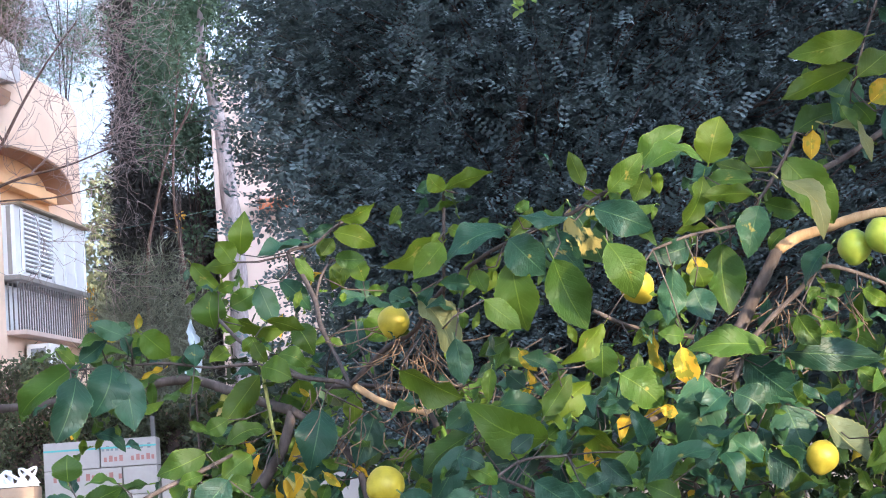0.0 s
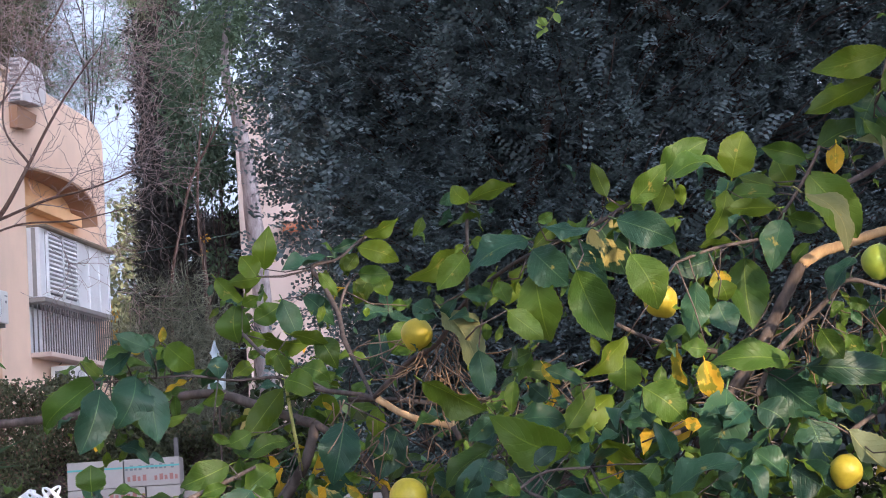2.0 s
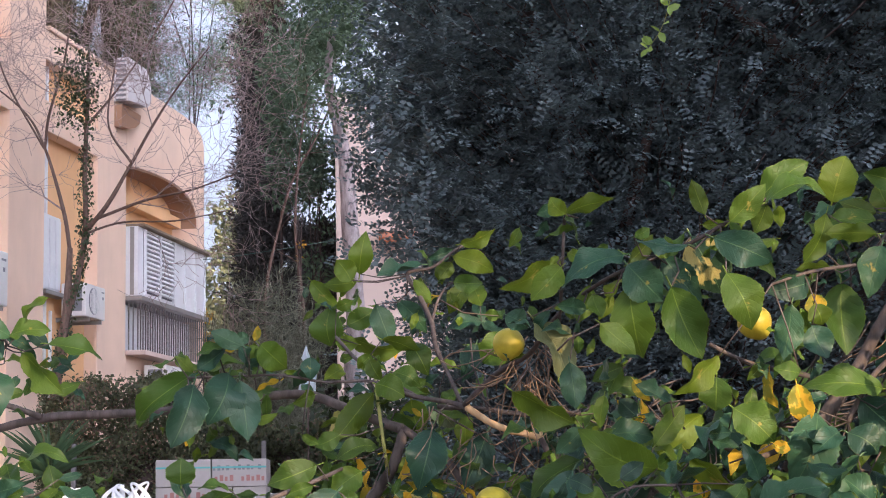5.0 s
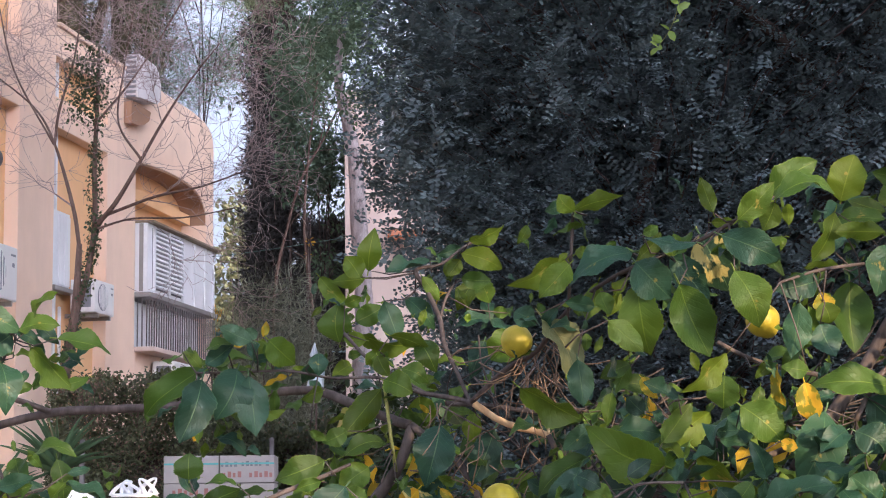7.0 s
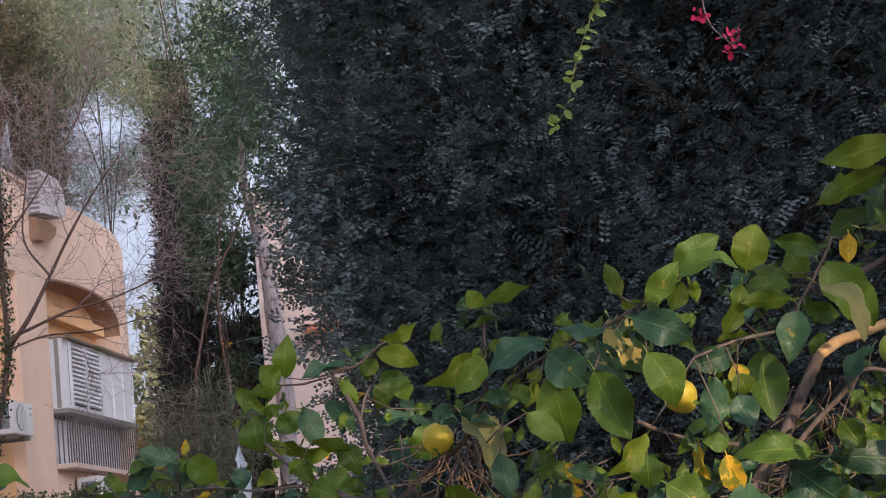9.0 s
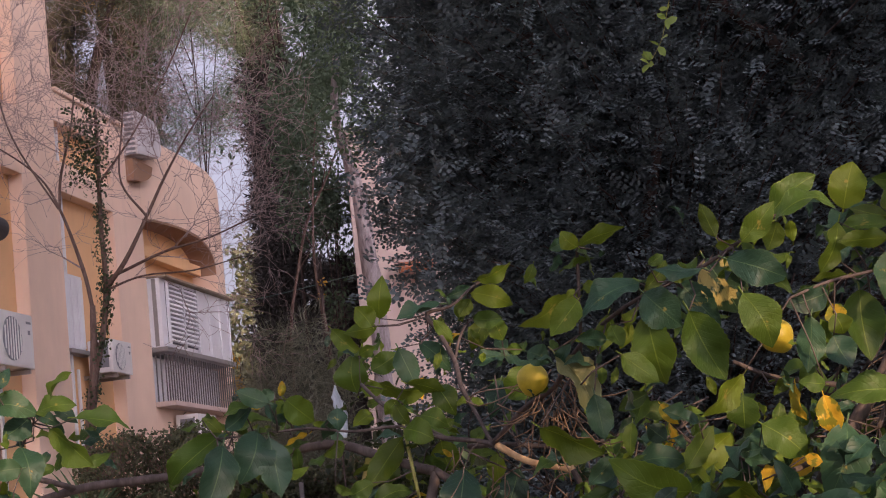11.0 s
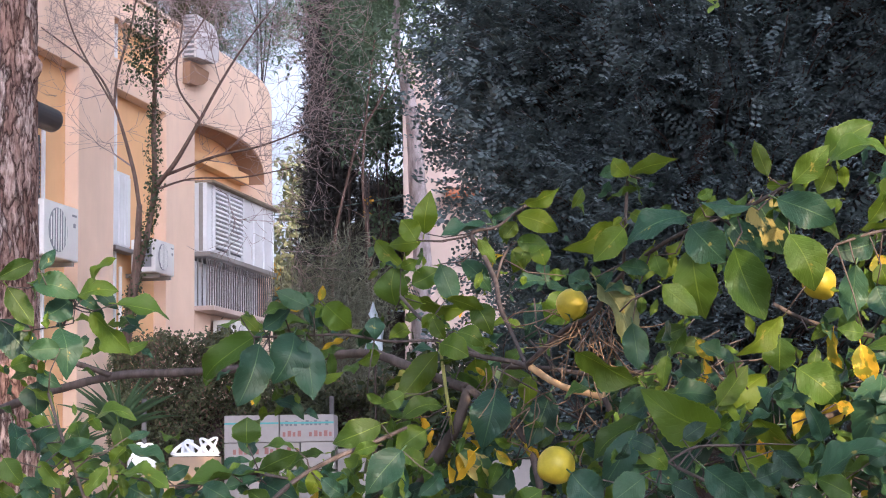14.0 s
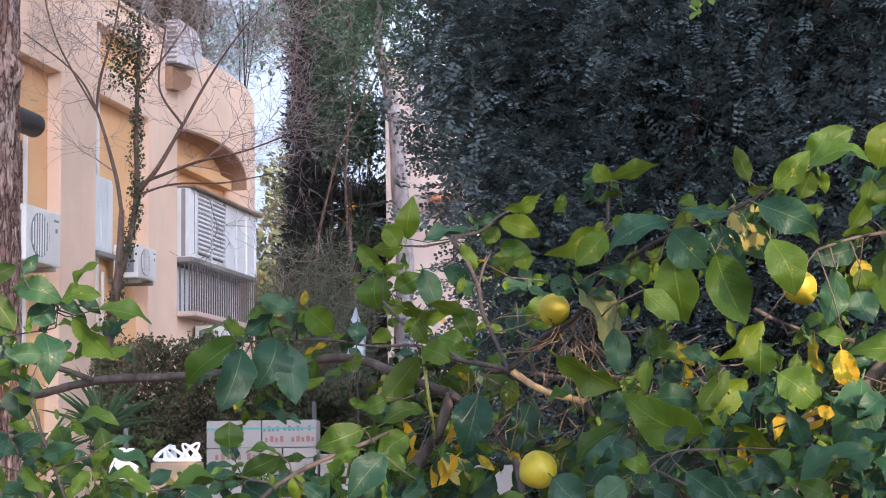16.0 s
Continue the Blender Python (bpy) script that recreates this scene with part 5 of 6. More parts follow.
bough('branch', [(0.035, 3.850, 1.759, 0.0087), (0.116, 3.800, 1.698, 0.0079), (0.159, 3.750, 1.629, 0.0077), (0.177, 3.700, 1.540, 0.0076)])
bough('branch', [(-0.384, 3.650, 1.857, 0.0021), (-0.295, 3.650, 1.858, 0.0021), (-0.207, 3.660, 1.860, 0.0028), (-0.120, 3.700, 1.848, 0.0028), (-0.030, 3.750, 1.851, 0.0035), (0.049, 3.750, 1.822, 0.0049), (0.126, 3.700, 1.804, 0.0049), (0.163, 3.650, 1.787, 0.0062)])
bough('peeled_branch', [(0.158, 3.650, 1.791, 0.0069), (0.194, 3.620, 1.763, 0.0068), (0.231, 3.600, 1.744, 0.0068), (0.267, 3.580, 1.735, 0.0067), (0.294, 3.550, 1.723, 0.0060)])
bough('branch', [(0.292, 3.550, 1.725, 0.0060), (0.304, 3.550, 1.694, 0.0053), (0.303, 3.600, 1.658, 0.0047)])
bough('peeled_branch', [(0.292, 3.550, 1.725, 0.0033), (0.292, 3.550, 1.743, 0.0033), (0.290, 3.550, 1.766, 0.0027)])
bough('branch', [(0.152, 3.650, 1.795, 0.0055), (0.214, 3.550, 1.851, 0.0053), (0.266, 3.450, 1.877, 0.0045), (0.311, 3.350, 1.938, 0.0038), (0.377, 3.200, 1.980, 0.0036), (0.432, 3.100, 1.998, 0.0035), (0.501, 3.050, 2.021, 0.0034), (0.558, 3.000, 2.049, 0.0034), (0.620, 3.000, 2.087, 0.0028)])
bough('branch', [(0.149, 3.700, 1.801, 0.0042), (0.129, 3.850, 1.872, 0.0043), (0.108, 3.950, 1.936, 0.0052), (0.102, 4.050, 2.000, 0.0053), (0.077, 4.150, 2.074, 0.0055), (0.054, 4.200, 2.125, 0.0047), (0.111, 4.200, 2.139, 0.0032), (0.163, 4.200, 2.177, 0.0032), (0.228, 4.200, 2.209, 0.0024)])
bough('branch', [(0.102, 4.050, 1.994, 0.0030), (0.120, 4.100, 2.055, 0.0031), (0.153, 4.150, 2.096, 0.0023), (0.213, 4.200, 2.103, 0.0024)])
bough('branch', [(0.308, 3.350, 1.886, 0.0025), (0.311, 3.300, 1.943, 0.0031), (0.309, 3.220, 2.013, 0.0030), (0.313, 3.200, 2.090, 0.0030), (0.316, 3.200, 2.104, 0.0024)])
bough('branch', [(-0.106, 4.100, 1.973, 0.0039), (-0.055, 3.900, 1.904, 0.0037), (0.004, 3.800, 1.859, 0.0036), (0.060, 3.750, 1.820, 0.0042)])
bough('green_shoot', [(-0.021, 3.800, 1.861, 0.0029), (-0.015, 3.800, 1.804, 0.0036), (-0.005, 3.800, 1.723, 0.0036), (0.003, 3.850, 1.667, 0.0036)])
bough('branch', [(-0.318, 3.300, 1.544, 0.0043), (-0.270, 3.320, 1.584, 0.0044), (-0.212, 3.350, 1.616, 0.0044), (-0.143, 3.400, 1.644, 0.0045), (-0.082, 3.450, 1.672, 0.0032)])
bough('branch', [(0.105, 3.750, 1.799, 0.0056), (0.199, 3.800, 1.795, 0.0050), (0.290, 3.800, 1.782, 0.0050), (0.389, 3.750, 1.783, 0.0035)])
bough('branch', [(0.773, 3.600, 1.656, 0.0142), (0.860, 3.650, 1.764, 0.0137), (0.931, 3.680, 1.850, 0.0131), (0.987, 3.700, 1.937, 0.0125), (1.032, 3.700, 2.010, 0.0125)])
bough('peeled_branch', [(1.032, 3.700, 2.010, 0.0125), (1.079, 3.700, 2.034, 0.0118), (1.127, 3.700, 2.045, 0.0104), (1.200, 3.700, 2.066, 0.0097), (1.281, 3.700, 2.075, 0.0090), (1.390, 3.700, 2.063, 0.0083)])
bough('branch', [(0.867, 3.500, 1.744, 0.0053), (0.922, 3.520, 1.829, 0.0053), (1.012, 3.500, 1.910, 0.0053), (1.044, 3.450, 1.946, 0.0045), (1.109, 3.450, 1.931, 0.0039), (1.183, 3.450, 1.897, 0.0032)])
bough('branch', [(0.912, 3.500, 2.045, 0.0033), (0.966, 3.500, 2.109, 0.0033), (1.017, 3.500, 2.184, 0.0033), (1.032, 3.500, 2.215, 0.0026)])
bough('branch', [(1.184, 3.600, 2.311, 0.0027), (1.202, 3.600, 2.357, 0.0027), (1.222, 3.600, 2.416, 0.0027), (1.261, 3.600, 2.506, 0.0027), (1.307, 3.600, 2.599, 0.0027)])
bough('branch', [(1.106, 3.600, 2.153, 0.0061), (1.170, 3.650, 2.182, 0.0062), (1.236, 3.700, 2.218, 0.0063), (1.356, 3.750, 2.288, 0.0063)])
bough('branch', [(0.628, 3.600, 1.903, 0.0041), (0.693, 3.600, 1.869, 0.0047), (0.779, 3.650, 1.852, 0.0055), (0.868, 3.700, 1.840, 0.0056)])
bough('branch', [(0.539, 3.550, 1.739, 0.0040), (0.624, 3.550, 1.711, 0.0047), (0.687, 3.550, 1.681, 0.0053), (0.762, 3.600, 1.699, 0.0061), (0.852, 3.650, 1.738, 0.0062)])
bough('trunk', [(0.745, 3.700, 1.443, 0.0209), (0.763, 3.700, 1.531, 0.0195), (0.782, 3.700, 1.602, 0.0181), (0.818, 3.680, 1.684, 0.0152), (0.864, 3.650, 1.769, 0.0137)])
bough('branch', [(0.318, 3.500, 1.520, 0.0072), (0.318, 3.500, 1.582, 0.0066), (0.327, 3.520, 1.635, 0.0053)])
bough('branch', [(0.397, 3.300, 1.592, 0.0031), (0.468, 3.250, 1.554, 0.0031), (0.536, 3.200, 1.518, 0.0030)])
bough('branch', [(1.036, 3.500, 1.661, 0.0053), (1.122, 3.550, 1.707, 0.0047), (1.221, 3.600, 1.765, 0.0041)])
bough('branch', [(-0.733, 3.400, 1.742, 0.0026), (-0.696, 3.350, 1.659, 0.0031), (-0.665, 3.350, 1.578, 0.0031), (-0.645, 3.350, 1.518, 0.0031)])
bough('branch', [(-0.437, 3.300, 1.575, 0.0025), (-0.358, 3.300, 1.592, 0.0031), (-0.288, 3.300, 1.583, 0.0025)])
bough('branch', [(0.691, 3.300, 1.982, 0.0025), (0.774, 3.350, 2.010, 0.0031), (0.869, 3.400, 2.028, 0.0032)])
bough('branch', [(0.484, 3.150, 1.628, 0.0024), (0.408, 3.150, 1.625, 0.0024), (0.351, 3.150, 1.593, 0.0024)])
bough("trunk", [(0.9, 3.75, 0.0, 0.06), (0.88, 3.74, 0.5, 0.055), (0.82, 3.72, 1.0, 0.045), (0.77, 3.7, 1.42, 0.032)])
bough("branch", [(1.39, 3.7, 2.063, 0.0083), (1.62, 3.6, 2.3, 0.008), (1.75, 3.3, 2.8, 0.007), (1.6, 2.8, 3.2, 0.005), (1.2, 2.3, 3.15, 0.003)])
bough("trunk", [(0.88, 3.76, 0.3, 0.04), (0.4, 3.85, 0.8, 0.035), (0.0, 3.9, 1.2, 0.03), (-0.11, 3.9, 1.5, 0.024)])

# dry stalks below the fruit
dry = []
for k in range(82):
    x0, z0 = (rng.uniform(0.22, 0.32), rng.uniform(1.83, 1.92)) if k < 34 else (rng.uniform(1.0, 1.2), rng.uniform(1.86, 1.96)) if k < 58 else (rng.uniform(0.02, 0.36), rng.uniform(1.68, 1.8))
    p = [np.array([x0, 3.5 if k < 34 else 3.68, z0, 0.0016])]
    d = np.array([rng.normal() * 0.5, rng.normal() * 0.4, -1.0])
    for _ in range(5):
        d = unit(d + rng.normal(size=3) * 0.35)
        p.append(np.array([*(p[-1][:3] + d * 0.028), 0.0013]))
    dry.append(p)
tagged(under(tubes("dry_stalk_tangle", dry, M["dry"], None, 4), lemon_tree), "tangle of dry brown stalks", kind="stuff")
tw = grow(rng, [np.array([(0.0, 3.8, 1.75, 0.006), (0.4, 3.85, 1.78, 0.005), (0.8, 3.8, 1.75, 0.005), (1.3, 3.8, 1.8, 0.005)]), np.array([(-0.3, 3.8, 1.55, 0.006), (0.3, 3.8, 1.6, 0.005), (0.7, 3.8, 1.6, 0.005), (1.2, 3.8, 1.62, 0.005)])], 14, 0.32, 2, spread=1.0, up=0.2, thin=0.5)
tagged(under(tubes("twig_mass", [list(t) for t in tw], M["lemon_bark"], None, 4), lemon_tree), kind="stuff")


def lemon_fruit(x, y, z, r, ripe, lean):
    bm = bmesh.new()
    bmesh.ops.create_uvsphere(bm, u_segments=32, v_segments=24, radius=1)
    for v in bm.verts:
        h = v.co.z
        k = 1 - 0.05 * h * h
        v.co.x *= k
        v.co.y *= k
        if h > 0.8:
            v.co.z += (h - 0.8) * 0.7
        if h < -0.9:
            v.co.z -= (-0.9 - h) * 0.4
        v.co *= 1 + 0.018 * noise.noise(v.co * 2.5)
    bmesh.ops.rotate(bm, verts=bm.verts[:], cent=(0, 0, 0), matrix=Euler([radians(a) for a in lean]).to_matrix())
    bmesh.ops.scale(bm, vec=(r, r, r), verts=bm.verts[:])
    bmesh.ops.translate(bm, verts=bm.verts[:], vec=(x, y, z))
    f = wpart("lemon", bm, LEMON[ripe], lemon_tree, "ripe yellow lemon" if ripe else "unripe green lemon", True)
    up = Euler([radians(a) for a in lean]).to_matrix() @ Vector((0, 0, -r))
    p = Vector((x, y, z)) + up
    bm = bmesh.new()
    bmesh.ops.create_cone(bm, cap_ends=True, segments=8, radius1=r * 0.2, radius2=r * 0.1, depth=r * 0.16)
    bmesh.ops.translate(bm, verts=bm.verts[:], vec=p)
    part("calyx", bm, M["shoot"], f)
    return f


LEMON = {}
for ripe, lo, hi in ((1, (0.36, 0.3, 0.015), (0.57, 0.47, 0.03)), (0, (0.22, 0.34, 0.03), (0.42, 0.5, 0.05))):
    m, nt = nodes_of("lemon_rind")
    pores = noise_n(nt, 420, 2)
    blot = noise_n(nt, 28, 4)
    finish(nt, ramp_n(nt, blot, (0.3, lo), (0.65, hi)), 0.42, 0, bump_n(nt, pores, 0.35, 0.0015), 0.5, hi, 0.08)
    LEMON[ripe] = m
lemon_fruit(0.226, 3.42, 1.893, 0.0295, 1, (160, 20, 0))
lemon_fruit(0.728, 3.65, 1.949, 0.034, 1, (170, -30, 0))
lemon_fruit(0.187, 3.35, 1.599, 0.0345, 1, (150, 60, 0))
lemon_fruit(1.159, 3.6, 1.996, 0.034, 0, (170, 10, 0))
lemon_fruit(1.202, 3.55, 2.01, 0.0355, 0, (165, -20, 0))
lemon_fruit(0.989, 3.38, 1.592, 0.0305, 1, (170, 20, 0))

# twig at the wall side
leaf_at('b', (-0.760, 3.387, 1.942), (-0.678, 3.390, 1.919), 0.048, 0)
leaf_at('g', (-0.815, 3.419, 1.941), (-0.768, 3.425, 1.873), 0.048, 0)
leaf_at('g', (-0.781, 3.480, 1.994), (-0.842, 3.458, 1.960), 0.033, 0)
leaf_at('b', (-0.736, 3.333, 1.961), (-0.712, 3.345, 2.000), 0.023, 0)
leaf_at('g', (-0.679, 3.392, 1.919), (-0.606, 3.379, 1.926), 0.035, 38)
leaf_at('b', (-0.717, 3.569, 1.933), (-0.672, 3.568, 1.908), 0.024, 13)
leaf_at('b', (-0.677, 3.531, 1.946), (-0.633, 3.530, 1.907), 0.029, 0)
leaf_at('g', (-0.673, 3.483, 1.896), (-0.601, 3.459, 1.820), 0.050, -28)
leaf_at('g', (-0.624, 3.482, 1.912), (-0.531, 3.508, 1.891), 0.046, 60)
leaf_at('b', (-0.703, 3.456, 1.920), (-0.750, 3.446, 1.888), 0.044, 0)
leaf_at('b', (-0.731, 3.491, 1.868), (-0.713, 3.464, 1.777), 0.056, 0)
leaf_at('b', (-0.854, 3.512, 1.889), (-0.783, 3.506, 1.809), 0.075, 0)
leaf_at('b', (-0.713, 3.402, 1.824), (-0.766, 3.383, 1.818), 0.038, 0)
leaf_at('b', (-0.784, 3.538, 1.771), (-0.783, 3.537, 1.709), 0.063, 0)
leaf_at('b', (-0.777, 3.503, 1.785), (-0.730, 3.490, 1.760), 0.025, 0)
leaf_at('g', (-0.827, 3.501, 1.798), (-0.789, 3.514, 1.811), 0.031, 0)
# low shoots at the wall side
leaf_at('b', (-0.567, 3.275, 1.658), (-0.529, 3.267, 1.667), 0.018, 29)
leaf_at('b', (-0.688, 3.287, 1.636), (-0.628, 3.269, 1.652), 0.030, 0)
leaf_at('b', (-0.597, 3.391, 1.643), (-0.504, 3.364, 1.598), 0.049, 55)
leaf_at('g', (-0.567, 3.213, 1.595), (-0.485, 3.196, 1.571), 0.040, 53)
leaf_at('b', (-0.604, 3.412, 1.577), (-0.531, 3.408, 1.533), 0.052, 0)
leaf_at('b', (-0.506, 3.330, 1.584), (-0.468, 3.324, 1.605), 0.030, 0)
leaf_at('g', (-0.726, 3.302, 1.619), (-0.689, 3.297, 1.573), 0.027, -17)
leaf_at('g', (-0.781, 3.264, 1.625), (-0.751, 3.267, 1.583), 0.042, 0)
leaf_at('b', (-0.760, 3.320, 1.590), (-0.721, 3.337, 1.547), 0.040, 0)
leaf_at('g', (-0.723, 3.344, 1.651), (-0.695, 3.356, 1.623), 0.020, 0)
leaf_at('b', (-0.653, 3.386, 1.649), (-0.613, 3.403, 1.622), 0.024, 32)
leaf_at('g', (-0.684, 3.341, 1.627), (-0.640, 3.331, 1.638), 0.021, -22)
leaf_at('g', (-0.642, 3.387, 1.588), (-0.686, 3.403, 1.558), 0.034, 0)
leaf_at('b', (-0.501, 3.397, 1.555), (-0.460, 3.395, 1.573), 0.030, 0)
leaf_at('b', (-0.778, 3.351, 1.660), (-0.745, 3.344, 1.640), 0.024, 0)
leaf_at('b', (-0.692, 3.380, 1.578), (-0.651, 3.377, 1.592), 0.026, 0)
leaf_at('g', (-0.597, 3.248, 1.607), (-0.623, 3.234, 1.571), 0.024, 0)
# drooping twig
leaf_at('g', (-0.379, 3.735, 1.872), (-0.505, 3.785, 1.785), 0.060, 39)
leaf_at('b', (-0.363, 3.551, 1.837), (-0.400, 3.525, 1.723), 0.062, 0)
leaf_at('b', (-0.303, 3.629, 1.862), (-0.338, 3.604, 1.769), 0.080, 0)
leaf_at('b', (-0.279, 3.601, 1.847), (-0.263, 3.580, 1.739), 0.071, 0)
leaf_at('g', (-0.325, 3.739, 1.817), (-0.295, 3.720, 1.759), 0.031, 10)
leaf_at('g', (-0.353, 3.677, 1.802), (-0.384, 3.652, 1.729), 0.039, 39)
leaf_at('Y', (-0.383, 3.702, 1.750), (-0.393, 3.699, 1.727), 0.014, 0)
leaf_at('y', (-0.383, 3.741, 1.873), (-0.420, 3.758, 1.910), 0.027, 0)
leaf_at('g', (-0.410, 3.651, 1.897), (-0.459, 3.668, 1.889), 0.024, 53)
leaf_at('b', (-0.361, 3.604, 1.870), (-0.309, 3.585, 1.907), 0.033, 0)
leaf_at('g', (-0.361, 3.674, 1.867), (-0.276, 3.646, 1.887), 0.042, 51)
leaf_at('g', (-0.308, 3.577, 1.910), (-0.358, 3.574, 1.894), 0.024, 50)
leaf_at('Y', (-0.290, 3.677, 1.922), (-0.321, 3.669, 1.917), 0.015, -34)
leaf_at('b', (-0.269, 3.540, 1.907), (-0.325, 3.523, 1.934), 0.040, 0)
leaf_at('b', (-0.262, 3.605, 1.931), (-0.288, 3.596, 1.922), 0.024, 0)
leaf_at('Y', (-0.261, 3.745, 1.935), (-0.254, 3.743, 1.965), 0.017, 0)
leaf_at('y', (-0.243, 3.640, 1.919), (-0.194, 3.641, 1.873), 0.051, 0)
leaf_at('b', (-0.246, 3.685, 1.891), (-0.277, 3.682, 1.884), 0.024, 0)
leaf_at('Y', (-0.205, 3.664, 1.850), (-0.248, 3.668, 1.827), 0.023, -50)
leaf_at('y', (-0.224, 3.756, 1.873), (-0.255, 3.756, 1.921), 0.027, -42)
leaf_at('b', (-0.145, 3.633, 1.892), (-0.145, 3.627, 1.850), 0.038, 0)
# low shoots by the cartons
leaf_at('g', (-0.353, 3.237, 1.644), (-0.352, 3.231, 1.687), 0.046, 0)
leaf_at('g', (-0.127, 3.415, 1.678), (-0.213, 3.416, 1.646), 0.052, 0)
leaf_at('g', (-0.341, 3.312, 1.597), (-0.274, 3.287, 1.624), 0.040, 0)
leaf_at('g', (-0.345, 3.280, 1.595), (-0.461, 3.286, 1.584), 0.054, 56)
leaf_at('b', (-0.374, 3.185, 1.592), (-0.335, 3.181, 1.601), 0.018, 29)
leaf_at('g', (-0.279, 3.332, 1.636), (-0.331, 3.315, 1.637), 0.025, 69)
leaf_at('y', (-0.241, 3.331, 1.597), (-0.251, 3.330, 1.555), 0.034, 0)
leaf_at('b', (-0.100, 3.343, 1.617), (-0.151, 3.336, 1.578), 0.042, 0)
leaf_at('g', (-0.131, 3.350, 1.640), (-0.174, 3.357, 1.627), 0.022, 0)
leaf_at('b', (-0.084, 3.185, 1.628), (-0.141, 3.156, 1.561), 0.060, 0)
leaf_at('b', (-0.342, 3.342, 1.578), (-0.268, 3.316, 1.541), 0.046, 0)
leaf_at('b', (-0.429, 3.240, 1.574), (-0.378, 3.238, 1.544), 0.042, 0)
leaf_at('g', (-0.230, 3.322, 1.560), (-0.168, 3.314, 1.535), 0.032, 0)
leaf_at('b', (-0.342, 3.267, 1.584), (-0.395, 3.260, 1.569), 0.025, 51)
leaf_at('g', (-0.315, 3.269, 1.535), (-0.355, 3.272, 1.562), 0.036, 0)
leaf_at('b', (-0.187, 3.252, 1.552), (-0.225, 3.248, 1.582), 0.026, 0)
# high twig
leaf_at('y', (-0.055, 4.265, 2.134), (-0.040, 4.235, 2.223), 0.053, 0)
leaf_at('y', (-0.062, 4.217, 2.110), (-0.137, 4.229, 2.105), 0.041, 0)
leaf_at('y', (-0.072, 4.154, 2.105), (-0.103, 4.144, 2.149), 0.048, 0)
leaf_at('y', (-0.167, 4.273, 2.121), (-0.107, 4.257, 2.055), 0.043, 0)
leaf_at('y', (-0.106, 4.125, 2.041), (-0.071, 4.123, 2.056), 0.025, 0)
leaf_at('g', (-0.121, 4.248, 1.967), (-0.122, 4.224, 2.051), 0.076, 0)
leaf_at('b', (-0.018, 4.157, 2.051), (0.013, 4.147, 1.967), 0.061, 0)
leaf_at('g', (-0.085, 4.280, 2.018), (-0.024, 4.277, 2.051), 0.048, 0)
leaf_at('y', (-0.080, 4.285, 1.992), (0.039, 4.257, 1.955), 0.059, -53)
leaf_at('y', (-0.060, 4.161, 1.963), (-0.108, 4.166, 1.969), 0.031, 0)
leaf_at('b', (0.031, 4.292, 2.074), (0.095, 4.289, 2.002), 0.044, 13)
leaf_at('g', (0.066, 4.134, 2.104), (0.102, 4.117, 2.050), 0.031, 12)
leaf_at('b', (0.087, 4.207, 2.146), (-0.012, 4.186, 2.126), 0.048, 50)
leaf_at('b', (0.161, 4.274, 2.187), (0.105, 4.260, 2.167), 0.031, 0)
leaf_at('y', (0.172, 4.124, 2.181), (0.246, 4.111, 2.211), 0.037, -50)
leaf_at('y', (0.159, 4.274, 2.174), (0.252, 4.283, 2.139), 0.051, 0)
leaf_at('y', (0.158, 4.274, 2.160), (0.131, 4.269, 2.123), 0.038, 0)
leaf_at('g', (0.153, 4.111, 2.094), (0.215, 4.102, 2.089), 0.038, 0)
leaf_at('y', (0.185, 4.271, 2.104), (0.150, 4.260, 2.044), 0.048, 0)
leaf_at('g', (0.200, 4.163, 2.094), (0.217, 4.160, 2.047), 0.041, 0)
leaf_at('b', (0.218, 4.181, 2.011), (0.138, 4.176, 1.993), 0.038, 24)
leaf_at('b', (0.223, 4.301, 2.028), (0.283, 4.285, 2.000), 0.031, 27)
leaf_at('g', (0.253, 4.081, 2.013), (0.221, 4.091, 2.017), 0.025, 0)
# middle twig
leaf_at('b', (0.190, 3.891, 1.935), (0.162, 3.866, 1.861), 0.048, 0)
leaf_at('g', (0.247, 3.784, 1.948), (0.201, 3.808, 1.891), 0.060, 0)
leaf_at('g', (0.053, 3.903, 1.939), (0.087, 3.889, 1.875), 0.051, 0)
leaf_at('y', (-0.006, 3.859, 1.945), (0.076, 3.880, 1.910), 0.042, -35)
leaf_at('y', (-0.028, 3.839, 1.911), (-0.056, 3.840, 1.886), 0.025, 0)
leaf_at('y', (-0.032, 3.749, 1.895), (-0.011, 3.744, 1.855), 0.035, 0)
leaf_at('y', (-0.019, 3.735, 1.845), (0.035, 3.716, 1.819), 0.048, 0)
leaf_at('g', (0.016, 3.821, 1.874), (0.069, 3.813, 1.847), 0.041, 0)
leaf_at('y', (-0.025, 3.874, 1.837), (-0.098, 3.838, 1.744), 0.062, 0)
leaf_at('y', (0.053, 3.897, 1.822), (0.069, 3.906, 1.758), 0.055, 0)
leaf_at('p', (0.110, 3.902, 1.807), (0.142, 3.916, 1.765), 0.041, 0)
leaf_at('g', (0.003, 3.896, 1.790), (0.064, 3.900, 1.746), 0.037, 0)
leaf_at('b', (0.091, 3.683, 1.751), (0.061, 3.662, 1.638), 0.078, 0)
leaf_at('b', (0.199, 3.721, 1.744), (0.152, 3.705, 1.642), 0.071, 0)
leaf_at('b', (0.105, 3.839, 1.640), (0.051, 3.838, 1.601), 0.037, 0)
leaf_at('v', (0.012, 3.779, 1.634), (0.086, 3.813, 1.555), 0.052, 13)
leaf_at('b', (0.122, 3.827, 1.596), (0.068, 3.819, 1.549), 0.055, 0)
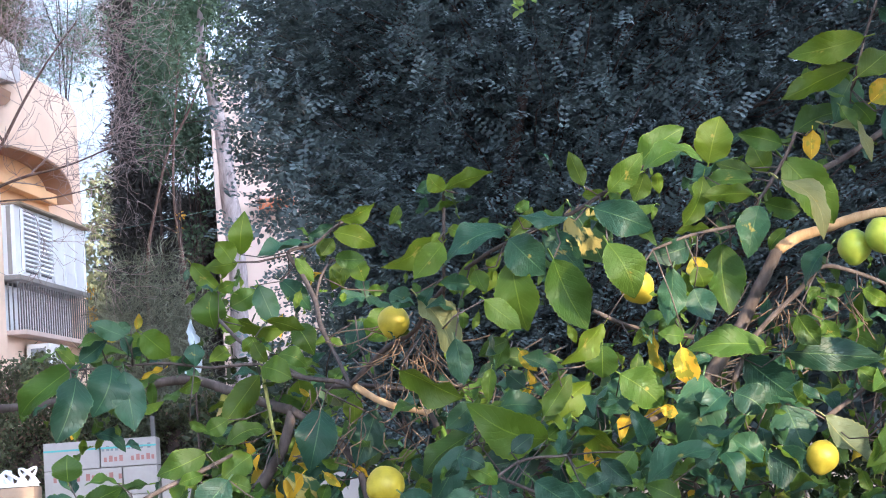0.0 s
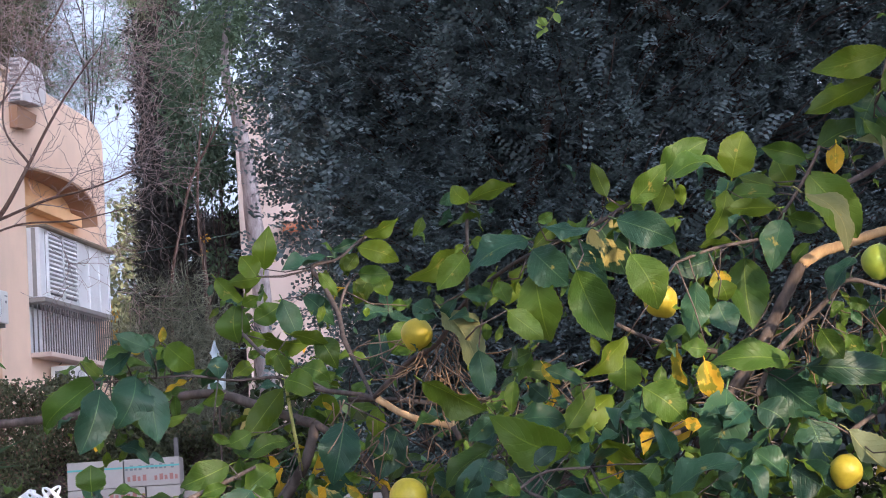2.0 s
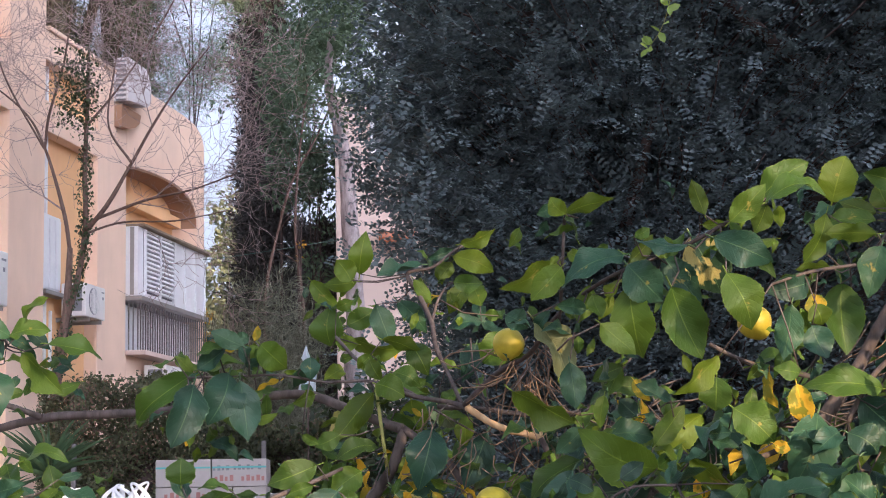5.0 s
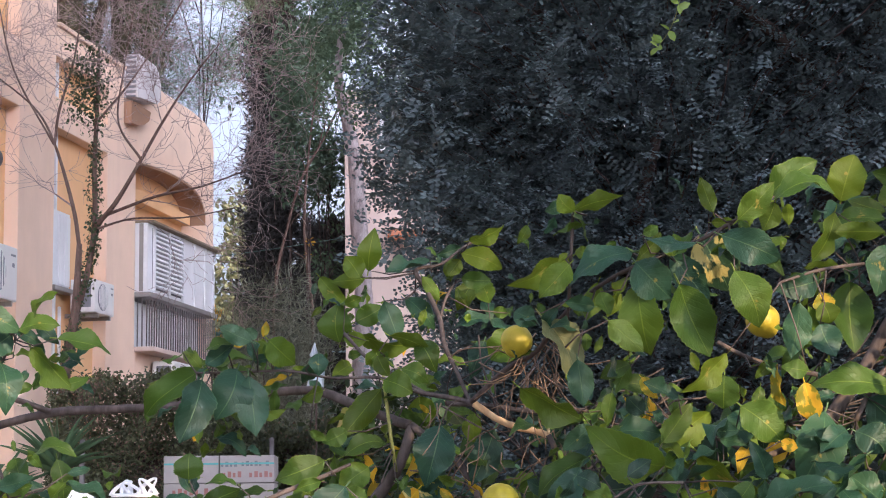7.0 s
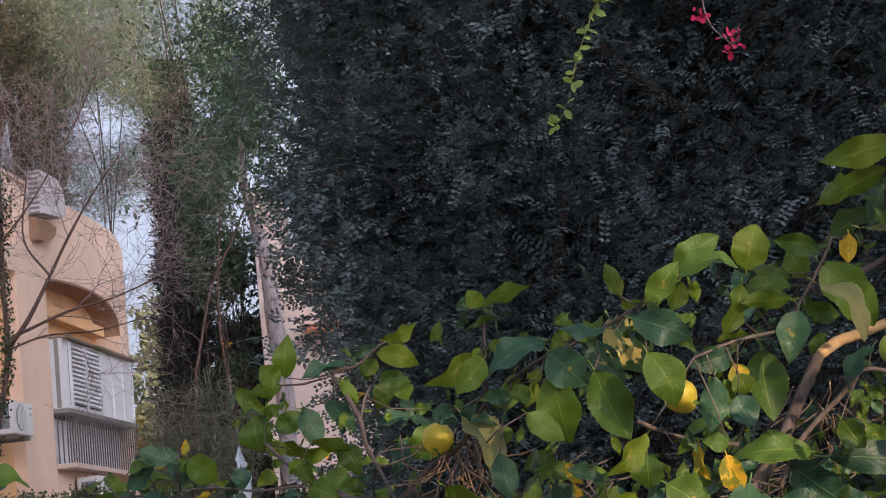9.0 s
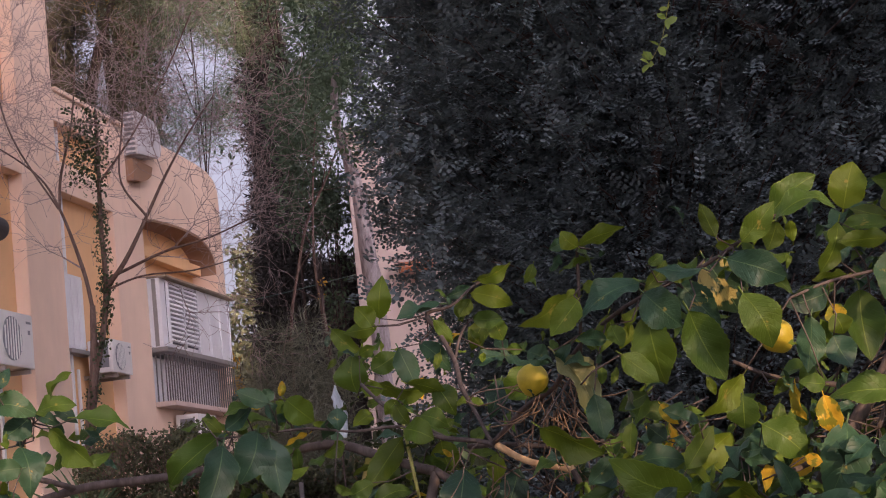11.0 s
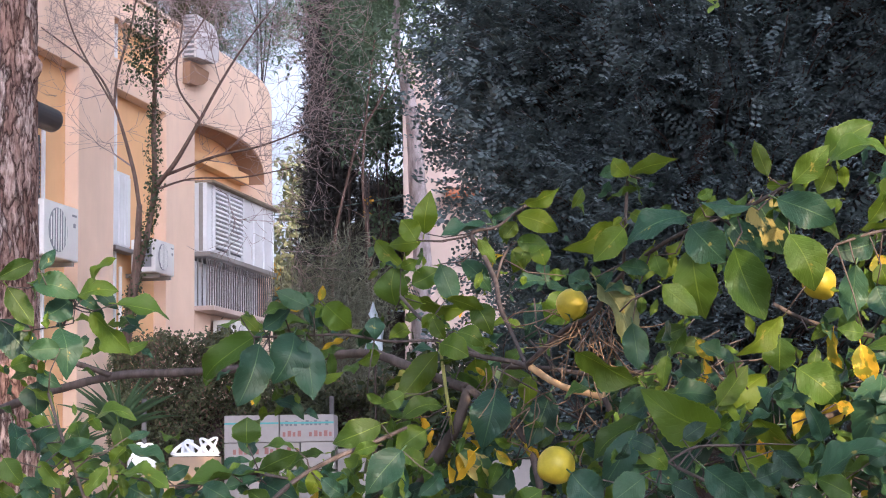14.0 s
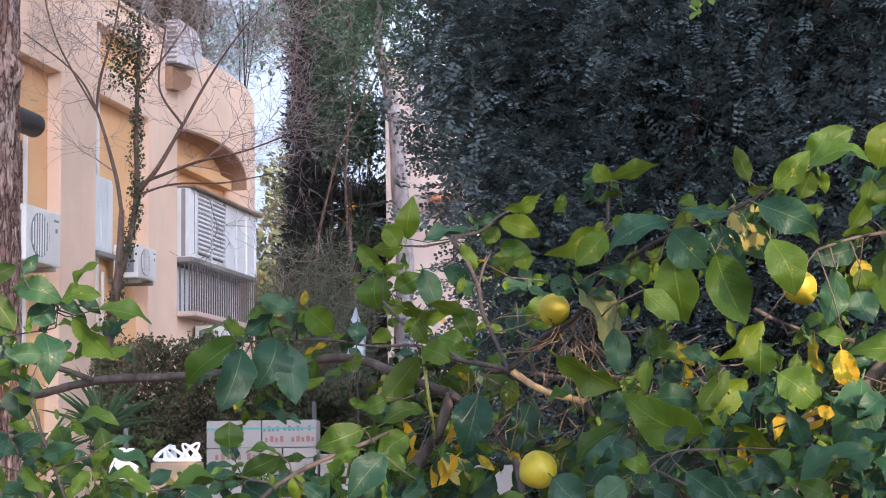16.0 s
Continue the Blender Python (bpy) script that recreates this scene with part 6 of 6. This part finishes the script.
leaf_at('g', (-0.100, 3.741, 1.695), (-0.019, 3.763, 1.722), 0.041, 26)
leaf_at('b', (-0.038, 3.795, 1.684), (-0.125, 3.776, 1.647), 0.044, 60)
leaf_at('g', (-0.051, 3.764, 1.673), (-0.108, 3.749, 1.631), 0.053, 0)
leaf_at('g', (-0.096, 3.808, 1.624), (-0.162, 3.826, 1.575), 0.064, 0)
leaf_at('g', (-0.054, 3.721, 1.607), (-0.101, 3.732, 1.628), 0.031, 0)
leaf_at('g', (-0.033, 3.901, 1.575), (-0.083, 3.914, 1.538), 0.048, 0)
leaf_at('b', (-0.106, 3.878, 1.539), (-0.056, 3.859, 1.564), 0.035, 0)
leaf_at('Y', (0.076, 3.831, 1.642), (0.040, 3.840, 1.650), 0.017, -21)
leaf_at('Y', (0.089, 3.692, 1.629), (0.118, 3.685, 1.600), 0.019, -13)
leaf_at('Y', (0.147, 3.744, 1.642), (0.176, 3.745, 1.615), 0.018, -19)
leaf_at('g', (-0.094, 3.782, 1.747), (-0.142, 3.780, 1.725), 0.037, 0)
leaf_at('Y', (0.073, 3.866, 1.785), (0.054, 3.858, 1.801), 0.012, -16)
leaf_at('g', (-0.165, 3.693, 1.744), (-0.134, 3.683, 1.726), 0.018, 0)
leaf_at('g', (0.246, 3.710, 1.620), (0.279, 3.696, 1.649), 0.028, 0)
leaf_at('g', (0.198, 3.914, 1.630), (0.263, 3.931, 1.603), 0.033, 33)
# upright shoot
leaf_at('y', (0.305, 3.101, 2.082), (0.280, 3.101, 2.110), 0.031, 0)
leaf_at('y', (0.310, 3.156, 2.091), (0.392, 3.145, 2.108), 0.039, -47)
leaf_at('b', (0.297, 3.164, 2.104), (0.263, 3.161, 2.092), 0.022, 0)
leaf_at('y', (0.308, 3.221, 2.020), (0.207, 3.210, 1.968), 0.052, -31)
leaf_at('y', (0.298, 3.126, 1.996), (0.247, 3.117, 1.941), 0.041, 0)
leaf_at('b', (0.402, 3.110, 2.012), (0.296, 3.105, 1.962), 0.054, 30)
leaf_at('y', (0.360, 3.252, 1.981), (0.335, 3.246, 1.916), 0.039, 0)
leaf_at('g', (0.346, 3.099, 1.945), (0.360, 3.090, 1.908), 0.029, 0)
leaf_at('y', (0.388, 3.170, 1.952), (0.366, 3.173, 1.912), 0.025, 0)
leaf_at('p', (0.260, 3.268, 1.922), (0.316, 3.258, 1.813), 0.057, 31)
leaf_at('b', (0.212, 3.272, 1.931), (0.248, 3.269, 1.908), 0.039, 0)
leaf_at('b', (0.313, 3.184, 1.839), (0.321, 3.177, 1.763), 0.050, 0)
leaf_at('y', (0.215, 3.199, 1.793), (0.315, 3.215, 1.735), 0.054, -37)
leaf_at('g', (0.403, 3.181, 1.830), (0.353, 3.188, 1.808), 0.031, 0)
# leafy spray
leaf_at('b', (0.392, 2.991, 1.980), (0.442, 2.977, 1.922), 0.060, 0)
leaf_at('y', (0.395, 3.009, 1.947), (0.413, 3.024, 1.836), 0.071, 0)
leaf_at('g', (0.334, 2.897, 1.877), (0.387, 2.893, 1.831), 0.044, 0)
leaf_at('g', (0.460, 2.982, 1.943), (0.512, 3.015, 1.832), 0.065, 0)
leaf_at('b', (0.468, 3.105, 2.009), (0.526, 3.096, 1.929), 0.053, 0)
leaf_at('v', (0.515, 3.095, 2.040), (0.564, 3.116, 1.950), 0.067, 0)
leaf_at('b', (0.525, 2.943, 2.016), (0.615, 2.940, 1.976), 0.056, 0)
leaf_at('b', (0.478, 2.910, 2.001), (0.399, 2.892, 2.014), 0.037, 49)
leaf_at('g', (0.411, 3.039, 2.033), (0.438, 3.046, 2.047), 0.018, 0)
leaf_at('y', (0.404, 3.070, 1.994), (0.448, 3.077, 2.040), 0.029, -7)
leaf_at('y', (0.476, 3.056, 2.012), (0.444, 3.057, 2.013), 0.020, 0)
leaf_at('g', (0.536, 2.905, 1.954), (0.573, 2.911, 1.869), 0.062, 0)
leaf_at('y', (0.501, 2.881, 2.043), (0.480, 2.867, 2.094), 0.029, 0)
leaf_at('y', (0.530, 3.066, 2.056), (0.567, 3.054, 2.055), 0.018, -16)
leaf_at('g', (0.544, 2.902, 2.035), (0.596, 2.879, 2.088), 0.042, 0)
leaf_at('g', (0.634, 3.091, 2.104), (0.709, 3.070, 2.158), 0.044, 29)
leaf_at('g', (0.598, 2.886, 2.062), (0.697, 2.909, 2.084), 0.048, 66)
leaf_at('y', (0.605, 2.909, 2.064), (0.586, 2.921, 2.021), 0.040, 0)
leaf_at('b', (0.690, 3.042, 2.125), (0.712, 3.035, 2.109), 0.017, 0)
# inner twig
leaf_at('g', (0.495, 3.509, 1.810), (0.415, 3.513, 1.822), 0.037, 20)
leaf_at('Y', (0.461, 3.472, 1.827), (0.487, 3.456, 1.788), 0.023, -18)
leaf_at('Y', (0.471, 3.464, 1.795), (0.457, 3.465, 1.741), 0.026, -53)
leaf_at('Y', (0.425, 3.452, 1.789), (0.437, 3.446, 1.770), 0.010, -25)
leaf_at('b', (0.414, 3.460, 1.804), (0.377, 3.447, 1.783), 0.022, 0)
leaf_at('y', (0.590, 3.295, 1.855), (0.514, 3.282, 1.787), 0.047, -42)
leaf_at('g', (0.606, 3.415, 1.825), (0.605, 3.429, 1.767), 0.056, 0)
leaf_at('y', (0.480, 3.338, 1.660), (0.345, 3.305, 1.722), 0.084, 0)
leaf_at('y', (0.478, 3.340, 1.701), (0.532, 3.347, 1.773), 0.047, 0)
leaf_at('y', (0.585, 3.461, 1.761), (0.502, 3.453, 1.687), 0.051, -23)
leaf_at('g', (0.348, 3.368, 1.678), (0.256, 3.360, 1.618), 0.051, 49)
leaf_at('b', (0.354, 3.364, 1.734), (0.304, 3.360, 1.692), 0.033, 0)
leaf_at('b', (0.325, 3.300, 1.658), (0.267, 3.300, 1.562), 0.054, 0)
leaf_at('b', (0.494, 3.514, 1.632), (0.381, 3.507, 1.621), 0.091, 0)
leaf_at('b', (0.602, 3.459, 1.666), (0.491, 3.433, 1.631), 0.055, 64)
leaf_at('y', (0.557, 3.446, 1.687), (0.669, 3.470, 1.605), 0.060, -27)
leaf_at('g', (0.640, 3.442, 1.770), (0.711, 3.443, 1.709), 0.064, 0)
leaf_at('b', (0.785, 3.396, 1.755), (0.734, 3.382, 1.625), 0.087, 0)
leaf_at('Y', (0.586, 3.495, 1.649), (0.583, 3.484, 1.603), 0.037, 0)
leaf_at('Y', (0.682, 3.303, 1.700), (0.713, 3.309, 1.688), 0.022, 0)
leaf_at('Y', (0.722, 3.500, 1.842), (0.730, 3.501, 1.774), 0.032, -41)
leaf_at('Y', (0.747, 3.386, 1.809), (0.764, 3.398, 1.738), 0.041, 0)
leaf_at('g', (0.740, 3.325, 1.825), (0.694, 3.317, 1.833), 0.033, 0)
leaf_at('b', (0.731, 3.328, 1.949), (0.709, 3.322, 1.855), 0.058, 0)
leaf_at('b', (0.773, 3.356, 1.912), (0.796, 3.344, 1.856), 0.052, 0)
leaf_at('b', (0.689, 3.446, 1.852), (0.704, 3.435, 1.823), 0.016, 24)
leaf_at('b', (0.773, 3.351, 1.992), (0.694, 3.340, 1.973), 0.043, 0)
leaf_at('y', (0.784, 3.379, 1.954), (0.799, 3.389, 1.917), 0.043, 0)
leaf_at('b', (0.458, 3.420, 1.757), (0.427, 3.413, 1.786), 0.041, 0)
leaf_at('b', (0.507, 3.332, 1.780), (0.447, 3.310, 1.808), 0.032, 34)
# low skirt
leaf_at('b', (0.532, 3.095, 1.618), (0.577, 3.090, 1.574), 0.039, 0)
leaf_at('b', (0.409, 3.021, 1.590), (0.471, 3.013, 1.544), 0.049, 0)
leaf_at('g', (0.304, 3.057, 1.621), (0.352, 3.068, 1.591), 0.034, 0)
leaf_at('b', (0.310, 3.014, 1.579), (0.262, 2.994, 1.544), 0.058, 0)
leaf_at('b', (0.197, 3.095, 1.586), (0.246, 3.090, 1.537), 0.058, 0)
leaf_at('b', (0.560, 3.092, 1.551), (0.611, 3.079, 1.532), 0.038, 0)
leaf_at('b', (0.620, 3.177, 1.567), (0.738, 3.172, 1.620), 0.059, 55)
leaf_at('g', (0.588, 3.096, 1.626), (0.558, 3.103, 1.588), 0.036, 0)
leaf_at('b', (0.709, 3.186, 1.595), (0.750, 3.182, 1.615), 0.038, 0)
leaf_at('b', (0.484, 3.156, 1.581), (0.517, 3.137, 1.534), 0.041, 0)
leaf_at('b', (0.362, 3.092, 1.565), (0.403, 3.083, 1.542), 0.038, 0)
leaf_at('b', (0.293, 3.036, 1.639), (0.329, 3.030, 1.620), 0.028, 0)
leaf_at('g', (0.150, 3.142, 1.558), (0.103, 3.159, 1.538), 0.038, 0)
leaf_at('b', (0.394, 3.185, 1.640), (0.432, 3.177, 1.666), 0.034, 0)
leaf_at('b', (0.491, 3.026, 1.572), (0.532, 3.018, 1.590), 0.034, 0)
leaf_at('g', (0.644, 3.025, 1.543), (0.592, 3.034, 1.571), 0.041, 0)
leaf_at('b', (0.345, 3.186, 1.593), (0.381, 3.172, 1.558), 0.038, 0)
# tall shoot
leaf_at('y', (1.201, 3.541, 2.404), (1.061, 3.578, 2.382), 0.060, -11)
leaf_at('y', (1.183, 3.555, 2.350), (1.042, 3.548, 2.286), 0.060, -43)
leaf_at('b', (1.210, 3.655, 2.350), (1.158, 3.629, 2.259), 0.068, 0)
leaf_at('y', (1.167, 3.502, 2.318), (1.239, 3.520, 2.369), 0.057, 0)
leaf_at('Y', (1.204, 3.550, 2.275), (1.253, 3.544, 2.308), 0.046, 0)
leaf_at('g', (1.193, 3.619, 2.287), (1.229, 3.626, 2.243), 0.046, 0)
leaf_at('b', (1.214, 3.482, 2.254), (1.217, 3.472, 2.170), 0.046, 0)
leaf_at('b', (1.251, 3.585, 2.468), (1.288, 3.584, 2.445), 0.028, 0)
leaf_at('y', (1.219, 3.530, 2.496), (1.259, 3.534, 2.551), 0.046, 0)
leaf_at('g', (1.089, 3.709, 2.247), (1.197, 3.701, 2.284), 0.053, 54)
leaf_at('p', (1.124, 3.611, 2.246), (1.207, 3.581, 2.172), 0.053, 55)
leaf_at('Y', (1.080, 3.546, 2.226), (1.075, 3.552, 2.170), 0.039, 0)
leaf_at('g', (1.007, 3.507, 2.193), (0.930, 3.530, 2.221), 0.041, 0)
leaf_at('b', (0.977, 3.698, 2.249), (0.942, 3.688, 2.225), 0.020, 22)
leaf_at('y', (0.907, 3.706, 2.195), (0.936, 3.698, 2.285), 0.068, 0)
leaf_at('y', (1.016, 3.665, 2.165), (0.994, 3.676, 2.226), 0.052, 0)
leaf_at('y', (0.955, 3.551, 2.149), (0.889, 3.560, 2.173), 0.039, 0)
leaf_at('b', (0.937, 3.637, 2.191), (0.851, 3.619, 2.153), 0.044, 60)
leaf_at('g', (0.952, 3.544, 2.132), (0.859, 3.560, 2.134), 0.043, 53)
# outer spray
leaf_at('g', (1.019, 3.561, 2.175), (1.112, 3.579, 2.048), 0.075, 0)
leaf_at('p', (0.977, 3.459, 2.120), (1.048, 3.423, 2.008), 0.060, 46)
leaf_at('y', (0.926, 3.449, 2.092), (0.832, 3.439, 2.088), 0.044, -24)
leaf_at('g', (0.959, 3.502, 2.081), (1.029, 3.511, 2.062), 0.038, 0)
leaf_at('b', (0.938, 3.466, 2.072), (0.904, 3.446, 1.979), 0.063, 0)
leaf_at('y', (0.840, 3.485, 2.138), (0.798, 3.494, 2.049), 0.045, -42)
leaf_at('b', (0.830, 3.373, 2.073), (0.809, 3.364, 2.045), 0.017, 19)
leaf_at('y', (0.844, 3.487, 2.035), (0.780, 3.472, 2.023), 0.031, -41)
leaf_at('g', (0.880, 3.554, 2.012), (0.878, 3.523, 1.881), 0.075, 0)
leaf_at('Y', (0.789, 3.410, 1.976), (0.802, 3.416, 1.935), 0.040, 0)
leaf_at('b', (1.073, 3.473, 1.991), (1.016, 3.470, 1.916), 0.043, 49)
leaf_at('g', (0.931, 3.485, 1.804), (0.778, 3.481, 1.809), 0.060, 25)
leaf_at('b', (0.941, 3.405, 1.788), (1.112, 3.364, 1.761), 0.069, 0)
leaf_at('g', (0.957, 3.346, 1.851), (0.996, 3.357, 1.796), 0.044, 0)
leaf_at('g', (1.055, 3.511, 1.850), (1.083, 3.513, 1.808), 0.036, 0)
leaf_at('b', (0.894, 3.508, 1.786), (0.985, 3.495, 1.704), 0.073, 0)
leaf_at('b', (0.839, 3.394, 1.719), (0.890, 3.389, 1.683), 0.061, 0)
leaf_at('b', (0.973, 3.539, 1.696), (0.994, 3.512, 1.613), 0.100, 0)
leaf_at('p', (1.022, 3.451, 1.666), (1.108, 3.427, 1.569), 0.060, 37)
leaf_at('g', (1.115, 3.515, 1.754), (1.166, 3.507, 1.706), 0.044, 0)
leaf_at('b', (0.898, 3.410, 1.603), (0.978, 3.403, 1.543), 0.075, 0)
leaf_at('b', (0.828, 3.460, 1.618), (0.753, 3.446, 1.598), 0.038, 0)
leaf_at('b', (0.786, 3.415, 1.660), (0.840, 3.391, 1.583), 0.045, 12)
leaf_at('b', (0.849, 3.357, 1.676), (0.776, 3.341, 1.606), 0.047, 48)
leaf_at('g', (1.116, 3.354, 1.621), (1.061, 3.335, 1.571), 0.044, 0)
leaf_at('g', (1.106, 3.517, 1.902), (1.064, 3.524, 1.917), 0.023, 0)
leaf_at('y', (1.093, 3.374, 1.894), (1.139, 3.361, 1.857), 0.028, -13)
leaf_at('g', (1.204, 3.430, 1.830), (1.160, 3.440, 1.790), 0.042, 0)
leaf_at('g', (1.234, 3.526, 1.925), (1.209, 3.536, 1.982), 0.042, 0)

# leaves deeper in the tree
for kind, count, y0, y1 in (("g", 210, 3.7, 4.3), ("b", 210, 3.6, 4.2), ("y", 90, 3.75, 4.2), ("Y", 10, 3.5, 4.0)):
    base = np.stack([rng.uniform(-0.3, 1.8, count), rng.uniform(y0, y1, count), rng.uniform(1.42, 2.05, count)], 1)
    top = np.interp(base[:, 0], [-0.3, 0.0, 0.5, 1.0, 1.8], [1.66, 1.86, 1.84, 1.95, 2.05])
    base[:, 2] = np.minimum(base[:, 2], top - rng.uniform(0.0, 0.25, count))
    base = base[(base[:, 0] > 0.28) | (base[:, 2] < 1.66) | (rng.random(count) < 0.4)]
    count = len(base)
    d = unit(rand_unit(rng, count) + (0, -0.2, -0.5)) * rng.uniform(0.05, 0.115, (count, 1))
    leaf_mass("inner_foliage", kind, base, base + d, np.linalg.norm(d, axis=1) * rng.uniform(0.45, 0.6, count))
for kind, count, x0, x1, z1 in (("g", 34, -1.05, -0.58, 1.7), ("b", 34, -1.05, -0.58, 1.7), ("y", 8, -1.05, -0.58, 1.68), ("g", 22, -0.6, 0.0, 1.6), ("b", 26, -0.6, 0.0, 1.6)):
    base = np.stack([rng.uniform(x0, x1, count), rng.uniform(3.5, 3.9, count), z1 - 0.2 * rng.random(count)], 1)
    d = unit(rand_unit(rng, count) + (0, -0.2, -0.2)) * rng.uniform(0.045, 0.09, (count, 1))
    leaf_mass("inner_foliage", kind, base, base + d, np.linalg.norm(d, axis=1) * 0.5)

# unseen leaves past the green fruit, added over and beside the path for shade
for kind, count in (("g", 260), ("b", 260), ("y", 80)):
    y = rng.uniform(2.3, 4.3, count)
    base = np.stack([0.42 * y + rng.uniform(0.12, 0.95, count), y, rng.uniform(1.4, 3.3, count)], 1)
    d = unit(rand_unit(rng, count) + (0, -0.2, -0.5)) * rng.uniform(0.06, 0.125, (count, 1))
    leaf_mass("outer_foliage", kind, base, base + d, np.linalg.norm(d, axis=1) * rng.uniform(0.45, 0.6, count))

# unseen canopy overhead, added to keep sky light off the right side
for kind, count in (("g", 300), ("b", 300)):
    y = rng.uniform(1.6, 4.3, count)
    base = np.stack([rng.uniform(0.6, 2.3, count), y, 1.85 + 0.4 * y + rng.uniform(0.0, 0.5, count)], 1)
    d = unit(rand_unit(rng, count) + (0, -0.2, -0.2)) * rng.uniform(0.08, 0.13, (count, 1))
    leaf_mass("outer_foliage", kind, base, base + d, np.linalg.norm(d, axis=1) * rng.uniform(0.5, 0.6, count))

# full leaves that fill the skirt of the tree
for kind, count in (("b", 95), ("g", 45), ("y", 18)):
    base = np.stack([rng.uniform(0.3, 1.3, count), rng.uniform(3.3, 3.75, count), rng.uniform(1.42, 1.74, count)], 1)
    d = unit(rand_unit(rng, count) + (0, -0.3, -0.5)) * rng.uniform(0.05, 0.1, (count, 1))
    leaf_mass("skirt_foliage", kind, base, base + d, np.linalg.norm(d, axis=1) * rng.uniform(0.45, 0.6, count))

# companion leaves crowding behind the single ones
spots = np.array(LEAF_SPOTS)
for kind, share in (("g", 0.5), ("b", 0.3), ("y", 0.35), ("Y", 0.03)):
    q = spots[rng.random(len(spots)) < share]
    count = len(q)
    base = q[:, :3] * 0.6 + q[:, 3:] * 0.4 + np.stack([rng.normal(size=count) * 0.03, rng.uniform(0.04, 0.22, count), -rng.uniform(0.0, 0.07, count)], 1)
    clear = np.ones(count, bool)  # none before the fruit
    for fx, fy, fz in ((0.226, 3.42, 1.893), (0.728, 3.65, 1.949), (0.187, 3.35, 1.599), (1.159, 3.6, 1.996), (1.202, 3.55, 2.01)):
        k = base[:, 1] / fy
        clear &= (base[:, 1] > fy + 0.05) | (np.hypot(base[:, 0] / k - fx, (base[:, 2] - 1.6) / k + 1.6 - 0.03 - fz) > 0.08)
    base = base[clear]
    count = len(base)
    d = unit(rand_unit(rng, count) + (0, -0.25, -0.55)) * rng.uniform(0.035, 0.075, (count, 1))
    leaf_mass("inner_foliage", kind, base, base + d, np.linalg.norm(d, axis=1) * rng.uniform(0.4, 0.58, count))

# small young leaves among the large ones
for kind, share in (("g", 0.5), ("b", 0.45), ("y", 0.4)):
    q = spots[rng.random(len(spots)) < share]
    count = len(q)
    f = rng.random((count, 1))
    base = q[:, :3] * f + q[:, 3:] * (1 - f) + np.stack([rng.normal(size=count) * 0.03, rng.uniform(0.02, 0.16, count), rng.normal(size=count) * 0.03 - 0.03], 1)
    d = unit(rand_unit(rng, count) + (0, -0.25, -0.3)) * rng.uniform(0.02, 0.045, (count, 1))
    leaf_mass("young_foliage", kind, base, base + d, np.linalg.norm(d, axis=1) * rng.uniform(0.4, 0.6, count))

# fine twigs that bear the leaves
lines = []
feet = np.array(BOUGH_SPOTS)
for q in spots:
    p = q[:3]
    far_off = np.linalg.norm(feet - p, axis=1)
    if far_off.min() < 0.2:
        foot = feet[far_off.argmin()]
    else:
        foot = p + unit(np.array([rng.normal() * 0.4, 0.7, -0.5])) * 0.09
    mid = (p + foot) / 2 + rng.normal(size=3) * 0.008 - (0, 0, 0.1 * far_off.min() if far_off.min() < 0.2 else 0)
    lines.append([np.array([*p, 0.0011]), np.array([*mid, 0.0014]), np.array([*foot, 0.0017])])
tagged(under(tubes("twig", lines, M["lemon_bark"], None, 5), lemon_tree), kind="stuff")
